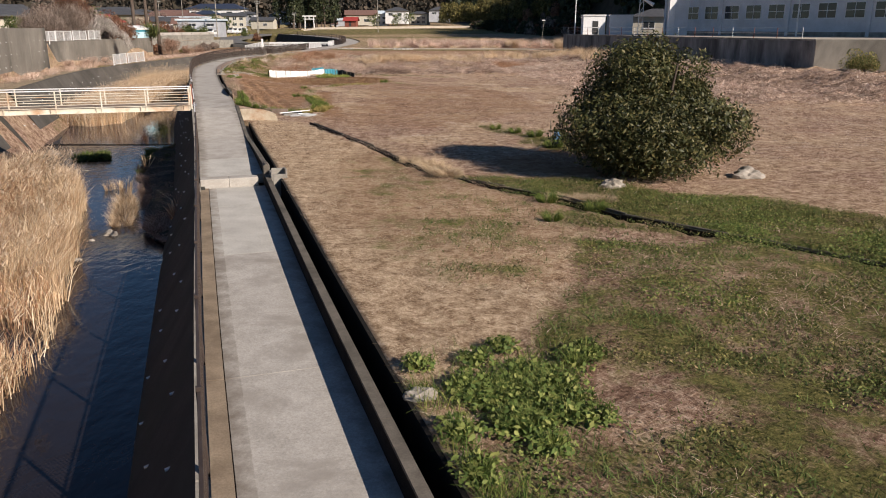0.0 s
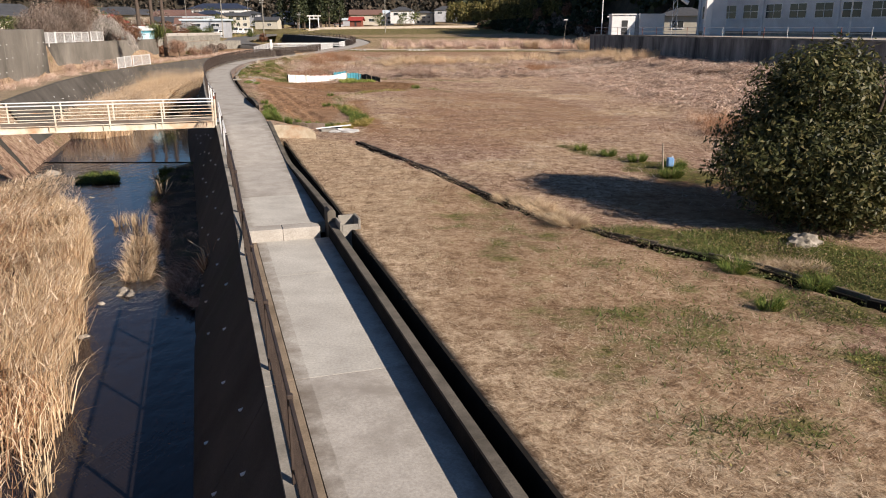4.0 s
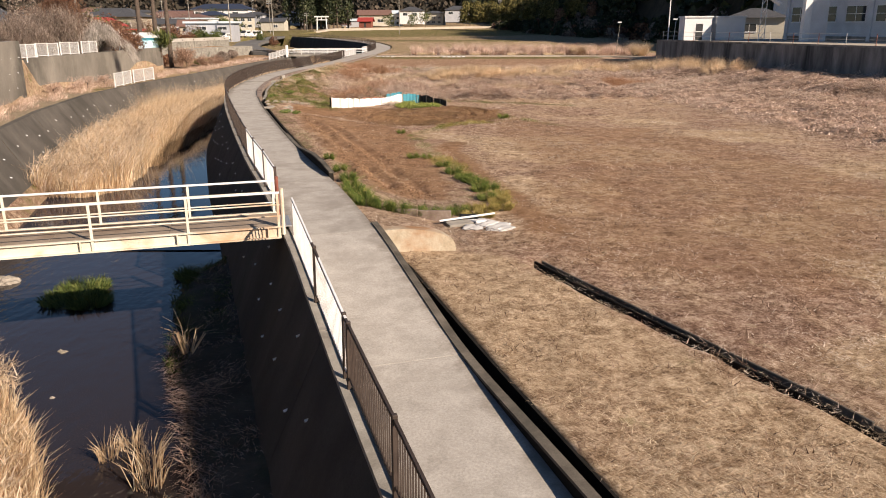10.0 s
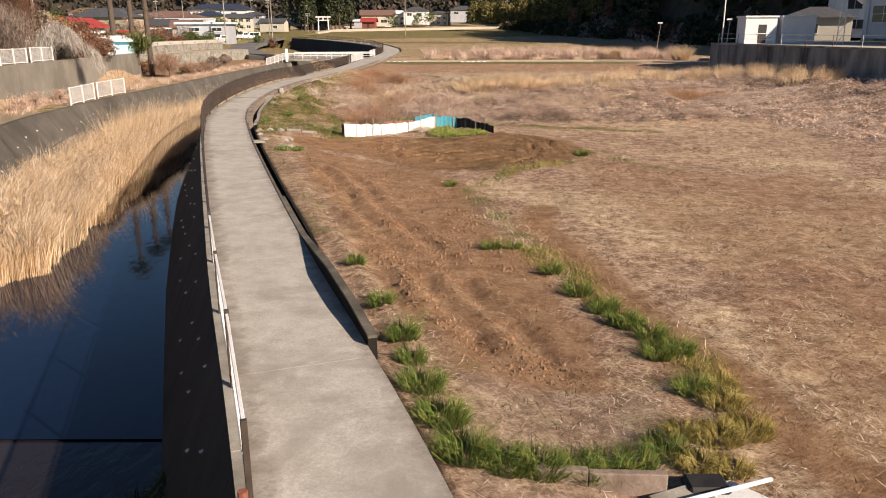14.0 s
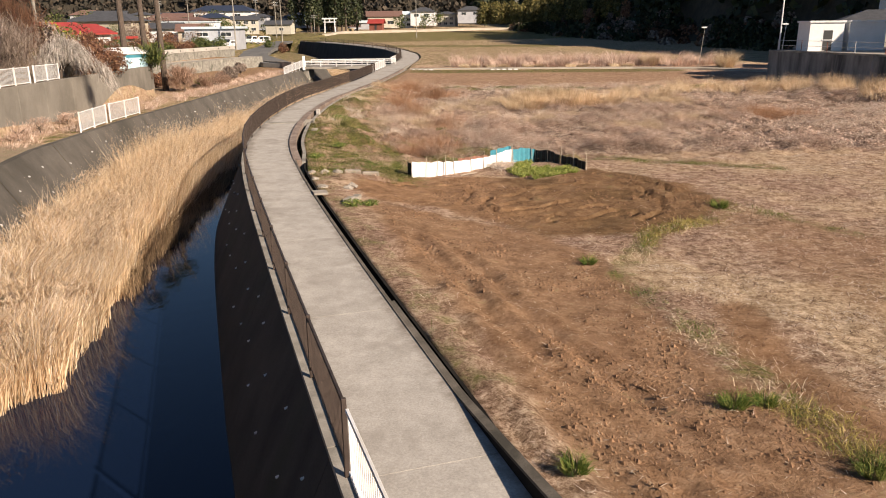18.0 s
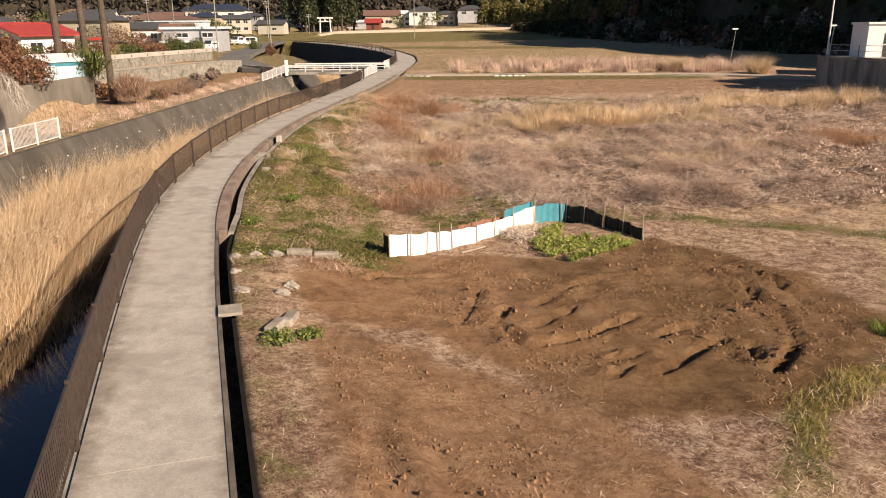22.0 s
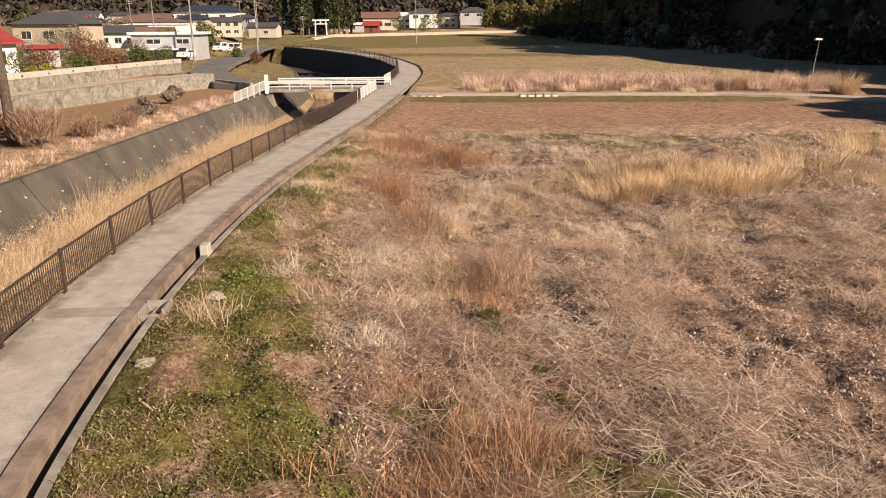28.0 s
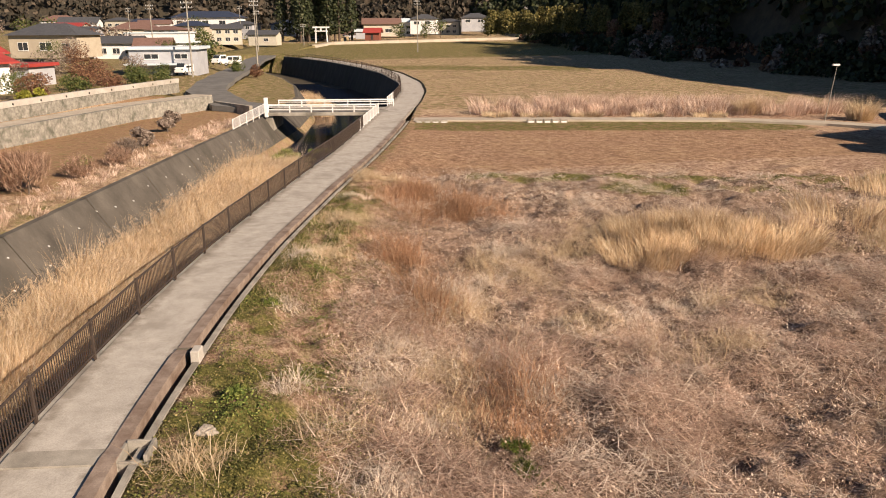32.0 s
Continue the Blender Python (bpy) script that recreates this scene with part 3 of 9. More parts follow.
WATER_UP, WATER_DOWN, WEIR_Y = -2.62, -2.66, 50.4


def crest(y):
    return np.interp(y, CREST[:, 0], CREST[:, 1])


def left_height(x, y):
    """The land behind the far bank: bench, terraces, gardens."""
    x, y = np.asarray(x, float), np.asarray(y, float)
    d = crest(y) - x
    bench = 0.6 + 0.05 * np.clip(d, 0, 5)
    back = np.interp(y, [0, 60, 78, 79, 112, 118, 150, 200, 300, 500, 700, 1500], [4.6, 4.6, 4.3, 3.4, 3.2, 2.3, 2.3, 2.6, 3.6, 8.0, 16.0, 44.0])
    wall_d = np.interp(y, [0, 55, 76, 80, 112, 116, 150, 175, 200, 290], [3.2, 3.2, 3.2, 3.6, 4.5, 15.0, 15.0, 4.0, 3, 3])
    z = bench + (back - bench) * sm((d - wall_d) / np.interp(y, [160, 172], [0.3, 16.0]))
    return z + 0.06 * lumps(x, y) * sm(d / 2.0)


# zones of the field
def blob(x, y, cx, cy, rx, ry, rot=0.0, soft=0.35):
    c, s = math.cos(rot), math.sin(rot)
    u, v = ((x - cx) * c + (y - cy) * s) / rx, (-(x - cx) * s + (y - cy) * c) / ry
    r = np.sqrt(u * u + v * v) + 0.18 * lumps(x * 2.3, y * 2.3) + 0.1 * lumps(x * 6, y * 6)
    return 1 - sm((r - 1 + soft) / soft)


def poly_mask(x, y, pts, soft=0.5):
    """1 inside an outline, fading over soft metres outside it."""
    x, y = x + 0.5 * lumps(x * 3, y * 3), y + 0.5 * lumps(y * 3 + 9, x * 3)
    inside = np.zeros(np.shape(x), bool)
    dist = np.full(np.shape(x), 1e9)
    k = len(pts)
    for i in range(k):
        (ax, ay), (bx, by) = pts[i], pts[(i + 1) % k]
        cond = (ay > y) != (by > y)
        inside ^= cond & (x < (bx - ax) * (y - ay) / ((by - ay) or 1e-9) + ax)
        t = np.clip(((x - ax) * (bx - ax) + (y - ay) * (by - ay)) / ((bx - ax) ** 2 + (by - ay) ** 2), 0, 1)
        dist = np.minimum(dist, np.hypot(x - ax - t * (bx - ax), y - ay - t * (by - ay)))
    return np.where(inside, 1.0, 1 - sm(dist / soft))


DITCH = [(-6.85, 39.9), (-5.1, 36.2), (-3.5, 33.0), (-2.1, 29.6), (-0.6, 26.6), (1.0, 24.2), (3.6, 21.6), (4.8, 19.6), (7.9, 16.6), (9.5, 15.0), (14, 11.0)]


def line_dist(x, y, pts):
    dist = np.full(np.shape(x), 1e9)
    for (ax, ay), (bx, by) in zip(pts[:-1], pts[1:]):
        t = np.clip(((x - ax) * (bx - ax) + (y - ay) * (by - ay)) / ((bx - ax) ** 2 + (by - ay) ** 2), 0, 1)
        dist = np.minimum(dist, np.hypot(x - ax - t * (bx - ax), y - ay - t * (by - ay)))
    return dist


PLOT_A = [(-19.2, 74.8), (-17.4, 76.2), (-13.6, 76.6), (-11.4, 75.6), (-8.7, 78.5), (-7.3, 76.6), (-5.6, 74.4), (-5.0, 71.2), (-8.6, 67.2), (-12.2, 66.9), (-14.3, 69.3), (-16.0, 71.0), (-18.0, 70.7), (-18.8, 72.2)]
RUTS = [[(-13.1, 72.4), (-12.1, 73.7), (-11.2, 74.5), (-9.6, 74.8)], [(-13.5, 70.9), (-13.1, 71.2), (-12.3, 72.0)], [(-14.0, 71.9), (-14.3, 71.2), (-13.7, 69.8), (-12.7, 70.1), (-11.8, 70.7), (-10.8, 71.6)],
        [(-10.6, 70.4), (-10.0, 70.9), (-9.4, 71.2)], [(-11.0, 68.6), (-10.3, 69.3), (-9.2, 70.3)], [(-12.1, 68.9), (-11.6, 69.3)], [(-12.0, 68.5), (-11.5, 69.0), (-11.2, 69.7)],
        [(-14.5, 73.5), (-14.7, 72.2), (-15.1, 71.2)], [(-8.3, 74.6), (-7.7, 74.0), (-8.0, 72.0)], [(-7.6, 74.9), (-7.2, 74.2), (-7.5, 72.9), (-7.2, 72.0), (-7.5, 70.3), (-8.7, 68.6)],
        [(-8.7, 70.0), (-8.9, 69.2)], [(-17.5, 74.0), (-17.2, 74.5), (-15.2, 74.7)], [(-7.0, 75.4), (-6.5, 74.0), (-6.4, 72.4)]]
PLOT_B = [(-18.2, 70.2), (-12.6, 67.0), (-11.2, 63.6), (-10.8, 58.0), (-9.4, 53.0), (-9.2, 47.2), (-11.4, 47.4), (-13.6, 54.0), (-16.0, 61.6)]
MOWN = [(0.3, 8.4), (-0.4, 9.5), (0.4, 10.4), (1.4, 12.3), (2.2, 14.8), (2.9, 18.0), (2.7, 20.2), (0.2, 23.6), (-1.4, 26.6), (-2.9, 29.8), (-4.3, 33.0), (-6.0, 36.4), (-8.2, 40.6), (-11.2, 40.4), (-9.0, 34.0), (-6.0, 25.4), (-0.8, 9.0)]
TILLED = [(-22.0, 122.5), (-20.6, 146.5), (5, 145.5), (17, 139), (19.0, 131.5), (2, 128.5), (-8, 126.5), (-16, 124.0)]


PALE_LAND = [(-9.6, 63.0, 1.4, 2.2, 0.4), (-7.6, 61.0, 1.6, 2.4, 0.4), (-6.2, 57.6, 1.3, 3.0, 0.3), (-4.8, 55.0, 1.0, 2.4, 0.3), (-6.0, 49.0, 1.2, 2.6, 0.2), (-5.6, 46.2, 1.5, 1.8, 0.2), (-3.9, 49.0, 1.0, 2.0, 0.3), (-3.4, 59.8, 1.6, 1.6), (0.3, 43.6, 2.2, 2.0), (1.4, 39.3, 2.0, 1.6), (0.4, 55.8, 2.4, 1.8), (6.0, 62.0, 3.0, 3.0), (3.0, 68.0, 3.2, 2.0), (8.0, 52.0, 2.6, 2.4), (-1.0, 34.0, 2.0, 1.6), (4.0, 46.0, 1.6, 1.8)]


def zones(x, y):
    """Masks of straw, soil and green on the field."""
    straw = np.maximum(poly_mask(x, y, MOWN, 0.8), 0.12 * (y < 82))
    straw = np.maximum(straw, 0.75 * blob(x, y, -3.5, 58, 4.0, 5.5, 0.5))
    straw = np.maximum(straw, 0.25 * ((y > 20) & (y < 80)) * sm((x + 2) / 3))
    for q in PALE_LAND:
        straw = np.maximum(straw, blob(x, y, *q))
    straw = np.maximum(straw, 0.55 * blob(x, y, 2, 80, 12, 4.0, -0.1))
    straw = np.maximum(straw, 0.6 * sm((y - 150) / 8))
    soil = np.maximum(poly_mask(x, y, PLOT_A, 0.5), 0.85 * poly_mask(x, y, PLOT_B, 0.6))
    soil = np.maximum(soil, 0.5 * poly_mask(x, y, TILLED, 0.8))
    soil = np.maximum(soil, 0.95 * (1 - sm((line_dist(x + 0.4 * lumps(x * 3, y * 3), y, [(-6.2, 43.0), (-6.6, 45.5), (-7.7, 49.5), (-8.3, 53.5), (-9.1, 57.0), (-8.6, 60.0)]) - 0.3) / 0.6)))
    soil = np.maximum(soil, 0.6 * (1 - sm((line_dist(x + 0.5 * lumps(x * 2, y * 2), y, [(-3.6, 46.0), (-2.4, 52.0), (-3.4, 56.0), (-1.2, 60.5), (1.5, 64)]) - 0.7) / 1.0)))
    soil = np.maximum(soil, 0.4 * poly_mask(x, y, [(1.6, 15.0), (3.0, 20.4), (0.6, 23.4), (-1.2, 26.4), (-2.8, 29.8), (-3.0, 26.0), (-2.2, 19.0)], 1.5))
    soil = np.maximum(soil, 0.85 * blob(x, y, 7.5, 30.0, 4.8, 3.2))
    soil = np.maximum(soil, 0.8 * blob(x, y, 4.2, 27.2, 3.4, 2.0, -0.6))
    soil = np.maximum(soil, 0.5 * poly_mask(x, y, [(-6.2, 41.0), (-4.4, 55), (-6.0, 70.5), (-2, 66), (4, 60), (6, 48), (2, 42), (-1, 38)], 1.5))
    dead = np.maximum(blob(x, y, 2.3, 9.3, 1.3, 1.2), np.maximum(blob(x, y, 4.5, 17.6, 2.2, 0.8, -0.3), blob(x, y, 3.4, 6.4, 0.9, 0.6)))
    green = 0.85 * (1 - 0.7 * dead) * (0.75 + 0.25 * sm((lumps(x * 2.2, y * 2.2) + 0.25) / 0.3)) * poly_mask(x, y, [(0.4, 5), (2.0, 11.8), (3.0, 14.5), (3.4, 18.0), (3.4, 20.2), (5.5, 19.5), (9, 16.5), (16, 11), (16, 2)], 0.8)
    green = np.maximum(green, 0.95 * poly_mask(x, y, [(2.2, 22.6), (0.6, 24.6), (4.2, 24.2), (8, 22), (14, 17.0), (17, 13), (15, 10), (9.5, 15.2), (6, 19.0)], 0.7))
    green = np.maximum(green, (0.15 + 0.42 * sm((lumps(x * 3.4, y * 3.4) + 0.15) / 0.3)) * poly_mask(x, y, [(1.2, 14.0), (2.6, 18.0), (3.0, 20.4), (0.6, 23.4), (-1.2, 26.4), (-2.8, 29.8), (-3.2, 28.0), (-2.6, 24.0), (-2.4, 20.0), (-0.6, 16.0)], 1.2))
    green = np.maximum(green, blob(x, y, 5.0, 32.5, 1.5, 2.6, 0.5))
    green = np.maximum(green, 0.8 * blob(x, y, 2.9, 36.8, 0.7, 3.0, 0.45))
    green = np.maximum(green, 0.3 * poly_mask(x, y, [(-11.7, 44.9), (-9.2, 45.0), (-7.2, 46.0), (-7.6, 50.3), (-8.6, 52.5), (-9.0, 49.5), (-8.8, 47.0), (-11.0, 46.6), (-13.0, 51.5), (-13.6, 51.5)], 0.35))
    green = np.maximum(green, 0.5 * (1 - sm((line_dist(x, y, [(-8.6, 52.3), (-9.6, 56.0), (-10.3, 59.4), (-10.7, 63.0), (-8.9, 67.0), (-6.3, 68.8), (-4.6, 71.0), (-3.2, 68.0), (-2.2, 66.5)]) - 0.25) / 0.5)))
    e = x - edge_x(y)
    green = np.maximum(green, (0.35 + 0.6 * sm((lumps(x * 2.6, y * 2.6) + 0.12) / 0.25)) * (1 - sm((e - np.interp(y, [75, 82, 90, 100, 118], [4.2, 4.0, 3.2, 1.8, 1.4])) / 1.8)) * ((y > 75) & (y < 118)))
    green = np.maximum(green, 0.45 * (1 - sm((e - 0.6) / 0.6)) * ((y > 55) & (y <= 75)))
    green = np.maximum(green, 0.5 * (1 - sm((e - 0.5) / 0.6)) * (y > 118))
    green = np.maximum(green, 0.75 * (1 - sm((line_dist(x, y, [(-17.6, 86), (-15.0, 84.0), (-12.0, 82.6), (-7.5, 81.4), (-4, 80.0), (0, 78.5)]) - 0.3) / 0.8)))
    green = np.maximum(green, 0.7 * blob(x, y, -14.8, 81.5, 2.2, 3.6, 0.3))
    green = np.maximum(green, 0.85 * (1 - sm((np.abs(y - 122.2 + 0.05 * x) - 0.5) / 0.6)) * (x > -16))
    green = np.maximum(green, 0.9 * blob(x, y, -5.5, 119.0, 3.2, 3.0, 0.1))
    green = np.maximum(green, 0.8 * (1 - sm((np.abs(y - 145.4 + 0.02 * x) - 2.6) / 1.2)) * (x > -20) * (x < 16))
    green = np.maximum(green, 0.5 * blob(x, y, 4, 119, 8, 1.5, 0.1))
    green = np.maximum(green, 0.85 * sm((y - 262 - 0.3 * x) / 10) * (y < 380))
    green = np.maximum(green, 0.85 * (1 - sm((np.abs(y - 225 + 0.15 * x) - 5) / 4)) * (x > -30) * (x < 10))
    green = np.maximum(green, 0.5 * (y > 160) * np.exp(-((y - 192 + 0.1 * x) / 4.0) ** 2))
    green = np.maximum(green, 0.52 * (y > 158))
    return straw, np.clip(soil, 0, 1), np.clip(green, 0, 1)


def wall_line(x, y):
    return (x < 52.2 - 0.264 * y + 0.0) | (y > 128)


def weed_d(x, y):
    e = x - edge_x(y)
    d = sm((e - np.interp(y, [78, 84, 100, 124], [9, 3.2, 2.6, 2.0])) / 1.5) * sm((y - 80.5 - 0.12 * (x + 15)) / 2.0) * sm((126.5 - 0.1 * (x + 15) - y) / 3)
    d = np.maximum(d, 0.9 * sm((x - 11 + 0.12 * (y - 45)) / 3) * sm((y - 48) / 6) * (y < 112))
    return d * wall_line(x, y)


# ---- the ground: one sheet, with the river's bed let into it ----
rows = np.concatenate([np.arange(-60, 0, 6.0), np.arange(0, 44, 0.35), np.arange(44, 66, 0.19), np.arange(66, 80, 0.13), np.arange(80, 132, 0.32), np.arange(132, 170, 1.0), np.arange(170, 330, 3.0), np.arange(330, 700, 18.0), np.array([760, 850, 1000, 1200, 1500.0])])
near = np.concatenate([np.arange(0, 16, 0.17), np.arange(16, 32, 0.32), np.arange(32, 60, 1.0), np.arange(60, 130, 4.0), np.array([140, 170, 210, 260, 340, 450, 600, 900.0])])
leftd = np.array([900, 600, 400, 250, 160, 110, 80, 60, 48, 40, 34, 29, 25, 21, 18, 16, 15.4, 15.1, 14.0, 12.4, 12.1, 10, 8.5, 7, 6, 5.2, 4.85, 4.55, 4.0, 3.6, 3.3, 3.1, 2.5, 1.8, 1.2, 0.6, 0.25])
yy = rows[:, None]
cl = np.clip(yy, -30, 290)
xl = crest(cl) - leftd[None, :]
zl = left_height(xl, np.broadcast_to(yy, xl.shape))
bank = np.clip(sm((300 - yy) / 30), 0, 1)
bed = [(crest(cl) + 0.3, -0.2), (crest(cl) + 2.8, -3.3), (at(XS, cl) - 1.3, -3.7), (at(XS, cl) - 0.05, None), (at(XS, cl) + at(WS, cl) * 0.5, None), (at(XS, cl) + at(WS, cl) / at(NX, cl), None), (edge_x(cl) - 0.06, -9)]
xb, zb = [], []
for bx, bz in bed:
    lo = at(ZS, cl) - 0.9
    xb.append(bx)
    zb.append(np.where(bank > 0.5, lo if bz is None or bz == -9 else bz, np.interp(yy, FIELD_Y, FIELD_Z) - 0.1) + 0 * bx)
xb, zb = np.concatenate(xb, 1), np.concatenate(zb, 1)
xr = edge_x(cl) + near[None, :]
zr = height(xr, np.broadcast_to(yy, xr.shape))
dd = line_dist(xr, np.broadcast_to(yy, xr.shape), DITCH)
zr = zr - 0.22 * (1 - sm(dd / 0.32))
gx, gz = np.concatenate([xl, xb, xr], 1), np.concatenate([zl, zb, zr], 1)
gy = np.broadcast_to(yy, gx.shape)
nr, nc = gx.shape
ids = np.arange(nr * nc).reshape(nr, nc)
faces = np.stack([ids[:-1, :-1], ids[:-1, 1:], ids[1:, 1:], ids[1:, :-1]], -1).reshape(-1, 4)
straw_m, soil_m, green_m = zones(gx, gy)
isl = np.zeros_like(gx)
isl[:, :xl.shape[1]] = 1
dl = crest(np.clip(gy, -30, 290)) - gx
straw_m = np.where(isl > 0, 0.5, straw_m)
soil_m = np.where(isl > 0, 0.75 * ((dl > 2.5) & (dl < 15) & (gy > 116) & (gy < 168)), soil_m)
green_m = np.where(isl > 0, np.where(gy > 160, 0.72, np.where(dl > 16, 0.45, 0.3 + 0.25 * ((dl < 1.6) & (gy < 116)))), green_m)
bare_m = np.where((isl > 0) & (gy < 84) & (dl < 2.4) & (dl > 0), 0.6, 0.0)
bare_m = np.where((gy > 40.8) & (gy < 47) & (gx > -11.5) & (gx < -8.4) & (isl == 0), 0.25, bare_m)
# weed litter zone, its colour including the shade between the stems
litter_shade_m = np.where(isl > 0, 0.0, np.clip(weed_d(gx, gy), 0, 1)) * (1 - 0.7 * green_m)
damp_m = np.where(isl > 0, 0.0, poly_mask(gx, gy, PLOT_A, 0.6) * sm((gx + 14.5 + 0.8 * lumps(gx, gy)) / 3.0) * (0.6 + 0.4 * sm((lumps(gx * 1.7, gy * 1.7) + 0.2) / 0.4)))
gme = mesh_np("ground", np.stack([gx, gy, gz], -1).reshape(-1, 3), faces, M["ground"], True)
for key, v in (("straw", straw_m), ("soil", soil_m), ("green", green_m), ("litter", litter_shade_m), ("bare", bare_m), ("damp", damp_m)):
    a = gme.attributes.new(key, "FLOAT", "POINT")
    a.data.foreach_set("value", np.ascontiguousarray(v, dtype=np.float32).ravel())
ground = tagged(new("ground", gme), "winter fields of mown straw, bare soil and green patches", "ground", kind="structure")


# ---- the river ----
def ribbon(name, ys, xa, xb, z, mat, cols=2):
    t = np.linspace(0, 1, cols)[None, :]
    x = xa[:, None] * (1 - t) + xb[:, None] * t
    v = np.stack([x, np.broadcast_to(ys[:, None], x.shape), np.broadcast_to(np.reshape(z, (-1, 1)), x.shape)], -1).reshape(-1, 3)
    i = np.arange(len(ys) * cols).reshape(len(ys), cols)
    f = np.stack([i[:-1, :-1], i[:-1, 1:], i[1:, 1:], i[1:, :-1]], -1).reshape(-1, 4)
    return mesh_np(name, v, f, mat, True)


ya, yb = np.arange(WEIR_Y - 0.4, 289, 2.0), np.arange(-28, WEIR_Y + 0.1, 1.5)
tagged(new("river_pool", ribbon("river_pool", ya, crest(ya) + 0.6, at(XS, ya) - 0.9, np.full(len(ya), WATER_UP), M["water"])), "still dark river water mirroring the blue sky", "river", kind="structure")
tagged(new("river_shallows", ribbon("river_shallows", yb, crest(yb) + 0.6, at(XS, yb) - 0.9, np.full(len(yb), WATER_DOWN), M["rapid"])), "rippled shallow river water below the weir", "river", kind="structure")
# weir coloured near-black to read as a dark line across the water
weir = part("weir", one_box(-30.0, WEIR_Y - 0.45, -3.3, -17.0, WEIR_Y + 0.1, WATER_DOWN - 0.02, 0.03), M["shade_black"], None)
tagged(weir, "low dark concrete weir across the river", "weir", kind="structure")


def loft(name, ys, profile, mat):
    """A cross section, given as a function of the station, drawn out along the path; closed round."""
    rings = [[off(y, d, z) for d, z in profile(y)] for y in ys]
    k = len(rings[0])
    v = np.array([p for r in rings for p in r])
    i = np.arange(len(ys) * k).reshape(len(ys), k)
    j = np.roll(i, -1, 1)
    f = np.stack([i[:-1], i[1:], j[1:], j[:-1]], -1).reshape(-1, 4)
    me = mesh_np(name, v, f, mat)
    bm = bmesh.new()
    bm.from_mesh(me)
    bpy.data.meshes.remove(me)
    bm.verts.ensure_lookup_table()
    for r in (i[0], i[-1]):
        bm.faces.new([bm.verts[q] for q in r])
    bmesh.ops.recalc_face_normals(bm, faces=bm.faces)
    return from_bm(name, bm, mat)


# near bank: battered wall under the path, in bays with open joints
def batter(y):
    """How far the river wall's face leans out for each metre down."""
    return float(np.interp(y, [50, 60], [1.3, 1.5]) / (at(ZS, y) + 2.5))


def wall_profile(y):
    z, k = at(ZS, y), batter(y)
    return [(-0.15, -0.14), (-0.15 - k * (z + 3.16), -3.3 - z), (0.0 - k * (z + 3.16), -3.4 - z), (0.12, -0.9), (0.12, -0.14)]


river_wall = thing("river_wall", Matrix(), "battered concrete river wall, coloured shade-dark, with weep holes", "retaining wall", kind="structure")
y = -28.0
while y < 280:
    e = min(y + 9.0, 280)
    # bays take the concrete with the wall's shade put into its colour
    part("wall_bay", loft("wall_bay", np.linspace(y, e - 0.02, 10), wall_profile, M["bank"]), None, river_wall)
    part("coping", loft("coping", np.linspace(y + 0.015, e - 0.015, 10), lambda q: [(-0.21, -0.16), (-0.21, -0.05), (-0.02, -0.05), (-0.02, -0.16)], M["concrete"]), None, river_wall)
    y = e


# far bank: battered wall
def far_wall(name, y0, y1, parent, top=0.6, run=2.6):
    ys = np.linspace(y0, y1, max(2, int((y1 - y0) / 1.5)))
    cx = crest(ys)
    v, f = [], []
    prof = [(-0.4, top + 0.02), (0.0, top + 0.02), (run, -3.3), (run - 0.4, -3.4), (-0.4, top - 0.8)]
    for c, q in zip(cx, ys):
        v += [(c + a, q, b) for a, b in prof]
    k = len(prof)
    i = np.arange(len(ys) * k).reshape(len(ys), k)
    j = np.roll(i, -1, 1)
    f = np.stack([i[:-1], j[:-1], j[1:], i[1:]], -1).reshape(-1, 4)
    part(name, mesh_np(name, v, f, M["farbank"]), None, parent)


far_bank = thing("far_bank", Matrix(), "sloping grey concrete bank on the far side of the river", "river bank", kind="structure")
y = -28.0
while y < 280:
    e = min(y + 8.0, 280)
    if not 38 <= y < 46:
        far_wall("bank_panel", y + 0.02, e - 0.02, far_bank)
    y = e

# ---- the path: slabs with open joints ----
path = thing("path", Matrix(), "narrow grey concrete riverside path, worn and stained", "path", kind="structure")
cuts = [-28, -20, -12, -4, 4, 10.5, 17, 22, STEP_Y, STEP_Y + 0.5, 28.4, 33.5, 39.6, 46, 52, 58, 64, 70, 76, 82, 88.75, 89.35, 95, 101, 107, 113, 120, 128, 136, 144, 152, 162, 172, 184, 198, 214, 232, 252, 272]
for a, b in zip(cuts[:-1], cuts[1:]):
    if a == STEP_Y:
        continue
    mat = M["path_new"] if 15 < a < 28 else M["path"] if a != 88.75 else M["concrete"]
    d0 = 0.25 if b <= STEP_Y else -0.03
    up = 0.035 if a == 88.75 else 0.0
    part("slab", loft("slab", np.linspace(a + 0.006, b - 0.006, max(2, int((b - a) / 0.8))), lambda q: [(d0, -0.3), (d0, up), (d0 + 0.22, up), (0.5, up), (at(WS, q) - 0.55, up), (at(WS, q) - 0.25, up), (at(WS, q), up), (at(WS, q), -0.3)], mat), None, path)
    if b <= STEP_Y:
        part("edge_strip", loft("edge_strip", np.linspace(a + 0.006, b - 0.006, 9), lambda q: [(-0.03, -0.3), (-0.03, 0.012), (0.235, 0.004), (0.235, -0.3)], M["strip"]), None, path, "tan-stained concrete edge strip")
    sl = [o for o in path.children if o.name.startswith("slab")][-1].data
    ev = sl.attributes.new("edge", "FLOAT", "POINT")
    ev.data.foreach_set("value", np.tile(np.array([1, 1, 0.75, 0.1, 0.0, 0.45, 0.9, 1], dtype=np.float32), len(sl.vertices) // 8))


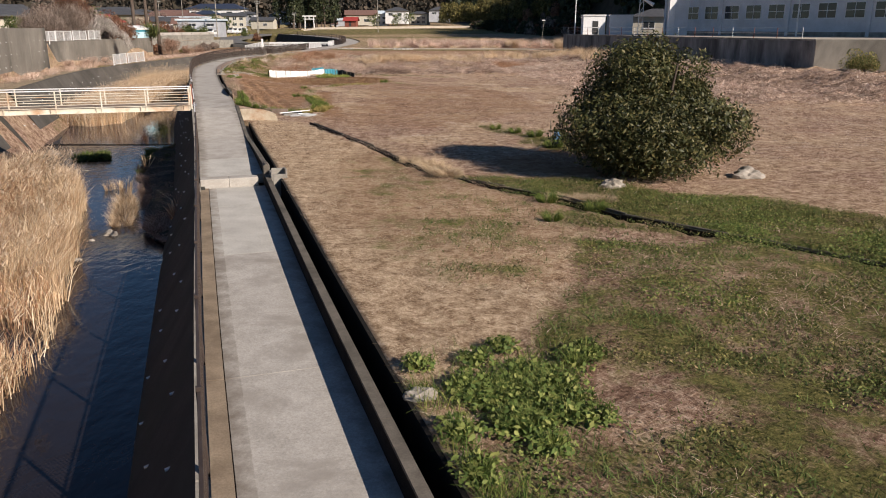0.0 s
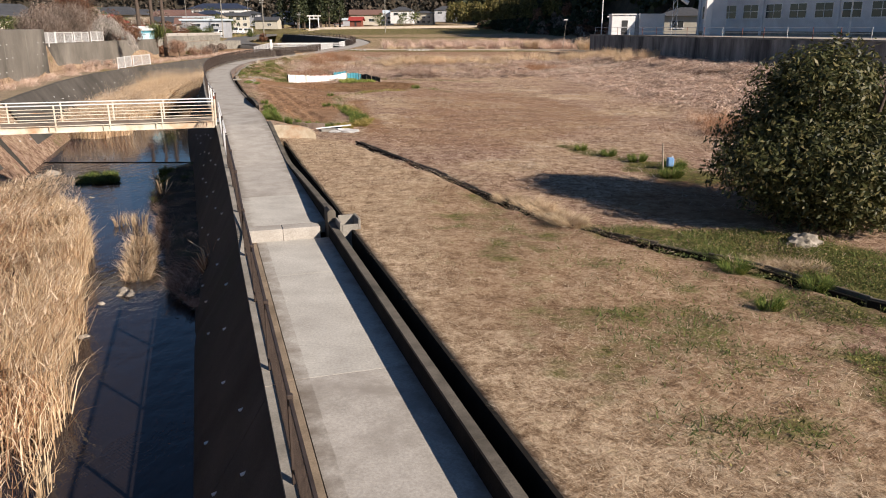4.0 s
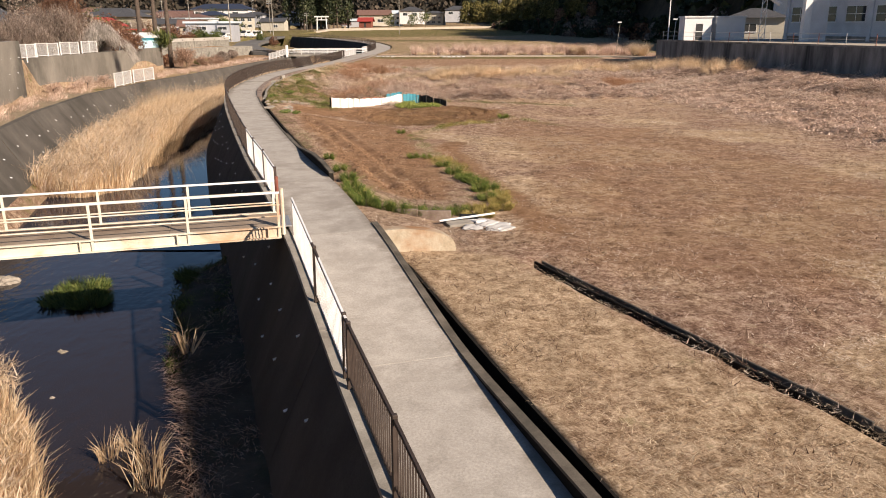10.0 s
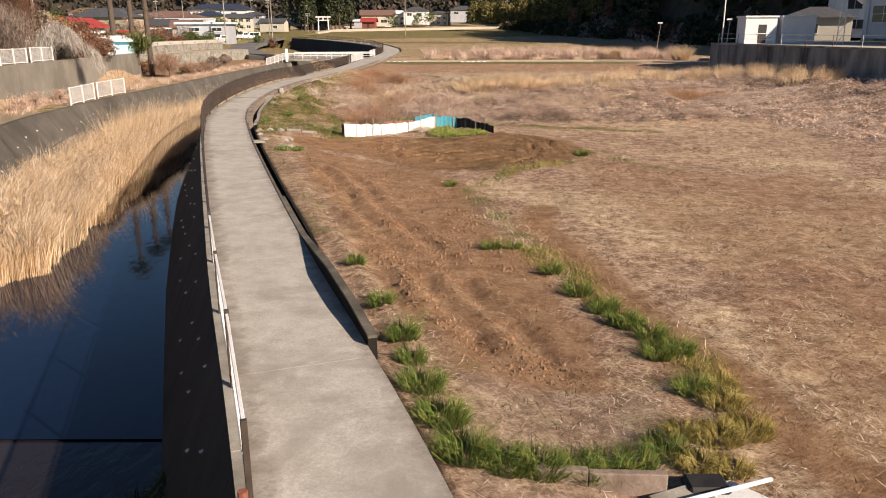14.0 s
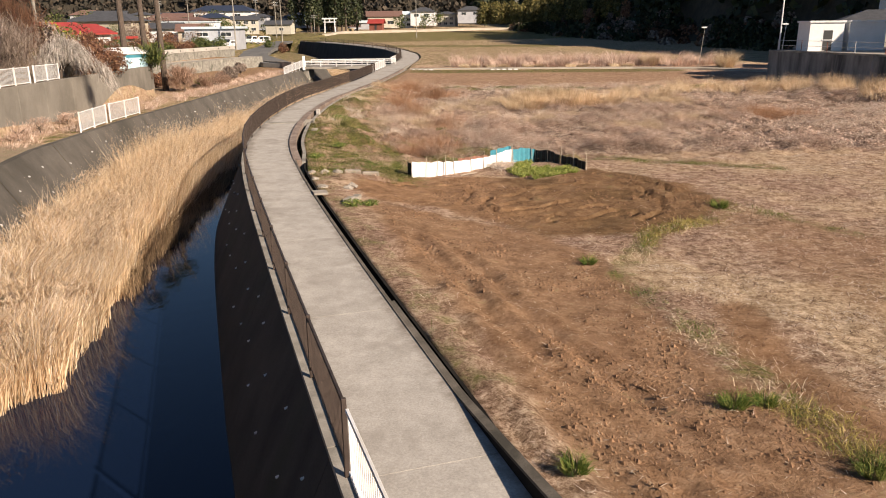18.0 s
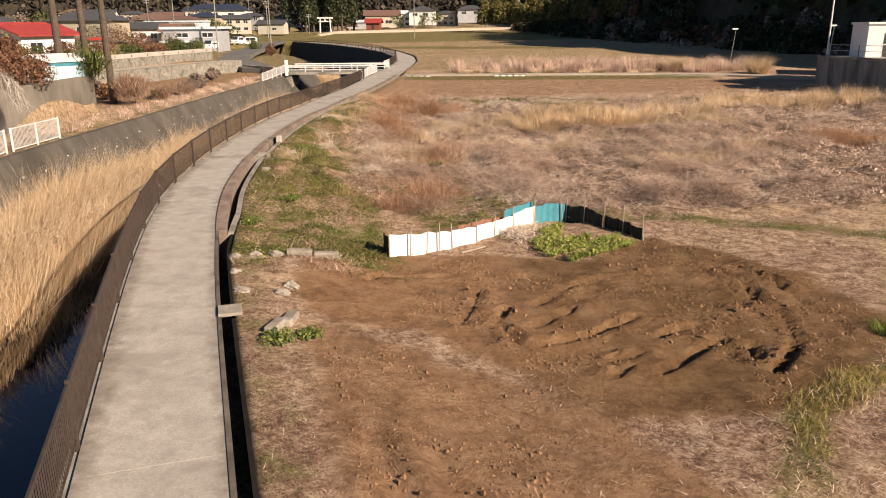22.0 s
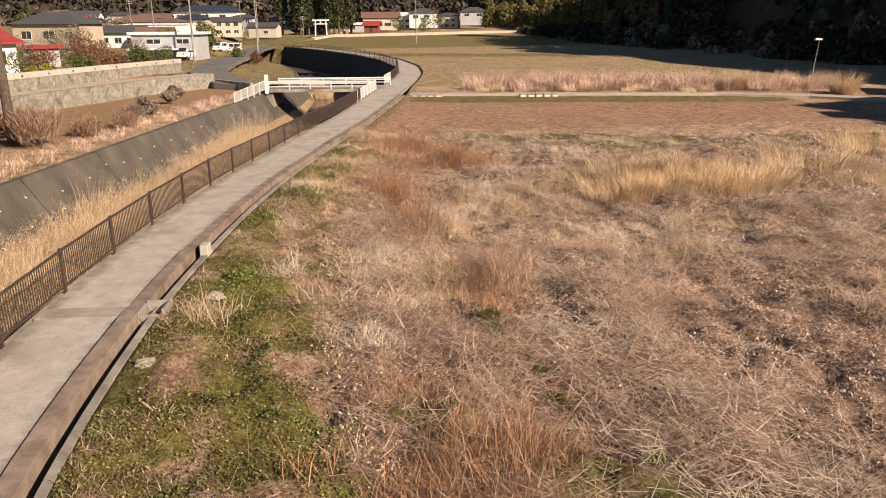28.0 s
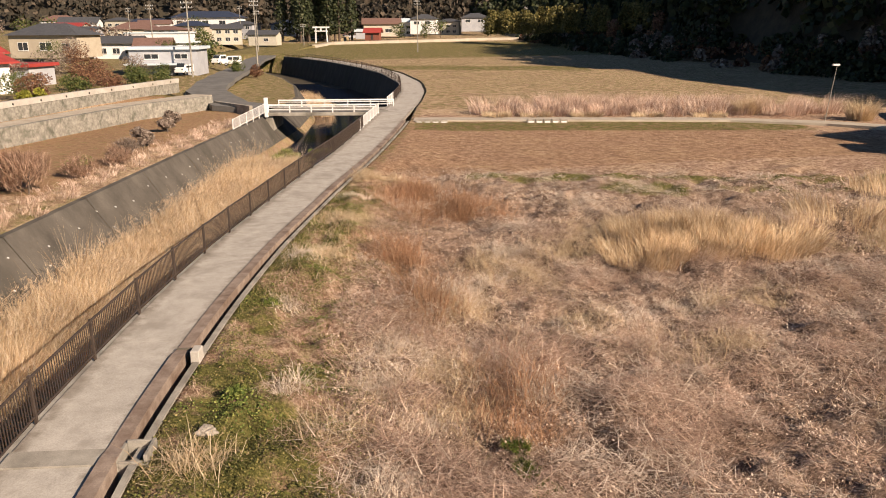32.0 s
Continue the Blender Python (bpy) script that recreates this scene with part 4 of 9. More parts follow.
def parapet(y):
    """Height of the wall on the path's right edge, over the path."""
    return float(np.interp(y, [-30, 24.7, 25.1, 33, 34, 44.5, 48, 50, 53.6, 54, 76, 78, 89, 89.2, 94, 94.2, 118, 122, 150],
                           [0.39, 0.39, 0.4, 0.06, 0.03, 0.03, 0.3, 0.32, 0.04, 0.02, 0.02, 0.04, 0.1, 0.04, 0.1, 0.04, 0.08, 0.03, 0.03]))


drain = thing("drain", Matrix(), "open concrete drain with a wall along the path", "drain", kind="structure")
for a, b in [(q, min(q + 6.0, STEP_Y)) for q in np.arange(-28, 25, 6.0)] + [(STEP_Y + 0.5, 32.0), (32.0, 38.0), (38.0, 40.2)] + [(q, q + 6.0) for q in np.arange(46.4, 148, 6.0)]:
    ys = np.linspace(a + 0.004, b - 0.004, 13)
    lw, lh, ww_ = (0.04, 0.0, 0.15) if a < 54 else (0.05, 0.01, 0.08) if a < 75 else (0.13, 0.06, 0.34)
    # below the cap the wall is near-black, shade painted into its faces
    part("drain_wall", loft("drain_wall", ys, lambda q: [(at(WS, q) + 0.004, -0.9), (at(WS, q) + 0.004, parapet(q) - 0.05), (at(WS, q) + ww_, parapet(q) - 0.05), (at(WS, q) + ww_, -0.9)], M["shade_black"] if a < 76 else M["kerb"]), None, drain)
    part("wall_cap", loft("wall_cap", ys, lambda q: [(at(WS, q) + 0.002, parapet(q) - 0.049), (at(WS, q) + 0.002, parapet(q)), (at(WS, q) + ww_ + 0.01, parapet(q)), (at(WS, q) + ww_ + 0.01, parapet(q) - 0.049)], M["drain"] if a < 76 else M["kerb"]), None, drain)
    if a < 41 or a > 51:
        part("drain_lip", loft("drain_lip", ys, lambda q: [(at(WS, q) + gut(q) - lw, -0.9), (at(WS, q) + gut(q) - lw, float(np.interp(q, EDGE_Y, EDGE_Z) - at(ZS, q)) + lh), (at(WS, q) + gut(q) + 0.03, float(np.interp(q, EDGE_Y, EDGE_Z) - at(ZS, q)) + lh), (at(WS, q) + gut(q) + 0.03, -0.9)], M["shade_black"] if a < 75 else M["concrete"]), None, drain)

# the step across the path
rings = []
st_ = thing("path_step", Matrix(), "low concrete step across the path, its front edge worn", "step", kind="structure")
for x0, x1 in ((-0.02, 0.904), (0.908, 1.86)):
    bm = bmesh.new()
    lo_z, hi_z = float(at(ZS, STEP_Y - 0.1)) - 0.3, float(at(ZS, STEP_Y + 0.6)) + 0.004
    ring = [off(STEP_Y + 0.02, x0), off(STEP_Y + 0.02, x1), off(STEP_Y + 0.495, x1), off(STEP_Y + 0.495, x0)]
    lo = [bm.verts.new((q.x, q.y, lo_z)) for q in ring]
    hi = [bm.verts.new((q.x, q.y, hi_z)) for q in ring]
    bm.faces.new(hi)
    for i in range(4):
        bm.faces.new((lo[i], lo[(i + 1) % 4], hi[(i + 1) % 4], hi[i]))
    bmesh.ops.recalc_face_normals(bm, faces=bm.faces)
    bmesh.ops.bevel(bm, geom=bm.edges[:], offset=0.015, segments=1, affect="EDGES")
    part("step_block", bm, M["path"], st_)
ys = np.linspace(STEP_Y + 0.003, STEP_Y + 0.497, 3)
part("drain_lip", loft("drain_lip", ys, lambda q: [(at(WS, q) + gut(q) - 0.04, -0.9), (at(WS, q) + gut(q) - 0.04, -at(ZS, q)), (at(WS, q) + gut(q) + 0.03, -at(ZS, q)), (at(WS, q) + gut(q) + 0.03, -0.9)], M["shade_black"]), None, drain)

# ---- riverside fence: one panel, copied along the path ----
PANEL = 3.3


def fence_panel(mat, post_mat, label, group):
    f = thing("fence_panel", Matrix(), label, "fence", group)
    part("post", one_box(-0.035, -0.035, -0.12, 0.035, 0.035, 1.14, 0.006), post_mat, f)
    part("top_rail", one_box(0.035, -0.022, 1.04, PANEL - 0.035, 0.022, 1.1, 0.005), mat, f)
    part("bottom_rail", one_box(0.035, -0.018, 0.13, PANEL - 0.035, 0.018, 0.17, 0.004), mat, f)
    bar = from_bm("picket", one_box(-0.009, -0.009, 0.17, 0.009, 0.009, 1.04), mat)
    for k in range(27):
        p = part("picket", bar, None, f)
        p.location = (0.15 + k * (PANEL - 0.3) / 26, 0, 0)
    return f


def panel_pose(y0, y1, d=-0.07):
    a, b = off(y0, d), off(y1, d)
    u = (b - a).normalized()
    side = Vector((0, 0, 1)).cross(u).normalized()
    up = u.cross(side)
    return Matrix((( u.x, side.x, up.x, a.x), (u.y, side.y, up.y, a.y), (u.z, side.z, up.z, a.z), (0, 0, 0, 1)))


brown_panel = fence_panel(M["fence"], M["fence"], "dark brown steel picket fence panel on the river wall", "riverside fence panels")
white_panel = fence_panel(M["white"], M["fence"], "white steel picket fence panel beside the footbridge", "white fence panels")


def next_y(y):
    a, q = off(y, -0.07), y
    while (off(q, -0.07) - a).length < PANEL:
        q += 0.02
    return q


first_b = first_w = True
for start, stop, white in ((-14.0, 34.0, False), (33.0, 38.7, True), (42.6, 52.0, True), (52.2, 140.5, False)):
    y = start
    while y < stop:
        q = next_y(y)
        m = panel_pose(y, q)
        if white and first_w:
            white_panel.matrix_basis, first_w = m, False
        elif not white and first_b:
            brown_panel.matrix_basis, first_b = m, False
        else:
            copy_thing(white_panel if white else brown_panel, m)
        y = q

# far run of the fence past the road bridge, plainer as it is far off
for y in np.arange(168, 268, 4.0):
    a, b = off(y, -0.07), off(y + 4, -0.07)
    f = thing("fence_panel", Matrix.Translation(a), "dark brown steel fence panel on the far river wall", "fence", "far fence panels")
    part("post", one_box(-0.04, -0.04, -0.1, 0.04, 0.04, 1.14), M["fence"], f)
    d = b - a
    for nm, z in (("top_rail", 1.07), ("bottom_rail", 0.15)):
        part(nm, rod(bmesh.new(), (0, 0, z), d + Vector((0, 0, z)), 0.025, sides=6), M["fence"], f)
    for k in range(1, 12):
        q = d * (k / 12)
        part("picket", one_box(q.x - 0.012, q.y - 0.012, q.z + 0.15, q.x + 0.012, q.y + 0.012, q.z + 1.05), M["fence"], f)

# weep holes: short pale pipe ends in the river wall
pipe = from_bm("pipe_end", rod(bmesh.new(), (-0.05, 0, -0.01), (0.05, 0, 0.02), 0.026, sides=8), M["white"])
for y in np.arange(2, 140, 2.0):
    for k, dz in enumerate((0.9, 1.75)):
        q = y + (k % 2) * 1.0 + 0.3 * math.sin(y * 3.7 + k)
        z = at(ZS, q)
        zz = z - 0.14 - dz - 0.25 * math.sin(q)
        if zz > WATER_UP + 0.15:
            o = part("pipe_end", pipe, None, river_wall)
            dd = -0.15 - (-0.14 - (zz - z)) * batter(q)
            o.matrix_basis = Matrix.Translation(off(q, dd, zz - z)) @ pose(0, 0, 0, 0, 0, math.degrees(math.atan2(at(NY, q), at(NX, q))))
for y in np.arange(48, 150, 2.6):
    for k, zz in enumerate((-0.3, -1.3)):
        q = y + k * 1.3 + 0.5 * math.sin(y * 2.9 + k * 2)
        zz = zz + 0.2 * math.sin(y * 1.7)
        o = part("pipe_end", pipe, None, far_bank)
        o.matrix_basis = Matrix.Translation((crest(q) + 2.6 * (0.6 - zz) / 3.9 + 0.03, q, zz)) @ pose(0, 0, 0, 0, 0, 180)

# tributary mouth in the far bank, beside the footbridge
mouth = thing("tributary_mouth", Matrix(), "sloping concrete walls where a side channel joins the river", "channel mouth", kind="structure")
for nm, pts in (("wing_wall", [(-24.8, 46.6, -3.3), (-27.4, 46.2, 0.62), (-34.0, 44.6, 0.62), (-34.0, 47.0, -3.3)]), ("wing_wall", [(-24.6, 38.0, -3.3), (-27.4, 37.4, 0.62), (-33.0, 39.4, 0.62), (-33.0, 42.0, -3.3)])):
    bm = bmesh.new()
    vs = [bm.verts.new(p) for p in pts]
    bot = [bm.verts.new((p[0] - 0.1, p[1] + (0.5 if pts[0][1] > 42 else -0.5), p[2] - 0.2)) for p in pts]
    bm.faces.new(vs)
    bm.faces.new(bot[::-1])
    for i in range(4):
        bm.faces.new((vs[i], bot[i], bot[(i + 1) % 4], vs[(i + 1) % 4]))
    bmesh.ops.recalc_face_normals(bm, faces=bm.faces)
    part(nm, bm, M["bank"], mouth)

# ---- footbridge ----
BR = Matrix.Translation((-13.15, 40.0, 0.92)) @ pose(0, 0, 0, 0, 0, 180 + 16.3)
fb = thing("footbridge", BR, "cream steel footbridge with peeling paint and rust over the river", "footbridge")
BL, BW = 15.6, 1.45      # local y runs against the stream towards the camera's side when negative
for k in range(6):
    x0 = k * BL / 6
    part("deck_panel", one_box(x0 + 0.004, -BW, -0.1, x0 + BL / 6 - 0.004, 0, 0.0, 0.006), M["deck"], fb)
for yy_, nm in ((0.0, "near_girder"), (-BW, "far_girder")):
    s = 1 if yy_ == 0 else -1
    bm = bmesh.new()
    prism(bm, [(0, 0), (s * 0.1, 0), (s * 0.1, -0.03), (s * 0.02, -0.03), (s * 0.02, -0.27), (s * 0.1, -0.27), (s * 0.1, -0.3), (0, -0.3)], 0.0, BL,
          Matrix(((0, 1, 0, 0), (1, 0, 0, yy_ + s * 0.006), (0, 0, 1, 0.02), (0, 0, 0, 1))))
    g_ = part("girder", bm, M["cream"], fb)
    for k in range(8):
        part("stiffener", one_box(0.3 + k * 2.1, yy_ + s * 0.03, -0.26, 0.33 + k * 2.1, yy_ + s * 0.11, 0.0), M["cream"], g_)
    rail = part("railing", one_box(0.0, yy_ + s * 0.02, 0.82, BL, yy_ + s * 0.07, 0.87, 0.008), M["white"], fb)
    for z in (0.55, 0.27):
        part("rail", rod(bmesh.new(), (0, yy_ + s * 0.045, z), (BL, yy_ + s * 0.045, z), 0.018), M["cream"], rail)
    for k in range(8):
        x = 0.06 + k * 2.1
        part("post", one_box(x - 0.03, yy_ + s * 0.02, -0.3, x + 0.03, yy_ + s * 0.07, 0.82, 0.005), M["cream"], rail)
part("ramp_plate", one_box(-0.28, -1.35, -0.09, 0.0, -0.25, -0.06, 0.004), M["steel"], fb, "worn steel plate at the end of the bridge")
part("end_post", rod(bmesh.new(), (-0.05, 0.05, -0.2), (-0.05, 0.05, 0.95), 0.045), M["cream"], fb)
part("end_post", rod(bmesh.new(), (-0.05, -BW - 0.05, -0.2), (-0.05, -BW - 0.05, 0.95), 0.045), M["rust"], fb)
part("notice_panel", one_box(12.4, 0.09, 0.05, 13.6, 0.11, 0.9, 0.004), M["sheet_white"], fb, "blank white panel tied to the railing")

# ---- concrete odds and ends along the path ----
# stained wing wall beside the path, rounded at its end
wing = thing("wing_wall", Matrix.Translation((-11.25, 40.5, 0)) @ pose(0, 0, 0, 0, 0, 14), "rust-stained concrete wing wall beside the path", "wing wall")
out = [(0, -0.5), (0, 0.62), (0.5, 0.66), (1.1, 0.66), (1.7, 0.58), (2.1, 0.46), (2.35, 0.3), (2.42, 0.1), (2.42, -0.5)]
bm = prism(bmesh.new(), out, -0.1, 0.25)
for v in bm.verts:
    if v.co.y < 0:
        v.co.y -= 0.28 * (0.7 - v.co.z) * (1 - v.co.x / 4)
part("wall", bm, M["rusty"], wing)
kerb = thing("kerb_wall", Matrix.Translation((-12.15, 44.3, 0.34)) @ pose(0, 0, 0, 0, 0, -3), "low mud-stained concrete kerb between path and plot", "kerb")
for a, b in ((0, 1.1), (1.11, 2.2), (2.21, 3.2)):
    part("kerb_block", one_box(a, -0.06, -0.4, b, 0.06, 0.04 - a * 0.035, 0.012), M["kerb"], kerb)


def drain_box(m, label):
    b = thing("drain_box", m, label, "drain box")
    for nm, q in (("side", (-0.34, -0.36, -0.8, -0.26, 0.36, 0.0)), ("side", (0.26, -0.36, -0.8, 0.34, 0.36, 0.08)), ("end", (-0.26, 0.28, -0.8, 0.26, 0.36, 0.06)), ("end", (-0.26, -0.36, -0.8, 0.26, -0.28, -0.06))):
        part(nm, one_box(*q, 0.012), M["concrete"], b)
    # floor in the near-black that stands in for shade down in the box
    part("floor", one_box(-0.26, -0.28, -0.85, 0.26, 0.28, -0.6), M["shade_black"], b)
    return b


drain_box(Matrix.Translation((-5.5, 25.0, 0.2)) @ pose(0, 0, 0, 0, 0, 18) @ Matrix.Diagonal((0.78, 0.85, 1, 1)), "concrete catch box on the drain below the path's step")
p = off(89.2, at(WS, 89.2) + 0.62)
drain_box(Matrix.Translation((p.x, p.y, 1.1)) @ pose(0, 0, 0, 0, 0, 4), "small concrete catch box on the drain beside the path")
p = off(STEP_Y, at(WS, STEP_Y))
pier = thing("wall_pier", Matrix.Translation((p.x, p.y, float(at(ZS, STEP_Y + 0.6)))) @ pose(0, 0, 0, 0, 0, 17.5), "chamfered end of the drain wall beside the step", "wall pier")
part("pier", prism(bmesh.new(), [(-0.01, -0.6), (-0.01, 0.37), (0.05, 0.43), (0.14, 0.43), (0.2, 0.37), (0.2, -0.6)], -0.03, 0.5), M["drain"], pier)
p = off(94.0, at(WS, 94.0) + 0.62)
lip_block = thing("drain_block", Matrix.Translation((p.x, p.y, p.z)) @ pose(0, 0, 0, 0, 0, 2), "pale square concrete block on the drain's outer lip", "concrete block")
part("block", one_box(-0.1, -0.22, -0.4, 0.14, 0.22, 0.22, 0.02), M["coping"], lip_block)
p = off(94.3, at(WS, 94.3) + 0.3)
sluice = thing("drain_gate", Matrix.Translation((p.x, p.y, p.z)) @ pose(0, 0, 0, 0, 0, 2), "small dark gate slot across the drain", "drain gate")
part("board", one_box(-0.28, -0.04, -0.4, 0.36, 0.04, 0.1, 0.01), M["drain"], sluice)

for y, w in ((69.7, 0.5),):
    p = off(y, at(WS, y) + 0.3)
    c = thing("drain_cover", Matrix.Translation((p.x, p.y, p.z + 0.02)) @ pose(0, 0, 0, 0, 0, math.degrees(-math.atan(at(NY, y) / at(NX, y))) * -1), "pale concrete cover slab across the drain", "drain cover")
    part("slab", one_box(-0.28, -w * 0.6, -0.03, 0.24, w * 0.6, 0.045, 0.01), M["stone"], c)

# lined ditch across the mown field
ditch = thing("field_ditch", Matrix(), "narrow dark ditch edged with old concrete across the field", "ditch", kind="structure")
for (ax, ay), (bx, by) in zip(DITCH[:-1], DITCH[1:]):
    L_ = math.hypot(bx - ax, by - ay)
    m = Matrix.Translation((ax, ay, 0)) @ pose(0, 0, 0, 0, 0, math.degrees(math.atan2(by - ay, bx - ax)))
    k = max(1, int(L_ / 1.2))
    for i in range(k):
        # one edging near-black, the other lighter, so the ditch draws a dark line
        for s in (-1, 1):
            j = 0.02 * math.sin(ax * 7 + i * 3 + s)
            o = part("edging", one_box(i * L_ / k + 0.01, s * 0.11 - 0.025, -0.4, (i + 1) * L_ / k - 0.01, s * 0.11 + 0.025, 0.03 + j, 0.012), M["shade_black"] if s < 0 else M["drain"], ditch)
            o.matrix_basis = m

# ---- plot with sheet fence and brassicas ----
plot_fence = thing("sheet_fence", Matrix(), "low garden fence of white, teal and black sheets on canes", "garden fence")
SHEET = [(-17.1, 76.45), (-16.0, 76.95), (-15.2, 77.5), (-14.4, 78.2), (-13.8, 78.9), (-13.1, 79.6), (-12.3, 80.4), (-11.05, 81.4), (-9.9, 80.1), (-8.95, 78.5)]
TOPS = [0.75, 0.72, 0.62, 0.6, 0.55, 0.58, 0.7, 0.75, 0.5, 0.45, 0.4]


def sheet(a, b, h0, h1, mat, name, wave=0.02):
    bm = bmesh.new()
    a, b = Vector((*a, 0)), Vector((*b, 0))
    d = b - a
    nn = Vector((-d.y, d.x, 0)).normalized()
    k = max(4, int(d.length / 0.06))
    fr, bk = [], []
    for i in range(k + 1):
        t = i / k
        p = a + d * t + nn * (wave * math.sin(i * 1.3) + 0.04 * math.sin(t * 5))
        h = h0 + (h1 - h0) * t + 0.015 * math.sin(i * 0.7)
        zb = float(height(p.x, p.y)) - 0.06
        fr.append((bm.verts.new((p.x, p.y, zb)), bm.verts.new((p.x, p.y, zb + h))))
        q = p + nn * 0.008
        bk.append((bm.verts.new((q.x, q.y, zb)), bm.verts.new((q.x, q.y, zb + h))))
    for i in range(k):
        bm.faces.new((fr[i][0], fr[i + 1][0], fr[i + 1][1], fr[i][1]))
        bm.faces.new((bk[i][0], bk[i][1], bk[i + 1][1], bk[i + 1][0]))
        bm.faces.new((fr[i][1], fr[i + 1][1], bk[i + 1][1], bk[i][1]))
    return part(name, bm, mat, plot_fence)


kinds = ["sheet_white"] * 6 + ["sheet_teal", "sheet_black", "sheet_black"]
for i, kd in enumerate(kinds):
    sheet(SHEET[i], SHEET[i + 1], TOPS[i], TOPS[i + 1] if i != 5 else 0.72, M[kd], kd.split("_")[0] if kd == "sheet" else kd.replace("sheet_", "") + "_sheet", 0.012 if kd == "sheet_white" else 0.03)
sheet((-15.0, 77.75), (-13.6, 79.25), 0.72, 0.66, M["sheet_rust"], "rusty_sheet")
sheet((-13.4, 79.45), (-12.35, 80.5), 0.78, 0.84, M["sheet_teal"], "teal_sheet")
sheet((-17.1, 76.45), (-17.35, 77.2), 0.7, 0.6, M["sheet_black"], "black_sheet")
for i, (x, y) in enumerate(SHEET + [(-16.5, 76.7), (-15.6, 77.2), (-12.25, 80.3), (-10.5, 80.8), (-9.45, 79.3), (-11.2, 81.2)]):
    z = float(height(x, y))
    part("cane", rod(bmesh.new(), (x + 0.03, y - 0.05, z - 0.1), (x + 0.02 + 0.05 * math.sin(i * 2), y - 0.05, z + 0.8 + 0.3 * abs(math.sin(i * 3.1))), 0.02, 0.016, 6), M["wood"], plot_fence)
b_ = thing("bamboo_cane", Matrix.Translation((-14.9, 76.9, 0.06)), "pale bamboo cane lying on the soil", "cane")
part("cane", rod(bmesh.new(), (0, 0, 0), (0.75, 0.55, 0.03), 0.03, 0.025, 7), M["wood"], b_)

# litter where the kerb ends
lit = thing("sheet_pile", Matrix.Translation((-8.6, 43.9, float(height(-8.6, 43.9)))), "heap of old white sheets, boards and a pipe on the ground", "rubbish heap")
part("board", box(bmesh.new(), -0.55, -0.35, 0.02, 0.2, 0.3, 0.1, 0.01, pose(0, 0, 0, 4, -3, 20)), M["concrete"], lit)
part("board", box(bmesh.new(), 0.1, -0.5, 0.05, 0.75, 0.1, 0.11, 0.01, pose(0, 0, 0, -5, 6, 35)), M["white"], lit)
part("pipe", rod(bmesh.new(), (-0.7, -0.25, 0.12), (0.95, 0.2, 0.24), 0.03, sides=10), M["sheet_white"], lit, "long white plastic pipe")
part("black_sheet", box(bmesh.new(), -0.1, 0.1, 0.0, 0.45, 0.5, 0.16, 0.05), M["sheet_black"], lit)


def crumple(name, parent, x, y, r, h, seed, mat):
    rs = np.random.RandomState(seed)
    bm = bmesh.new()
    bmesh.ops.create_icosphere(bm, subdivisions=3, radius=1)
    ph = rs.rand(6) * 6.28
    for v in bm.verts:
        c_ = v.co
        k = 1 + 0.25 * math.sin(3.1 * c_.x + ph[0]) * math.sin(2.7 * c_.y + ph[1]) + 0.16 * math.sin(7 * c_.x + ph[2]) * math.sin(6 * c_.z + 5 * c_.y + ph[3]) + 0.14 * (rs.rand() - 0.5)
        v.co = Vector((x + v.co.x * r * k, y + v.co.y * r * 0.8 * k, max(-0.03, v.co.z * h * k)))
    return part(name, bm, mat, parent)


crumple("crumpled_sheet", lit, 0.7, -0.25, 0.35, 0.12, 1, M["litter"])
crumple("crumpled_sheet", lit, 0.25, -0.6, 0.3, 0.08, 2, M["litter"])
bag = thing("plastic_bag", Matrix.Translation((-7.55, 43.1, float(height(-7.55, 43.1)))), "torn crumpled grey-white plastic bag on bare ground", "plastic bag")
crumple("bag", bag, 0, 0, 0.36, 0.1, 5, M["litter"])
crumple("bag_flap", bag, 0.1, 0.4, 0.22, 0.07, 6, M["litter"])


def stone(x, y, r, h, seed, label="rough pale stone half sunk in the grass"):
    x = max(x, float(edge_x(y)) + r * 0.8)
    o = thing("stone", Matrix.Translation((x, y, float(height(x, y)))), label, "stone", "loose stones")
    crumple("rock", o, 0, 0, r, h, seed, M["stone"])


for k, (x, y, r, h) in enumerate([(-21.3, 74.7, 0.2, 0.13), (-20.75, 74.9, 0.22, 0.14), (-20.2, 75.1, 0.2, 0.14), (-20.4, 72.1, 0.22, 0.1), (-19.4, 72.1, 0.2, 0.1), (-19.3, 72.7, 0.22, 0.14),
                                  (-21.0, 73.5, 0.16, 0.1), (5.3, 23.4, 0.35, 0.25), (10.2, 25.1, 0.5, 0.3), (-0.75, 9.3, 0.2, 0.12), (-23.0, 86.6, 0.2, 0.12), (-22.6, 90.2, 0.22, 0.13)]):
    stone(x, y, r, h, 20 + k)
for k, (x, y, a) in enumerate([(-19.6, 75.45, 5), (-18.85, 75.55, 8), (-19.1, 69.9, 80), (-18.9, 70.4, 85)]):
    o = thing("concrete_block", Matrix.Translation((x, y, float(height(x, y)))) @ pose(0, 0, 0, 0, 3, a), "old grey concrete block lying in the grass", "concrete block", "loose blocks")
    part("block", one_box(-0.36, -0.14, -0.05, 0.36, 0.14, 0.13, 0.03), M["stone"], o)
# blue jacket-like thing on a stake beside the bush, built as a can
o = thing("blue_object", Matrix.Translation((4.95, 33.0, float(height(4.95, 33.0)))), "small blue thing hung on a wooden stake, shaped as a can", "water can")
part("can", one_box(-0.12, -0.09, 0.12, 0.12, 0.09, 0.46, 0.04), M["blue_plastic"], o)
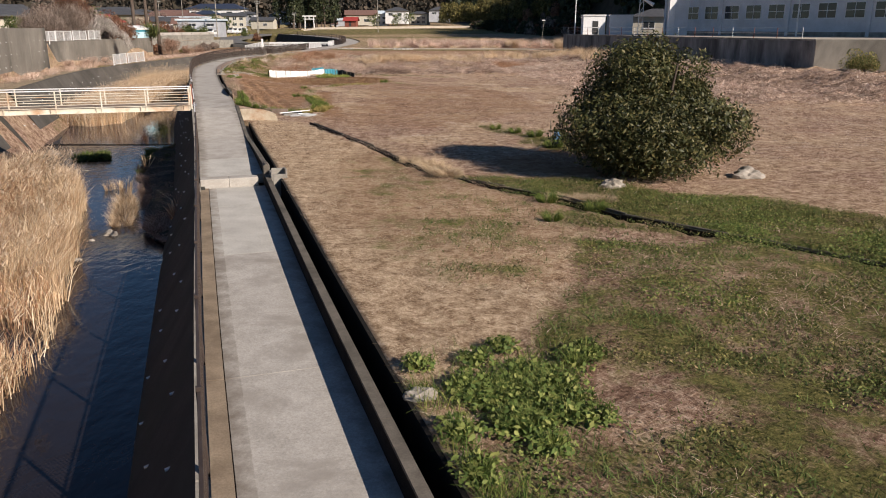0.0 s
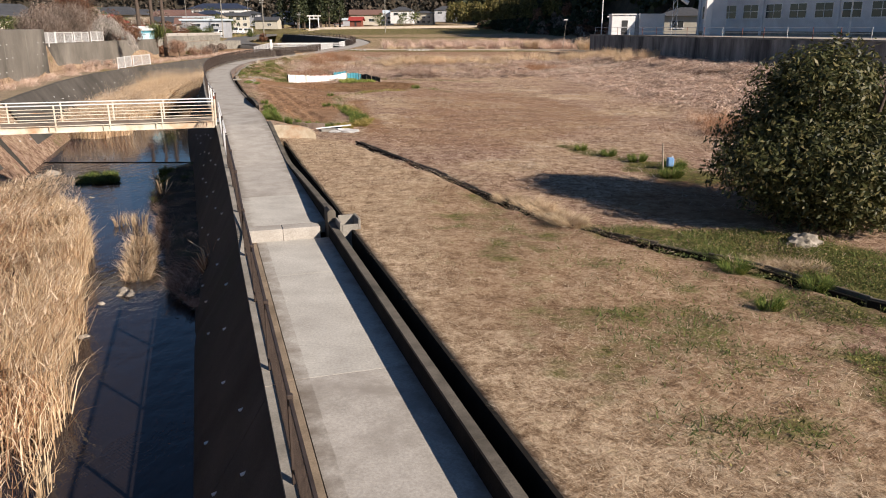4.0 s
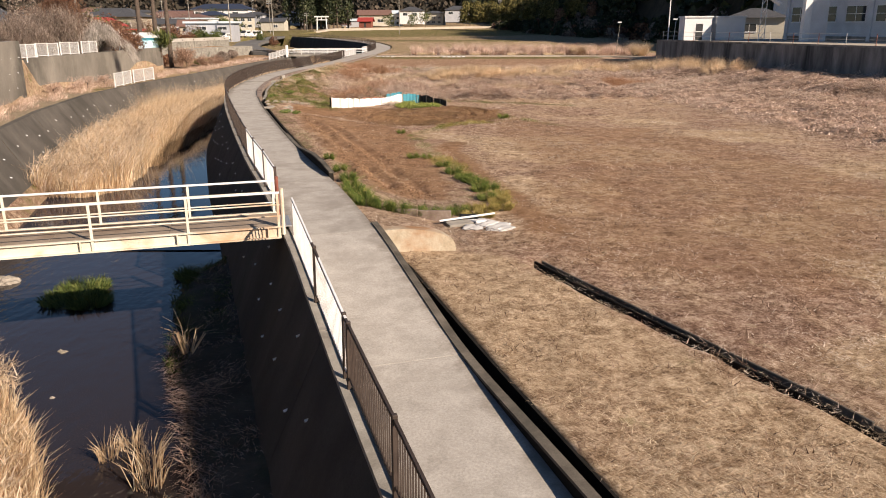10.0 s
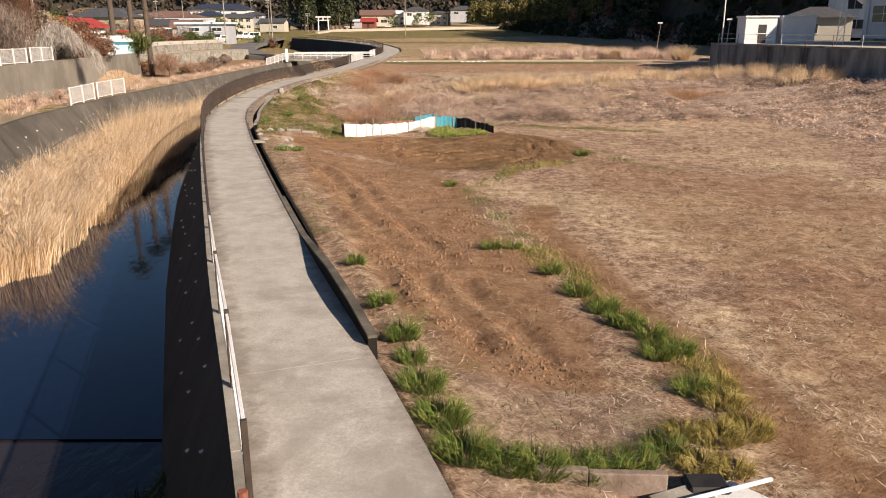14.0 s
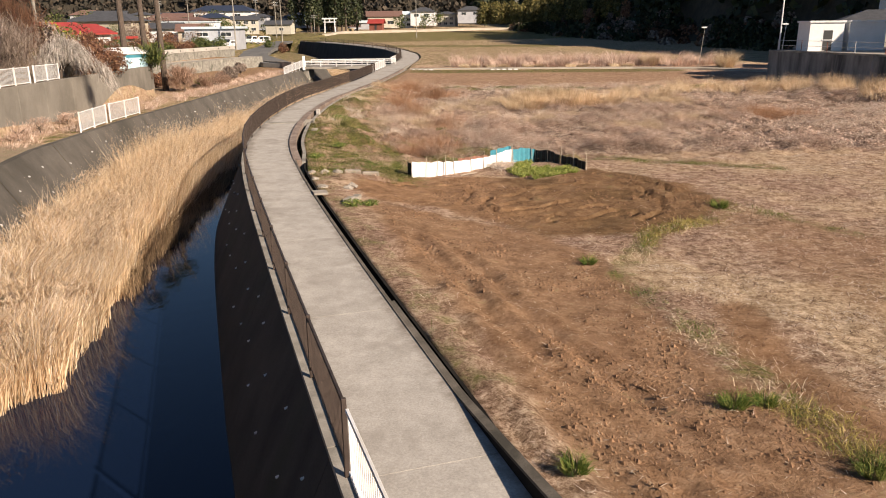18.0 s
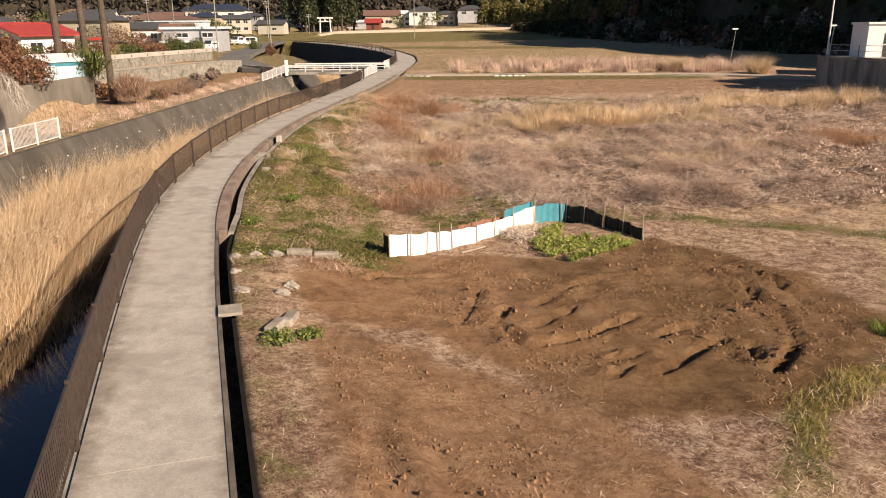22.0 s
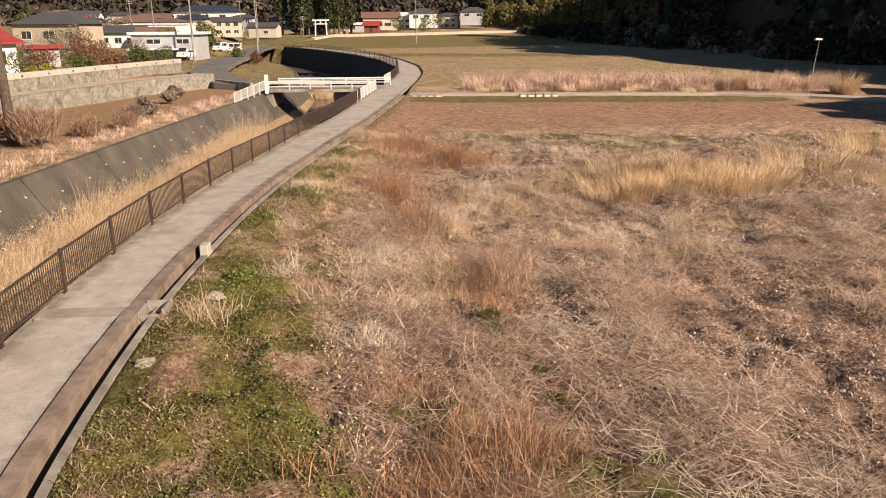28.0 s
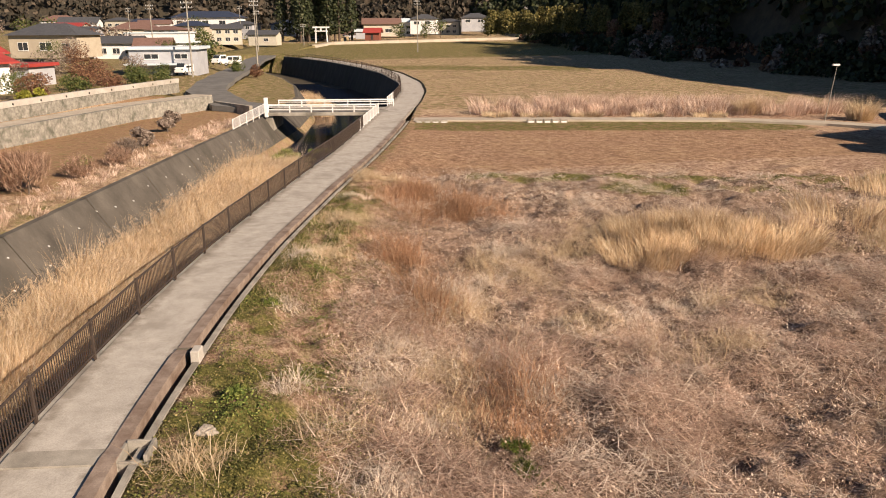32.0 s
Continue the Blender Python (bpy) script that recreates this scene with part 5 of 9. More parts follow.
part("cap", rod(bmesh.new(), (0.06, 0, 0.46), (0.06, 0, 0.51), 0.03), M["white"], o)
part("stake", rod(bmesh.new(), (-0.22, 0.02, -0.1), (-0.3, 0.05, 0.95), 0.025), M["wood"], o)

# ---- school terrace on the right ----
def seg_pose(a, b, z=0.0):
    return Matrix.Translation((a[0], a[1], z)) @ pose(0, 0, 0, 0, 0, math.degrees(math.atan2(b[1] - a[1], b[0] - a[0])))


TERRACE_Z = 3.75
big = thing("terrace_wall", seg_pose((19.5, 127.5), (34.2, 72.0)), "tall streaked concrete retaining wall below the school yard", "retaining wall", kind="structure")
TL = math.hypot(14.7, 55.5)
for k in range(12):
    part("wall_panel", one_box(k * TL / 12 + 0.008, 0.0, -0.4, (k + 1) * TL / 12 - 0.008, 0.45, TERRACE_Z - 0.18, 0.01), M["wallgrey"], big)
    part("capping", one_box(k * TL / 12 + 0.005, -0.06, TERRACE_Z - 0.18, (k + 1) * TL / 12 - 0.005, 0.5, TERRACE_Z, 0.015), M["concrete"], big)
side = thing("terrace_end_wall", seg_pose((19.5, 127.5), (60, 141.0)), "streaked concrete end wall of the school yard", "retaining wall", kind="structure")
for k in range(8):
    part("wall_panel", one_box(k * 5.3 + 0.008, -0.45, -0.6, (k + 1) * 5.3 - 0.008, 0.0, TERRACE_Z - 0.01, 0.01), M["wallgrey"], side)
near_end = thing("terrace_near_wall", seg_pose((34.2, 72.0), (90, 60.0)), "mossy end of the school yard wall above a bank of shrubs", "retaining wall", kind="structure")
for k in range(8):
    part("wall_panel", one_box(k * 7.1 + 0.008, 0.0, -0.6, (k + 1) * 7.1 - 0.008, 0.45, TERRACE_Z - 0.01, 0.01), M["upper"], near_end)
bm = bmesh.new()
vs = [bm.verts.new(p) for p in ((19.9, 127.3, TERRACE_Z - 0.05), (34.6, 72.0, TERRACE_Z - 0.05), (120, 60, TERRACE_Z), (120, 150, TERRACE_Z), (60, 140.8, TERRACE_Z))]
bm.faces.new(vs)
r = bmesh.ops.extrude_face_region(bm, geom=bm.faces[:])
for v in r["geom"]:
    if isinstance(v, bmesh.types.BMVert):
        v.co.z -= 1.2
bmesh.ops.recalc_face_normals(bm, faces=bm.faces)
yard = part("school_yard", bm, M["track"], None)
tagged(yard, "pale bare ground of the school yard", "yard", kind="structure")
rail = thing("yard_railing", seg_pose((20.0, 126.8), (34.5, 72.6), TERRACE_Z), "thin rusty railing along the edge of the school yard", "railing")
for k in range(16):
    part("post", rod(bmesh.new(), (k * 3.6, 0.12, -0.05), (k * 3.6, 0.12, 1.05), 0.035, sides=6), M["rust"] if k % 3 else M["steel"], rail)
for z in (0.5, 1.0):
    part("rail", rod(bmesh.new(), (0, 0.12, z), (54, 0.12, z), 0.02, sides=6), M["steel"], rail)


def window(parent, m, w, h, cols=2, rows_=2, frame_mat=None):
    """A window on a wall in the plane y = 0, looking along -y, its foot's middle at m."""
    o = new("window")
    o.parent, o.matrix_basis = parent, m
    fm = frame_mat or M["white"]
    part("pane", one_box(-w / 2, -0.02, 0, w / 2, 0.03, h), M["glass"], o)
    t = 0.06
    bm = bmesh.new()
    for c in range(cols + 1):
        x = -w / 2 + c * w / cols
        box(bm, x - t / 2, -0.06, 0, x + t / 2, -0.0, h)
    for c in range(rows_ + 1):
        z = c * h / rows_
        box(bm, -w / 2 - t / 2, -0.064, z - t / 2, w / 2 + t / 2, -0.004, z + t / 2)
    part("frame", bm, fm, o)
    part("sill", one_box(-w / 2 - 0.08, -0.12, -0.1, w / 2 + 0.08, 0, -0.04), fm, o)
    return o


# school: facade runs away from the right
SA, SB = (57.0, 76.0), (34.0, 122.0)
sch = thing("school_building", seg_pose(SB, SA, TERRACE_Z), "long pale blue-grey school building in shade", "school")
SL = math.hypot(SA[0] - SB[0], SA[1] - SB[1])
part("wall", one_box(0, 0, -0.2, SL, 10, 10.5), M["plaster"], sch)
part("roof", one_box(-0.4, -0.4, 10.5, SL + 0.4, 10.4, 10.9, 0.03), M["concrete"], sch)
part("plinth", one_box(-0.03, -0.06, -0.2, SL + 0.03, -0.003, 0.5), M["concrete"], sch)
for fl in (2.15, 6.6):
    for k in range(13):
        window(sch, Matrix.Translation((2.2 + k * 3.75, 0, fl)), 2.5, 1.75)
for k in range(5):
    part("pilaster", one_box(0.2 + k * 11.25, -0.18, -0.2, 0.6 + k * 11.25, -0.003, 10.5), M["plaster"], sch)

# white store sheds on the yard
for nm, x0, w, lab in (("store_shed", 22.0, 3.4, "white flat-roofed store shed with a dark door"), ("store_shed", 26.1, 3.6, "white flat-roofed store shed with a plain front")):
    s = thing(nm, Matrix.Translation((x0, 124.0, TERRACE_Z)) @ pose(0, 0, 0, 0, 0, -4), lab, "shed", "yard sheds")
    part("wall", one_box(0, 0, -0.1, w, 3.2, 2.75), M["whitewall"], s)
    part("roof", one_box(-0.12, -0.15, 2.75, w + 0.12, 3.35, 2.95, 0.02), M["white"], s)
    if x0 < 24:
        d = part("door", one_box(w * 0.42, -0.03, 0.0, w * 0.68, -0.003, 2.0), M["dark_metal"], s, "dark glazed door")
        part("door_frame", one_box(w * 0.38, -0.02, 1.0, w * 0.72, -0.035, 1.08), M["white"], d)
# white column, lattice mast with loudspeaker, lamp poles
col_ = thing("white_column", Matrix.Translation((32.5, 113.0, TERRACE_Z)), "tall white square column beside the school", "column")
part("shaft", one_box(-0.4, -0.4, -0.1, 0.4, 0.4, 9.0, 0.02), M["whitewall"], col_)
part("wall", one_box(0.4, -0.2, -0.1, 2.4, 0.2, 8.0), M["plaster"], col_)
mast = thing("lattice_mast", Matrix.Translation((29.2, 117.0, TERRACE_Z)), "white lattice mast carrying a loudspeaker", "mast")
for s in (-1, 1):
    part("leg", rod(bmesh.new(), (s * 0.35, 0, -0.1), (s * 0.2, 0, 8.0), 0.05, sides=6), M["white"], mast)
for k in range(8):
    part("brace", rod(bmesh.new(), (-0.33, 0, k), (0.33, 0, k + 1), 0.03, sides=5), M["white"], mast)
part("loudspeaker", rod(bmesh.new(), (0.2, -0.2, 5.0), (1.6, -0.6, 4.2), 0.12, 0.3, 12), M["white"], mast)


def pole(name, x, y, z, h, label, cat, mat, r=0.12, lean=(0, 0), arm=False, lamp=False):
    p = thing(name, Matrix.Translation((x, y, z)), label, cat)
    part("shaft", rod(bmesh.new(), (0, 0, -0.4), (lean[0], lean[1], h), r, r * 0.65, 10), mat, p)
    if arm:
        for k, zz in enumerate((h - 0.5, h - 1.2)):
            part("crossarm", one_box(-0.9 + lean[0], -0.05, zz, 0.9 + lean[0], 0.05, zz + 0.1), M["steel"], p)
            for s in (-0.8, -0.3, 0.3, 0.8):
                part("insulator", rod(bmesh.new(), (s + lean[0], 0, zz + 0.1), (s + lean[0], 0, zz + 0.28), 0.05), M["white"], p)
    if lamp:
        part("lamp_head", one_box(lean[0] - 0.45, lean[1] - 0.14, h - 0.1, lean[0] + 0.2, lean[1] + 0.14, h + 0.08, 0.03), M["white"], p)
    return p


pole("street_lamp", 21.8, 130.5, 1.0, 9.6, "white street lamp on a slim grey pole", "street lamp", M["white"], 0.1, lamp=True)
pole("street_lamp", 43.0, 96.0, TERRACE_Z, 9.0, "slim white flood lamp pole on the school yard", "street lamp", M["white"], 0.1, lamp=True)
pole("street_lamp", 23.3, 133.5, 1.0, 5.4, "short leaning lamp pole beside the track", "street lamp", M["steel"], 0.07, (0.35, 0), lamp=True)
pole("street_lamp", 18.2, 146.6, 0.85, 5.2, "leaning steel lamp pole beside the track", "street lamp", M["concrete"], 0.04, (0.55, 0.1), lamp=True)
pole("utility_pole", -24.2, 294.0, 2.9, 14.0, "tall grey concrete utility pole in the fields", "utility pole", M["concrete"], 0.17, arm=True)

# ---- tracks and roads ----
def strip(name, pts, w, mat, zf, label, cat, thick=0.12, lift=0.03):
    P_ = [Vector((x, y, 0)) for x, y in pts]
    fine = []
    for a, b in zip(P_[:-1], P_[1:]):
        k = max(1, int((b - a).length / 3))
        fine += [a.lerp(b, i / k) for i in range(k)]
    fine.append(P_[-1])
    rings = []
    for i, p in enumerate(fine):
        t = (fine[min(i + 1, len(fine) - 1)] - fine[max(i - 1, 0)]).normalized()
        nn = Vector((t.y, -t.x, 0))
        ww = w * (1 + 0.06 * math.sin(i * 1.7))
        z = zf(p.x, p.y) + lift
        rings.append([(*(p + nn * s).xy, zz) for s, zz in ((-ww / 2, z), (ww / 2, z), (ww / 2, z - thick), (-ww / 2, z - thick))])
    v = [q for r_ in rings for q in r_]
    i = np.arange(len(rings) * 4).reshape(-1, 4)
    j = np.roll(i, -1, 1)
    f = np.stack([i[:-1], j[:-1], j[1:], i[1:]], -1).reshape(-1, 4)
    o = new(name, mesh_np(name, v, f, mat))
    return tagged(o, label, cat, kind="structure")


hz = lambda x, y: float(height(x, y))
lz = lambda x, y: float(left_height(x, y))
strip("field_track", [(-20.2, 150.0), (-5, 149.6), (10, 148.6), (18, 145.6), (24.5, 140.5), (34, 134)], 2.3, M["track"], lambda x, y: max(hz(x, y), 0.92), "pale dusty track between the fields", "track", 0.5, 0.05)
strip("valley_road", [(-64, 352), (-55, 358), (-40, 366), (-20, 380), (0, 395), (30, 405)], 4.0, M["track"], lambda x, y: hz(x, y) + 0.9, "pale lane climbing past the shrine", "road", 1.2, 0.05)
strip("village_road", [(-36.0, 158.5), (-41, 161), (-47, 172), (-51, 195), (-55, 222), (-62, 262), (-66, 300), (-70, 350)], 4.6, M["asphalt"], lambda x, y: max(lz(x, y), float(np.interp(y, [155, 165, 180], [1.1, 1.7, 2.5]))), "grey asphalt village road", "road", 0.6, 0.05)
strip("garden_lane", [(-44.6, 163), (-49.1, 151.5), (-51.9, 134.5), (-55.2, 118)], 2.5, M["track"], lambda x, y: 2.33, "pale lane between two stone walls", "lane", 0.4, 0.02)
# concrete blocks along the track's front edge
for x0, k in ((-20.0, 4), (-9.4, 5)):
    for i in range(k):
        o = thing("concrete_block", Matrix.Translation((x0 + i * 0.78, 148.0, 0.75)), "whitewashed concrete edge block beside the track", "concrete block", "track edge blocks")
        part("block", one_box(0, -0.3, -0.5, 0.74, 0.3, 0.35, 0.04), M["stone"], o)
        part("front", one_box(0.12, -0.325, -0.25, 0.62, -0.303, 0.2, 0.01), M["white"], o)

# ---- road bridge ----
rb = thing("road_bridge", Matrix(), "small concrete road bridge with white railings over the river", "bridge")
part("deck", box(bmesh.new(), -36.2, 155.4, 0.72, -23.2, 161.0, 1.06, 0.02), M["concrete"], rb)
part("abutment", one_box(-37.2, 155.7, -3.3, -35.2, 160.8, 0.72), M["concrete"], rb, "sloping concrete abutment")
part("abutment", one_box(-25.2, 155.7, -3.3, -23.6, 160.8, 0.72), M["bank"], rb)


def guard(parent, a, b, h, mat, posts, bars=3, name="railing"):
    a, b = Vector(a), Vector(b)
    d = b - a
    r_ = part(name, box(bmesh.new(), 0, -0.05, h - 0.16, d.length, 0.05, h, 0.015, Matrix.Translation(a) @ d.to_track_quat("X", "Z").to_matrix().to_4x4()), mat, parent)
    for i in range(posts):
        p = a + d * (i / (posts - 1))
        part("post", one_box(p.x - 0.06, p.y - 0.06, p.z - 0.1, p.x + 0.06, p.y + 0.06, p.z + h - 0.02, 0.01), mat, r_)
    for k in range(1, bars):
        z = h * k / bars
        part("rail", rod(bmesh.new(), a + Vector((0, 0, z)), b + Vector((0, 0, z)), 0.045, sides=6), mat, r_)
    return r_


guard(rb, (-35.6, 155.5, 1.06), (-24.4, 155.5, 1.06), 0.85, M["white"], 6)
guard(rb, (-35.6, 160.9, 1.06), (-22.9, 161.4, 1.06), 0.85, M["white"], 6)
part("end_pillar", one_box(-35.95, 155.2, 0.6, -35.6, 155.6, 2.6, 0.02), M["white"], rb)
# white guard panels leading to the bridge


def mesh_guard(a, b, h, label, group, infill=0.09):
    a, b = Vector(a), Vector(b)
    d = b - a
    g_ = thing("guard_panel", Matrix.Translation(a), label, "guard rail", group)
    k = max(2, int(d.length / 2) + 1)
    for i in range(k):
        p = d * (i / (k - 1))
        part("post", one_box(p.x - 0.04, p.y - 0.04, p.z - 0.25, p.x + 0.04, p.y + 0.04, p.z + h, 0.008), M["white"], g_)
    for z in (h - 0.06, 0.12):
        part("rail", rod(bmesh.new(), (0, 0, z), d + Vector((0, 0, z)), 0.03, sides=6), M["white"], g_)
    n_ = int(d.length / infill)
    bar = from_bm("bar", one_box(-0.011, -0.011, 0.12, 0.011, 0.011, h - 0.06), M["mesh"])
    for i in range(1, n_):
        q = part("bar", bar, None, g_)
        q.matrix_basis = Matrix.Translation(d * (i / n_))
    return g_


mesh_guard((-35.9, 155.2, 1.0), (-36.6, 145.2, 0.55), 1.05, "white barred guard rail sloping down from the bridge", "bridge guards", 0.12)
a_, b_ = off(141.5, -0.1), off(154.6, -0.1)
mesh_guard(a_, b_, 1.05, "white barred guard rail beside the path at the bridge", "bridge guards", 0.12)
a_, b_ = off(161.8, -0.1), off(168, -0.1)
mesh_guard(a_, b_, 1.05, "white barred guard rail beside the path at the bridge", "bridge guards", 0.12)
for a_, b_ in (((-37.4, 88.6, 0.62), (-37.8, 93.2, 0.62)), ((-37.85, 93.9, 0.62), (-37.8, 98.8, 0.62))):
    mesh_guard(a_, b_, 1.25, "white mesh guard panel on the far bank", "bank guards", 0.12)
for k in range(4):
    y0 = 78.5 + k * 4.2
    x0 = crest(y0) - 3.85
    x1 = crest(y0 + 4.0) - 3.85 - 0.1 * k
    mesh_guard((x0, y0, 3.38), (x1, y0 + 4.0, 3.33), 1.1, "white mesh guard rail on the upper wall", "terrace guards", 0.13)
mesh_guard((-41.9, 104.0, 3.3), (-41.9, 107.5, 3.25), 1.1, "white mesh guard rail on the upper wall", "terrace guards", 0.13)

# ---- far bank: upper walls and gardens ----
def wall_run(name, pts, z0, z1, thick, mat, label, bays=4.0, cap=None):
    o = thing(name, Matrix(), label, "retaining wall", kind="structure")
    for a, b in zip(pts[:-1], pts[1:]):
        L_ = math.hypot(b[0] - a[0], b[1] - a[1])
        k = max(1, int(L_ / bays))
        m = seg_pose(a, b)
        for i in range(k):
            q = part("wall_panel", one_box(i * L_ / k + 0.01, 0, z0, (i + 1) * L_ / k - 0.01, thick, z1, 0.015), mat, o)
            q.matrix_basis = m
            if cap:
                q = part("capping", one_box(i * L_ / k + 0.005, -0.05, z1, (i + 1) * L_ / k - 0.005, thick + 0.05, z1 + cap[0], 0.01), cap[1], o)
                q.matrix_basis = m
    return o


cy = [20, 40, 55, 66, 77.5]
wall_run("upper_wall", [(crest(y) - 3.2, y) for y in cy] + [(-44.0, 79.5)], 0.3, 4.72, 0.5, M["upper"], "tall dark concrete retaining wall with pale weep holes")
wall_run("upper_wall", [(-40.3, 78.0), (-40.9, 92.0), (-41.4, 104), (-41.6, 112.5)], 0.4, 3.4, 0.4, M["upper"], "dark concrete terrace wall above the bench", 3.5)
wall_run("upper_wall", [(-41.6, 112.5), (-47, 114.6), (-52, 116)], 0.4, 3.1, 0.4, M["stonewall"], "short stained wall at the end of the terrace", 3.0)
for y in np.arange(50, 77, 1.7):
    for k, zz in enumerate((1.6, 2.6, 3.6)):
        q = y + 0.6 * k
        o = part("pipe_end", pipe, None, far_bank)
        o.matrix_basis = Matrix.Translation((crest(q) - 3.12, q, zz)) @ pose(0, 0, 0, 0, 0, 150)
wall_run("stone_wall", [(-53.6, 118.0), (-50.3, 134.5), (-47.2, 151.5), (-43.0, 161.2)], 0.5, 2.36, 0.6, M["stonewall"], "low rubble stone wall below the lane", 3.0)
wall_run("garden_wall", [(-56.0, 122.0), (-53.2, 138.0), (-51.6, 152.0), (-48.9, 168.0)], 2.2, 3.35, 0.4, M["stonewall"], "rubble garden wall with a white coping", 3.0, (0.5, M["coping"]))
for k in range(12):
    t_ = (k + 0.5) / 12
    hx_, hy_ = np.interp(t_, [0, 0.35, 0.66, 1.0], [-56.0, -53.2, -51.6, -48.9]), np.interp(t_, [0, 0.35, 0.66, 1.0], [122, 138, 152, 168])
    # solid dark disc whose colour stands in for the shade inside a hole
    o = part("drain_hole", rod(bmesh.new(), (0, 0, 0), (0.12, 0, 0), 0.09, sides=10), M["dark"], bpy.data.objects["garden_wall"])
    o.matrix_basis = Matrix.Translation((hx_ - 0.02, hy_, 3.58))
wall_run("edge_wall", [(-43.0, 161.5), (-37.6, 155.6)], 0.6, 1.75, 0.4, M["stone"], "low pale stone edge wall at the bridge", 1.2)


def house(name, x, y, z, rot, w, d, h, roof, wall_mat, roof_mat, label, wins=(), ov=0.6, rise=1.8, door=None):
    """A house with its front along local -y: roof is 'gable', 'hip' or 'flat'; wins: (x, z, w, h) on the front."""
    o = thing(name, Matrix.Translation((x, y, z)) @ pose(0, 0, 0, 0, 0, rot), label, "house" if name == "house" else name.replace("_", " "))
    part("wall", one_box(0, 0, -0.3, w, d, h), wall_mat, o)
    bm = bmesh.new()
    if roof == "flat":
        box(bm, -ov, -ov, h, w + ov, d + ov, h + 0.45, 0.03)
    elif roof == "gable":
        prism(bm, [(-ov, h - 0.12), (-ov, h + 0.08), (d / 2, h + rise), (d + ov, h + 0.08), (d + ov, h - 0.12), (d / 2, h + rise - 0.22)], -ov, w + ov, Matrix(((0, 1, 0, 0), (1, 0, 0, 0), (0, 0, 1, 0), (0, 0, 0, 1))))
        prism(bm2 := bmesh.new(), [(0, h), (d / 2, h + rise - 0.25), (d, h)], 0.0, w, Matrix(((0, 1, 0, 0), (1, 0, 0, 0), (0, 0, 1, 0), (0, 0, 0, 1))))
        part("gable", bm2, wall_mat, o)
    else:
        r_ = min(w, d) / 2 + ov
        a = [bm.verts.new(p) for p in ((-ov, -ov, h), (w + ov, -ov, h), (w + ov, d + ov, h), (-ov, d + ov, h))]
        if w >= d:
            t = [bm.verts.new((r_ - ov, d / 2, h + rise)), bm.verts.new((w + ov - r_, d / 2, h + rise))]
            fs = [(a[0], a[1], t[1], t[0]), (a[1], a[2], t[1]), (a[2], a[3], t[0], t[1]), (a[3], a[0], t[0])]
        else:
            t = [bm.verts.new((w / 2, r_ - ov, h + rise)), bm.verts.new((w / 2, d + ov - r_, h + rise))]
            fs = [(a[0], a[1], t[0]), (a[1], a[2], t[1], t[0]), (a[2], a[3], t[1]), (a[3], a[0], t[0], t[1])]
        for f_ in fs:
            bm.faces.new(f_)
        bm.faces.new(a[::-1])
        bmesh.ops.recalc_face_normals(bm, faces=bm.faces)
    part("roof", bm, roof_mat, o)
    for wx, wz, ww, wh in wins:
        window(o, Matrix.Translation((wx, 0, wz)), ww, wh, 2, 1)
    if door:
        part("door", one_box(door - 0.45, -0.04, 0, door + 0.45, -0.003, 2.0), M["dark_metal"], o)
    return o


# houses of the village
g1 = house("house", -66.5, 198.0, 2.7, 4, 10.5, 7, 3.7, "flat", M["wall_grey"], M["roof_pale"], "grey flat-roofed house with a pale blue roof edge", [(3.4, 2.3, 2.2, 0.75), (8.0, 2.3, 2.0, 0.75)], 0.5)
part("lower_roof", one_box(-0.3, -2.2, 1.4, 8.2, -0.003, 1.65, 0.02), M["roof_pale"], g1)
house("house", -107.0, 238.0, 4.2, -6, 15, 9, 4.2, "hip", M["wall_tan"], M["roof_dark"], "tan house with a dark grey tiled roof", [(3, 1.2, 2.2, 1.6), (8, 1.2, 2.6, 1.6), (12.4, 1.2, 1.8, 1.4)], 0.8, 2.4)
house("house", -88.0, 187.0, 2.9, 68, 9, 6, 3.2, "gable", M["wall_white"], M["roof_red"], "white house with a red metal roof", [(3, 1, 2, 1.4)], 0.7, 1.8)
house("house", -70.5, 157.0, 2.6, 70, 9, 6.5, 3.3, "gable", M["wall_white"], M["roof_red"], "low house with a long red roof", [(2.4, 1, 2, 1.4), (6.4, 1, 2, 1.4)], 0.8, 1.5)
house("house", -56.0, 92.0, 3.4, 60, 9, 6, 2.8, "gable", M["wall_cream"], M["roof_dark"], "cream cottage with a low dark roof", [(3, 1, 1.6, 1.2)], 0.7, 1.4)
house("house", -54.0, 70.0, 4.5, 78, 5.0, 4, 2.4, "flat", M["wall_white"], M["concrete"], "small white flat-roofed house above the wall", [(2.2, 0.9, 1.0, 0.9)], 0.3)
house("house", -142.0, 440.0, 7.0, -4, 31, 12, 7.5, "hip", M["wall_white"], M["roof_navy"], "large white two-storey house with a navy roof", [(4, 4.4, 3, 1.8), (10, 4.4, 3, 1.8), (16, 4.4, 3, 1.8), (24, 4.4, 3, 1.8), (6, 1, 4, 2.0), (18, 1, 5, 2.0)], 1.0, 3.0)
house("house", -82.0, 338.0, 4.4, -4, 9.5, 6, 3.2, "gable", M["wall_cream"], M["roof_dark"], "small pale store house beside the road", [(6, 1, 1.6, 1)], 0.6, 1.5)
house("house", -108.0, 300.0, 3.7, 0, 18, 7, 4.6, "flat", M["wall_white"], M["roof_pale"], "white single-storey building with a flat roof", [(12, 2.2, 4, 1.2)], 0.3)
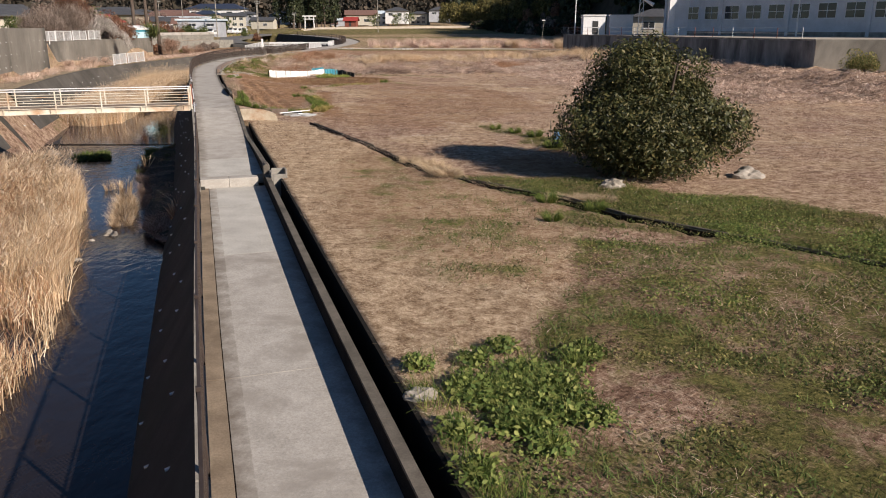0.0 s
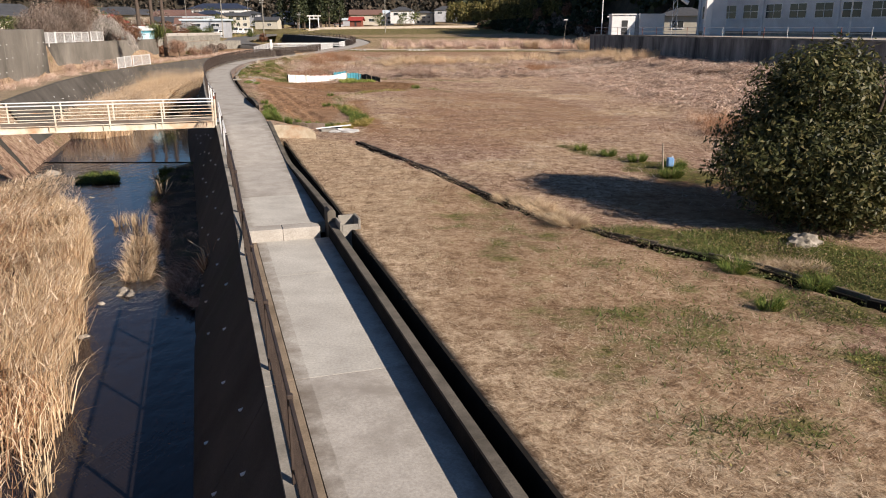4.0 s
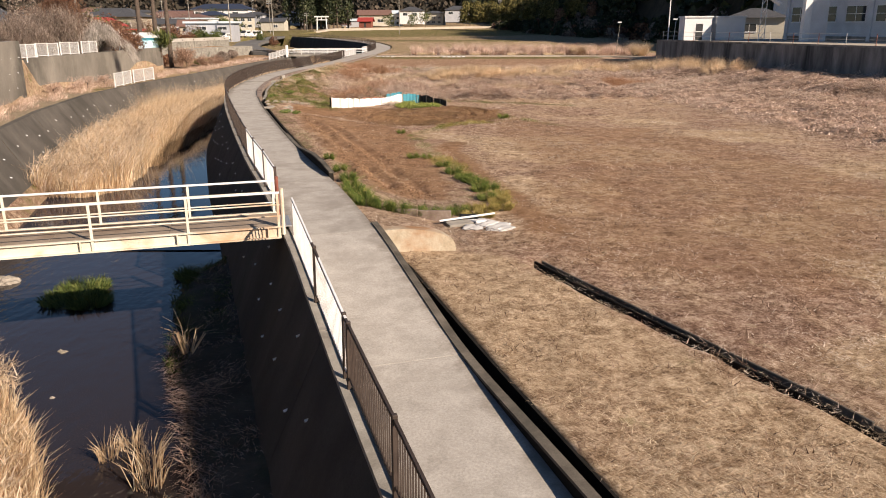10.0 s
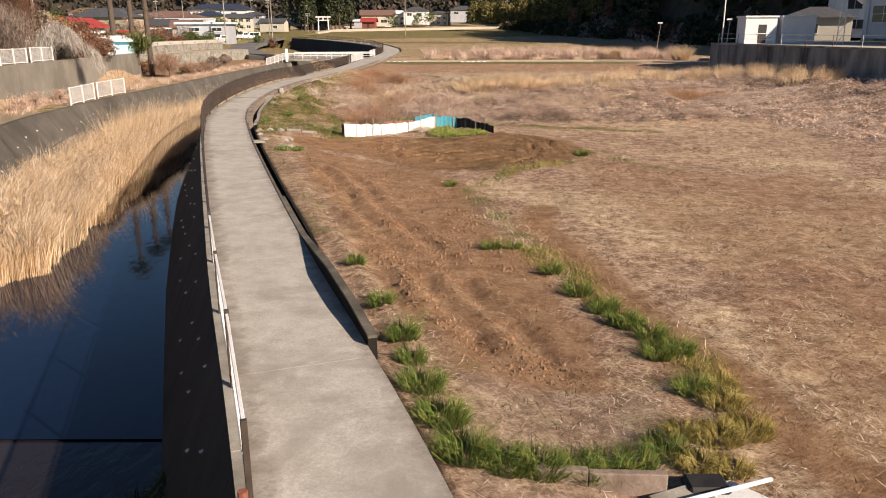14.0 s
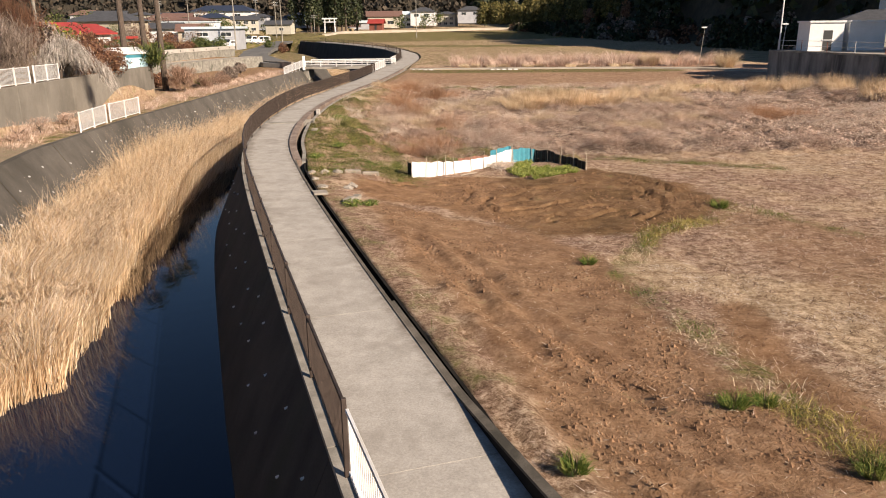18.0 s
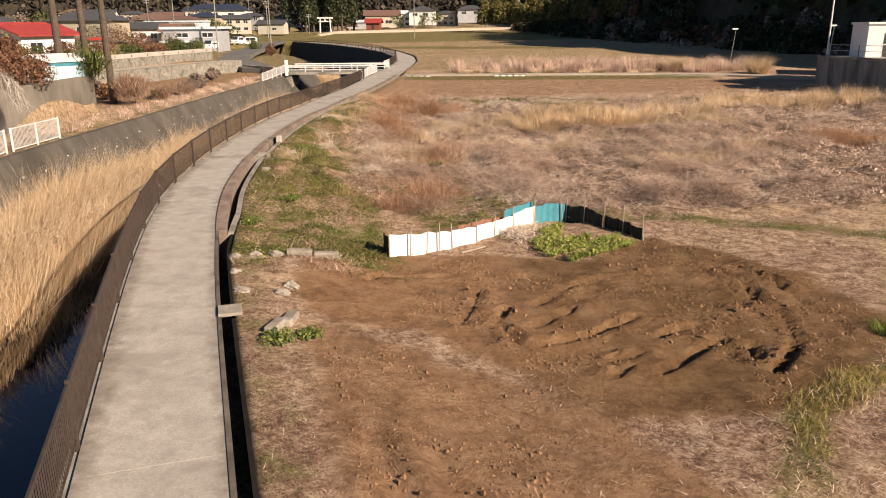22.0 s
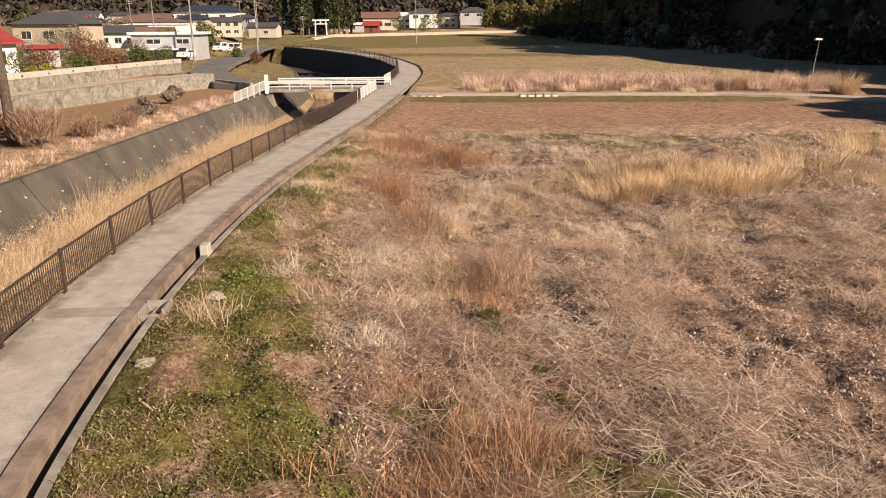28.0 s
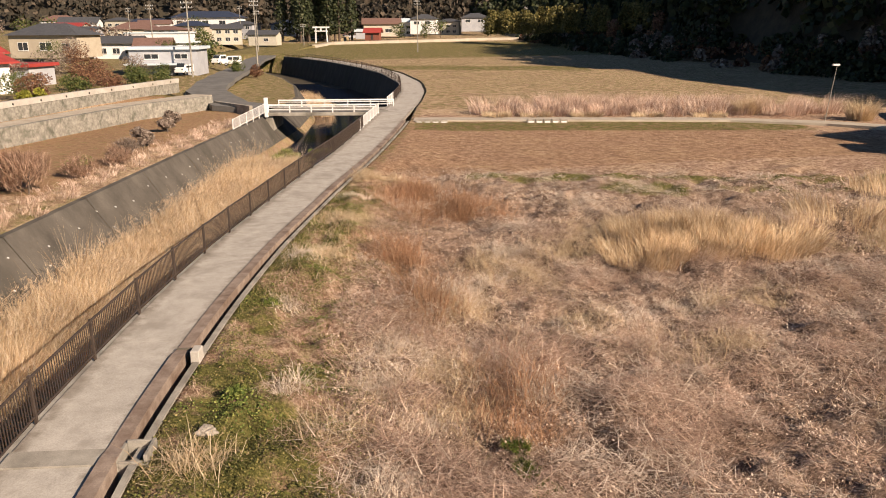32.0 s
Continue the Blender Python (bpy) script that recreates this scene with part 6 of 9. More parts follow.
house("house", -135.0, 355.0, 5.0, 5, 16, 10, 4.5, "hip", M["wall_cream"], M["roof_brown"], "cream house with a brown hipped roof", [(4, 1.4, 3, 1.6), (10, 1.4, 3, 1.6)], 0.9, 2.6)
house("house", -175.0, 400.0, 6.0, 8, 15, 10, 6.0, "gable", M["wall_white"], M["roof_dark"], "white two-storey house with a dark gable roof", [(4, 3.6, 2.4, 1.5), (10, 3.6, 2.4, 1.5)], 0.8, 2.6)
house("house", -205.0, 445.0, 8.0, 12, 16, 10, 5.5, "hip", M["wall_grey"], M["roof_brown"], "grey house with a brown tiled roof", [(4, 3.2, 2.4, 1.5), (10, 3.2, 2.4, 1.5)], 0.8, 2.6)
house("house", -165.0, 300.0, 4.0, 15, 13, 9, 4.5, "hip", M["wall_cream"], M["roof_dark"], "cream house with a dark tiled roof among gardens", [(3, 1.2, 2.4, 1.5), (9, 1.2, 2.4, 1.5)], 0.8, 2.4)
house("house", -92.0, 420.0, 6.5, -6, 12, 8, 4.5, "hip", M["wall_grey"], M["roof_navy"], "grey house with a dark blue roof behind the road", [(3, 1.2, 2.4, 1.5), (8, 1.2, 2.4, 1.5)], 0.8, 2.2)
house("house", -52.0, 425.0, 6.2, 6, 16, 9, 5.0, "gable", M["wall_cream"], M["roof_brown"], "brown-roofed house beyond the shrine", [(4, 1.4, 3, 1.5), (11, 1.4, 3, 1.5)], 0.9, 2.6)
house("house", -32.0, 440.0, 7.0, -6, 12, 9, 6.4, "hip", M["wall_white"], M["roof_dark"], "white two-storey house with a dark roof beyond the fields", [(3, 4, 2.4, 1.4), (8, 4, 2.4, 1.4)], 0.8, 2.2)
house("house", -8.0, 452.0, 8.0, 0, 13, 9, 6.0, "hip", M["wall_grey"], M["roof_dark"], "grey two-storey house at the foot of the hill", [(3, 3.8, 2.4, 1.4), (9, 3.8, 2.4, 1.4)], 0.8, 2.2)
house("shrine_hall", -47.0, 378.0, 5.2, -5, 5.5, 5, 2.6, "gable", M["rust"], M["roof_red"], "small red-brown shrine hall with a red roof", [], 0.8, 1.8, 2.7)
house("shed", -52.5, 396.0, 5.6, 0, 7, 5, 2.6, "gable", M["wall_grey"], M["roof_pale"], "open grey shed beside the shrine", [], 0.6, 1.0)
house("house", 44.0, 149.0, 4.2, -20, 11, 9, 5.6, "hip", M["wall_white"], M["roof_dark"], "white two-storey house with a dark roof behind the yard", [(2.5, 3.6, 2.0, 1.3), (7.5, 3.4, 2.6, 1.5), (3, 0.9, 2, 1.3)], 0.7, 1.8)
house("house", 33.5, 140.5, 3.0, -20, 8, 6, 3.6, "hip", M["wall_cream"], M["roof_dark"], "low house with a dark hipped roof behind the sheds", [(3, 1.6, 2.0, 1.2)], 0.7, 1.4)
house("shed", 72.0, 205.0, 6.5, -15, 9, 6, 2.8, "gable", M["wall_grey"], M["roof_blue"], "shed with a bright blue roof below the wood", [], 0.6, 1.2)
house("shed", 60.0, 190.0, 5.5, -15, 9, 6, 2.8, "gable", M["wall_grey"], M["roof_blue"], "shed with a bright blue roof below the wood", [], 0.6, 1.2)
gs = house("garden_shed", -43.2, 108.5, 3.0, 62, 3.4, 2.6, 1.6, "gable", M["sky_blue"], M["white"], "light blue sheet-metal garden shed on the terrace", [], 0.15, 0.45)
part("gable_panel", one_box(0.1, -0.03, 1.2, 3.3, -0.003, 1.55), M["sheet_teal"], gs)
house("carport", -78.0, 176.0, 2.6, -10, 8, 5, 2.3, "flat", M["wall_grey"], M["roof_red"], "low carport with a red sheet roof", [], 0.5)

# the village behind: low houses close together
VILLAGE = [(-96, 252, 10, 7, 3.4, "gable", "wall_white", "roof_dark"), (-84, 246, 7, 5, 2.8, "gable", "wall_tan", "roof_brown"), (-122, 268, 12, 8, 5.2, "hip", "wall_cream", "roof_navy"), (-92, 282, 9, 7, 3.0, "flat", "wall_white", "roof_pale"),
           (-128, 300, 11, 8, 5.4, "gable", "wall_grey", "roof_dark"), (-112, 326, 12, 8, 5.0, "hip", "wall_white", "roof_brown"), (-98, 352, 10, 8, 5.2, "gable", "wall_cream", "roof_dark"), (-150, 326, 13, 9, 5.6, "hip", "wall_white", "roof_dark"),
           (-118, 372, 12, 8, 5.4, "hip", "wall_tan", "roof_navy"), (-140, 395, 12, 9, 5.8, "gable", "wall_white", "roof_brown"), (-105, 398, 11, 8, 5.4, "hip", "wall_grey", "roof_dark"), (-165, 372, 12, 8, 5.6, "gable", "wall_cream", "roof_red"),
           (-188, 342, 13, 9, 5.4, "hip", "wall_white", "roof_dark"), (-180, 300, 12, 8, 5.0, "gable", "wall_tan", "roof_dark"), (-76, 404, 10, 7, 5.0, "hip", "wall_white", "roof_dark"), (-42, 446, 11, 8, 6.4, "gable", "wall_white", "roof_pale"),
           (-20, 462, 11, 8, 6.2, "hip", "wall_cream", "roof_dark"), (-64, 452, 12, 8, 6.0, "hip", "wall_grey", "roof_brown"), (-160, 440, 13, 9, 6.2, "gable", "wall_white", "roof_navy"), (-190, 480, 13, 9, 6.2, "hip", "wall_cream", "roof_dark")]
for k, (x, y, w, d, h, rf, wm, rm) in enumerate(VILLAGE):
    nm_w, nm_r = {"wall_white": "white", "wall_tan": "tan", "wall_cream": "cream", "wall_grey": "grey"}[wm], {"roof_dark": "dark tiled", "roof_brown": "brown tiled", "roof_navy": "navy tiled", "roof_pale": "pale metal", "roof_red": "red"}[rm]
    house("house", x, y, lz(x, y) if x < -45 else hz(x, y), 14 * math.sin(k * 2.3), w, d, h, rf, M[wm], M[rm], nm_w + (" two-storey house with a " if h > 4.5 else " low house with a ") + nm_r + " roof in the village",
          [(w * q, zz, w * 0.16, 1.2) for q in (0.22, 0.52, 0.8) for zz in ((1.0, 3.5) if h > 4.5 else (1.1,))], 0.7, 1.6 + 0.3 * math.sin(k))

# torii
tor = thing("torii_gate", Matrix.Translation((-63.0, 373.0, 4.4)), "pale stone torii gate in front of the shrine grove", "torii")
for s in (-1, 1):
    part("pillar", rod(bmesh.new(), (s * 2.2, 0, -0.3), (s * 1.95, 0, 5.2), 0.3, 0.24, 12), M["white"], tor)
part("lower_beam", one_box(-2.6, -0.16, 3.9, 2.6, 0.16, 4.3, 0.03), M["white"], tor)
part("upper_beam", one_box(-3.2, -0.24, 5.15, 3.2, 0.24, 5.75, 0.06), M["white"], tor)
part("tablet", one_box(-0.25, -0.1, 4.3, 0.25, 0.1, 5.15), M["white"], tor)


def van(m, label, tall=1.75, long=3.4):
    c = thing("van", m, label, "car", "parked cars")
    bm = bmesh.new()
    prism(bm, [(0, 0.35), (0, 1.0), (0.55, 1.1), (1.0, tall - 0.05), (1.3, tall), (long - 0.15, tall), (long, tall - 0.3), (long, 0.35)], -0.74, 0.74)
    bmesh.ops.bevel(bm, geom=bm.edges[:], offset=0.05, segments=2, affect="EDGES")
    part("body", bm, M["carwhite"], c)
    for s in (-1, 1):
        for x0, x1 in ((1.1, 1.9), (2.0, long - 0.3)):
            part("side_window", one_box(x0, s * 0.745, 1.05, x1, s * 0.752, tall - 0.18), M["glass"], c)
        for x in (0.7, long - 0.65):
            w_ = part("wheel", rod(bmesh.new(), (x, s * 0.62, 0.29), (x, s * 0.78, 0.29), 0.29, sides=18), M["rubber"], c)
            part("rim", rod(bmesh.new(), (x, s * 0.781, 0.29), (x, s * 0.79, 0.29), 0.17, sides=14), M["steel"], w_)
        part("headlight", one_box(-0.012, s * 0.62 - 0.12, 0.75, 0.03, s * 0.62 + 0.12, 0.92), M["glass"], c)
    part("windscreen", box(bmesh.new(), -0.02, -0.62, -0.34, 0.02, 0.62, 0.34, 0, Matrix.Translation((0.77, 0, 1.43)) @ pose(0, 0, 0, 0, 33, 0)), M["glass"], c)
    return c


van(Matrix.Translation((-57.8, 219.0, 2.98)) @ pose(0, 0, 0, 0, 0, 8), "white boxy van parked beside the road")
van(Matrix.Translation((-60.4, 223.0, 2.98)) @ pose(0, 0, 0, 0, 0, 78), "white van parked nose on beside the road")
van(Matrix.Translation((-57.6, 194.0, 2.74)) @ pose(0, 0, 0, 0, 0, 80), "white car parked beside the grey house", 1.5, 3.6)
for x, y, z, h in ((-55.8, 195.0, 2.7, 11), (-53.5, 228.0, 2.9, 12), (-86.0, 262.0, 3.2, 12), (-118.0, 330.0, 4.2, 12), (-70.0, 300.0, 3.6, 11), (-47.0, 104.0, 3.2, 9), (-95, 380, 6, 12), (20, 430, 6.5, 12), (-66, 352, 4.2, 7)):
    pole("utility_pole", x, y, z, h, "slim grey utility pole with crossarms in the village", "utility pole", M["concrete"], 0.15, arm=True)

# ---- plant builders ----
def blades(name, P_, h, w, az, lean, mat, seed=1, curl=0.35, plain=False):
    """Tapering bent blades: feet P_, heights, widths, headings and leans (0 upright, 1 flat), one mesh."""
    rs = np.random.RandomState(seed)
    N = len(P_)
    h, w, lean = np.broadcast_to(h, N), np.broadcast_to(w, N), np.clip(np.broadcast_to(lean, N), 0, 1.3)
    d = np.stack([np.cos(az), np.sin(az), np.zeros(N)], 1)
    side_az = rs.rand(N) * 6.283
    sd = np.stack([np.cos(side_az), np.sin(side_az), np.zeros(N)], 1) * (w / 2)[:, None]
    ang1, ang2 = lean * 1.45, np.clip(lean * 1.45 + curl * (0.5 + rs.rand(N)), 0, 1.75)
    up = np.array([0, 0, 1.0])
    mid = P_ + (d * np.sin(ang1)[:, None] + up * np.cos(ang1)[:, None]) * (h * 0.55)[:, None]
    tip = mid + (d * np.sin(ang2)[:, None] + up * np.cos(ang2)[:, None]) * (h * 0.45)[:, None]
    if plain:
        return mesh_np(name, np.stack([P_ - sd, P_ + sd, tip], 1).reshape(-1, 3), np.arange(N * 3).reshape(-1, 3), mat)
    v = np.stack([P_ - sd, P_ + sd, mid - sd * 0.75, mid + sd * 0.75, tip], 1).reshape(-1, 3)
    b = (np.arange(N) * 5)[:, None, None]
    f = (b + np.array([[0, 1, 2], [1, 3, 2], [2, 3, 4]])[None]).reshape(-1, 3)
    return mesh_np(name, v, f, mat)


def leaves(name, P_, out, size, mat, seed=1, aspect=0.55, droop=0.0):
    """Small pointed leaves at P_, facing roughly along out."""
    rs = np.random.RandomState(seed)
    N = len(P_)
    size = np.broadcast_to(size, N)
    nn = out + rs.normal(0, 0.75, (N, 3))
    nn /= np.linalg.norm(nn, axis=1)[:, None] + 1e-9
    a = np.cross(nn, rs.normal(0, 1, (N, 3)) + np.array([0, 0, 1e-3]))
    a[:, 2] -= droop
    a /= np.linalg.norm(a, axis=1)[:, None] + 1e-9
    b = np.cross(nn, a)
    s = size[:, None]
    v = np.stack([P_ - a * s * 0.5, P_ + b * s * aspect * 0.5 - a * s * 0.05, P_ + a * s * 0.5, P_ - b * s * aspect * 0.5 - a * s * 0.05], 1).reshape(-1, 3)
    f = (np.arange(N) * 4)[:, None] + np.arange(4)[None]
    return mesh_np(name, v, f, mat)


def crown_points(c, r, n_, seed, lobes=9, fill=0.35):
    """Points through an uneven crown: several lobes in an ellipsoid, with gaps between."""
    rs = np.random.RandomState(seed)
    c, r = np.array(c, float), np.array(r, float)
    d = rs.normal(0, 1, (lobes, 3))
    d /= np.linalg.norm(d, axis=1)[:, None]
    lc = c + d * r * (0.5 + 0.15 * rs.rand(lobes, 1))
    lr = r * (0.36 + 0.2 * rs.rand(lobes, 1))
    k = rs.randint(0, lobes, n_)
    q = rs.normal(0, 1, (n_, 3))
    q /= np.linalg.norm(q, axis=1)[:, None]
    rad = 1 - fill * rs.rand(n_, 1) ** 2
    pts = lc[k] + q * lr[k] * rad
    return pts, (pts - c) / r


def trunk_mesh(name, h, r, seed, limbs=5, spread=1.2, mat=None):
    rs = np.random.RandomState(seed)
    bm = bmesh.new()
    rod(bm, (0, 0, -0.2), (rs.uniform(-0.1, 0.1) * h, rs.uniform(-0.1, 0.1) * h, h * 0.6), r, r * 0.7, 8)
    for k in range(limbs):
        a = k * 6.283 / limbs + rs.rand()
        z0 = h * rs.uniform(0.25, 0.55)
        rod(bm, (0, 0, z0), (math.cos(a) * spread, math.sin(a) * spread, z0 + h * rs.uniform(0.3, 0.5)), r * 0.5, r * 0.12, 6)
    return from_bm(name, bm, mat or M["bark"])


def forest(name, trees, per, leaf, mat, label, cat, seed, shape=1.0):
    """Many crowns as one mass of foliage clumps: trees are rows of x, y, z, radius, height."""
    rs = np.random.RandomState(seed)
    P_, O_ = [], []
    for x, y, z, r, h in trees:
        k = int(per)
        t = rs.rand(k) ** 0.8
        a = rs.rand(k) * 6.283
        rad = r * ((1 - t) ** shape * 0.85 + 0.15) * (0.7 + 0.3 * rs.rand(k)) * (0.8 + 0.3 * np.sin(a * 3 + x))
        p = np.stack([x + rad * np.cos(a), y + rad * np.sin(a), z + h * (0.12 + 0.88 * t)], 1)
        P_.append(p)
        O_.append(np.stack([np.cos(a), np.sin(a), np.full(k, 0.5)], 1))
    P_, O_ = np.concatenate(P_), np.concatenate(O_)
    me = leaves(name, P_, O_, leaf * (0.6 + 0.8 * rs.rand(len(P_))), mat, seed, 0.8)
    return tagged(new(name, me), label, cat, kind="stuff")


# ---- wooded hills ----
HILL_Y, HILL_X = [60, 100, 130, 150, 175, 200, 250, 300, 360, 450, 600, 900], [76, 73, 70, 67, 62, 54, 43, 34, 30, 22, -10, -80]


def hill_right(x, y):
    x0 = np.interp(y, HILL_Y, HILL_X)
    d = np.maximum(x - x0, 0) * sm((y - 92) / 16)
    return np.interp(y, FIELD_Y, FIELD_Z) - 5.0 * (1 - sm(d / 5.0)) + np.minimum(d * np.interp(y, [80, 165, 200, 230, 300, 400, 900], [2.8, 2.7, 2.2, 1.9, 0.8, 0.6, 0.6]), np.interp(y, [108, 133, 155, 186, 207, 240, 300], [45, 47, 49, 46, 46, 46, 40])) * sm(d / 6)


hy, hx = np.meshgrid(np.concatenate([np.arange(56, 160, 6.0), np.arange(160, 900, 12.0)]), np.arange(-90, 320, 8.0), indexing="ij")
hzv = hill_right(hx, hy) + 1.2 * lumps(hx * 0.12, hy * 0.12)
i = np.arange(hx.size).reshape(hx.shape)
f = np.stack([i[:-1, :-1], i[:-1, 1:], i[1:, 1:], i[1:, :-1]], -1).reshape(-1, 4)
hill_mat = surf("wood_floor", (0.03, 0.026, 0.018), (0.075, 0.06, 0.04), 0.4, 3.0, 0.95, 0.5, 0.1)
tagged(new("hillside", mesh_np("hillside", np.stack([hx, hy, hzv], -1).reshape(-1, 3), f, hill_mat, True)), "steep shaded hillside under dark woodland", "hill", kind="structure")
ry, rx = np.meshgrid(np.arange(480, 1100, 24.0), np.arange(-900, 260, 20.0), indexing="ij")
rz = np.interp(ry, FIELD_Y, FIELD_Z) - 1 + 95 * sm((ry - 520 + 0.18 * np.abs(rx + 120)) / 330) + 5 * lumps(rx * 0.05, ry * 0.05)
i = np.arange(rx.size).reshape(rx.shape)
f = np.stack([i[:-1, :-1], i[:-1, 1:], i[1:, 1:], i[1:, :-1]], -1).reshape(-1, 4)
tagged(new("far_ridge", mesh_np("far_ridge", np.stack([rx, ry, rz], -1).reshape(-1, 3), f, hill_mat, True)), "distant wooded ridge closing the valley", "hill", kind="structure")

rs = np.random.RandomState(11)
tr = []
for _ in range(2600):
    y = 165 + 560 * rs.rand() ** 1.3
    x = np.interp(y, HILL_Y, HILL_X) + 3 + 95 * rs.rand() ** 1.2
    s = rs.uniform(0.7, 1.2)
    tr.append((x, y, float(hill_right(x, y)) - 0.5, 3.4 * s, 11 * s))
forest("hill_wood", tr, 38, 1.9, M["forest"], "dark evergreen wood on the shaded hillside", "wood", 12)
tr = []
for _ in range(1500):
    y = 520 + 260 * rs.rand()
    x = -480 + 560 * rs.rand()
    z = float(np.interp(y, FIELD_Y, FIELD_Z) - 1 + 95 * sm((y - 520 + 0.18 * abs(x + 120)) / 330))
    s = rs.uniform(0.7, 1.3)
    tr.append((x, y, z, 6.0 * s, 12 * s))
forest("ridge_wood", tr, 42, 2.9, M["farwood"], "mixed winter wood on the distant ridge", "wood", 13, 0.6)
# scrub on the bank at the foot of the hill
for mt, cnt, hh, lab, sd in (("forest", 330, (1.2, 5.0), "dark evergreen scrub along the foot of the hill", 14), ("redbrown", 130, (0.8, 3.2), "brown winter scrub along the foot of the hill", 16), ("twig", 60, (1.5, 5.5), "bare pale scrub along the foot of the hill", 17)):
    tr = []
    while len(tr) < cnt:
        y = 172 + 230 * rs.rand()
        x = np.interp(y, HILL_Y, HILL_X) + rs.uniform(-13, 4)
        if lumps(x * 0.35 + sd, y * 0.35) + 0.1 < rs.rand() * 0.5 - 0.1:
            continue
        tr.append((x, y, float(np.interp(y, FIELD_Y, FIELD_Z)) + 0.25 * max(0.0, x - np.interp(y, HILL_Y, HILL_X) + 9) - 0.4, rs.uniform(1.2, 3.0), rs.uniform(*hh)))
    forest("hill_scrub", tr, 100, 0.75, M[mt], lab, "scrub", sd, 0.4)
tr = []
for _ in range(120):
    u = rs.rand()
    x, y = 0 + 42 * u + rs.normal(0, 1.5), 366 - 70 * u + rs.normal(0, 4)
    tr.append((x, y, float(np.interp(y, FIELD_Y, FIELD_Z)) + 2.0 + 3.0 * u, rs.uniform(1.3, 2.6), rs.uniform(6, 9.5)))
forest("bamboo_row", tr, 150, 0.7, M["bamboo"], "thicket of olive-green bamboo below the lane", "bamboo", 15, 0.4)
# shrine grove: tall cedars
for k in range(16):
    x, y = -82 + 28 * rs.rand(), 384 + 22 * rs.rand()
    h = rs.uniform(20, 30)
    t = thing("cedar_tree", Matrix.Translation((x, y, 4.6)), "tall dark cedar in the shrine grove", "tree", "shrine cedars")
    part("trunk", rod(bmesh.new(), (0, 0, -0.5), (0, 0, h * 0.8), 0.5, 0.12, 10), M["bark"], t)
    n_ = 1100
    tt = rs.rand(n_) ** 0.8
    a = rs.rand(n_) * 6.283
    rad = (3.6 * (1 - tt) ** 0.8 + 0.3) * (0.5 + 0.5 * rs.rand(n_))
    P_ = np.stack([rad * np.cos(a), rad * np.sin(a), h * (0.1 + 0.9 * tt)], 1)
    part("crown", leaves("crown", P_, np.stack([np.cos(a), np.sin(a), 0.3 + 0 * a], 1), rs.uniform(0.7, 1.5, n_), M["forest"], 100 + k, 0.7), None, t)


def shrub(name, x, y, z, r, h, n_, leaf, mat, label, cat, seed, group="", trunk=0.0, lobes=9):
    t = thing(name, Matrix.Translation((x, y, z)), label, cat, group)
    if trunk:
        part("trunk", trunk_mesh("trunk", h * 0.8, trunk, seed, 5, r * 0.5), None, t)
    else:
        part("trunk", trunk_mesh("trunk", h * 0.6, 0.05 + 0.02 * r, seed, 4, r * 0.4), None, t)
    P_, O_ = crown_points((0, 0, h * 0.55), (r, r, h * 0.48), n_, seed, lobes)
    P_[:, 2] = np.maximum(P_[:, 2], 0.05)
    rr = np.random.RandomState(seed)
    part("crown", leaves("crown", P_, O_, leaf * (0.6 + 0.8 * rr.rand(n_)), mat, seed, 0.6), None, t)
    return t


for k, (x, y, r, h) in enumerate(((40, 288, 3.2, 10.5), (33, 306, 2.6, 9.0), (48, 262, 3.0, 11.0))):
    shrub("autumn_tree", x, y, float(np.interp(y, FIELD_Y, FIELD_Z)), r, h, 1500, 0.55, M["autumn"], "rusty brown leafed tree above the bamboo", "tree", 460 + k, "hill trees", 0.25)
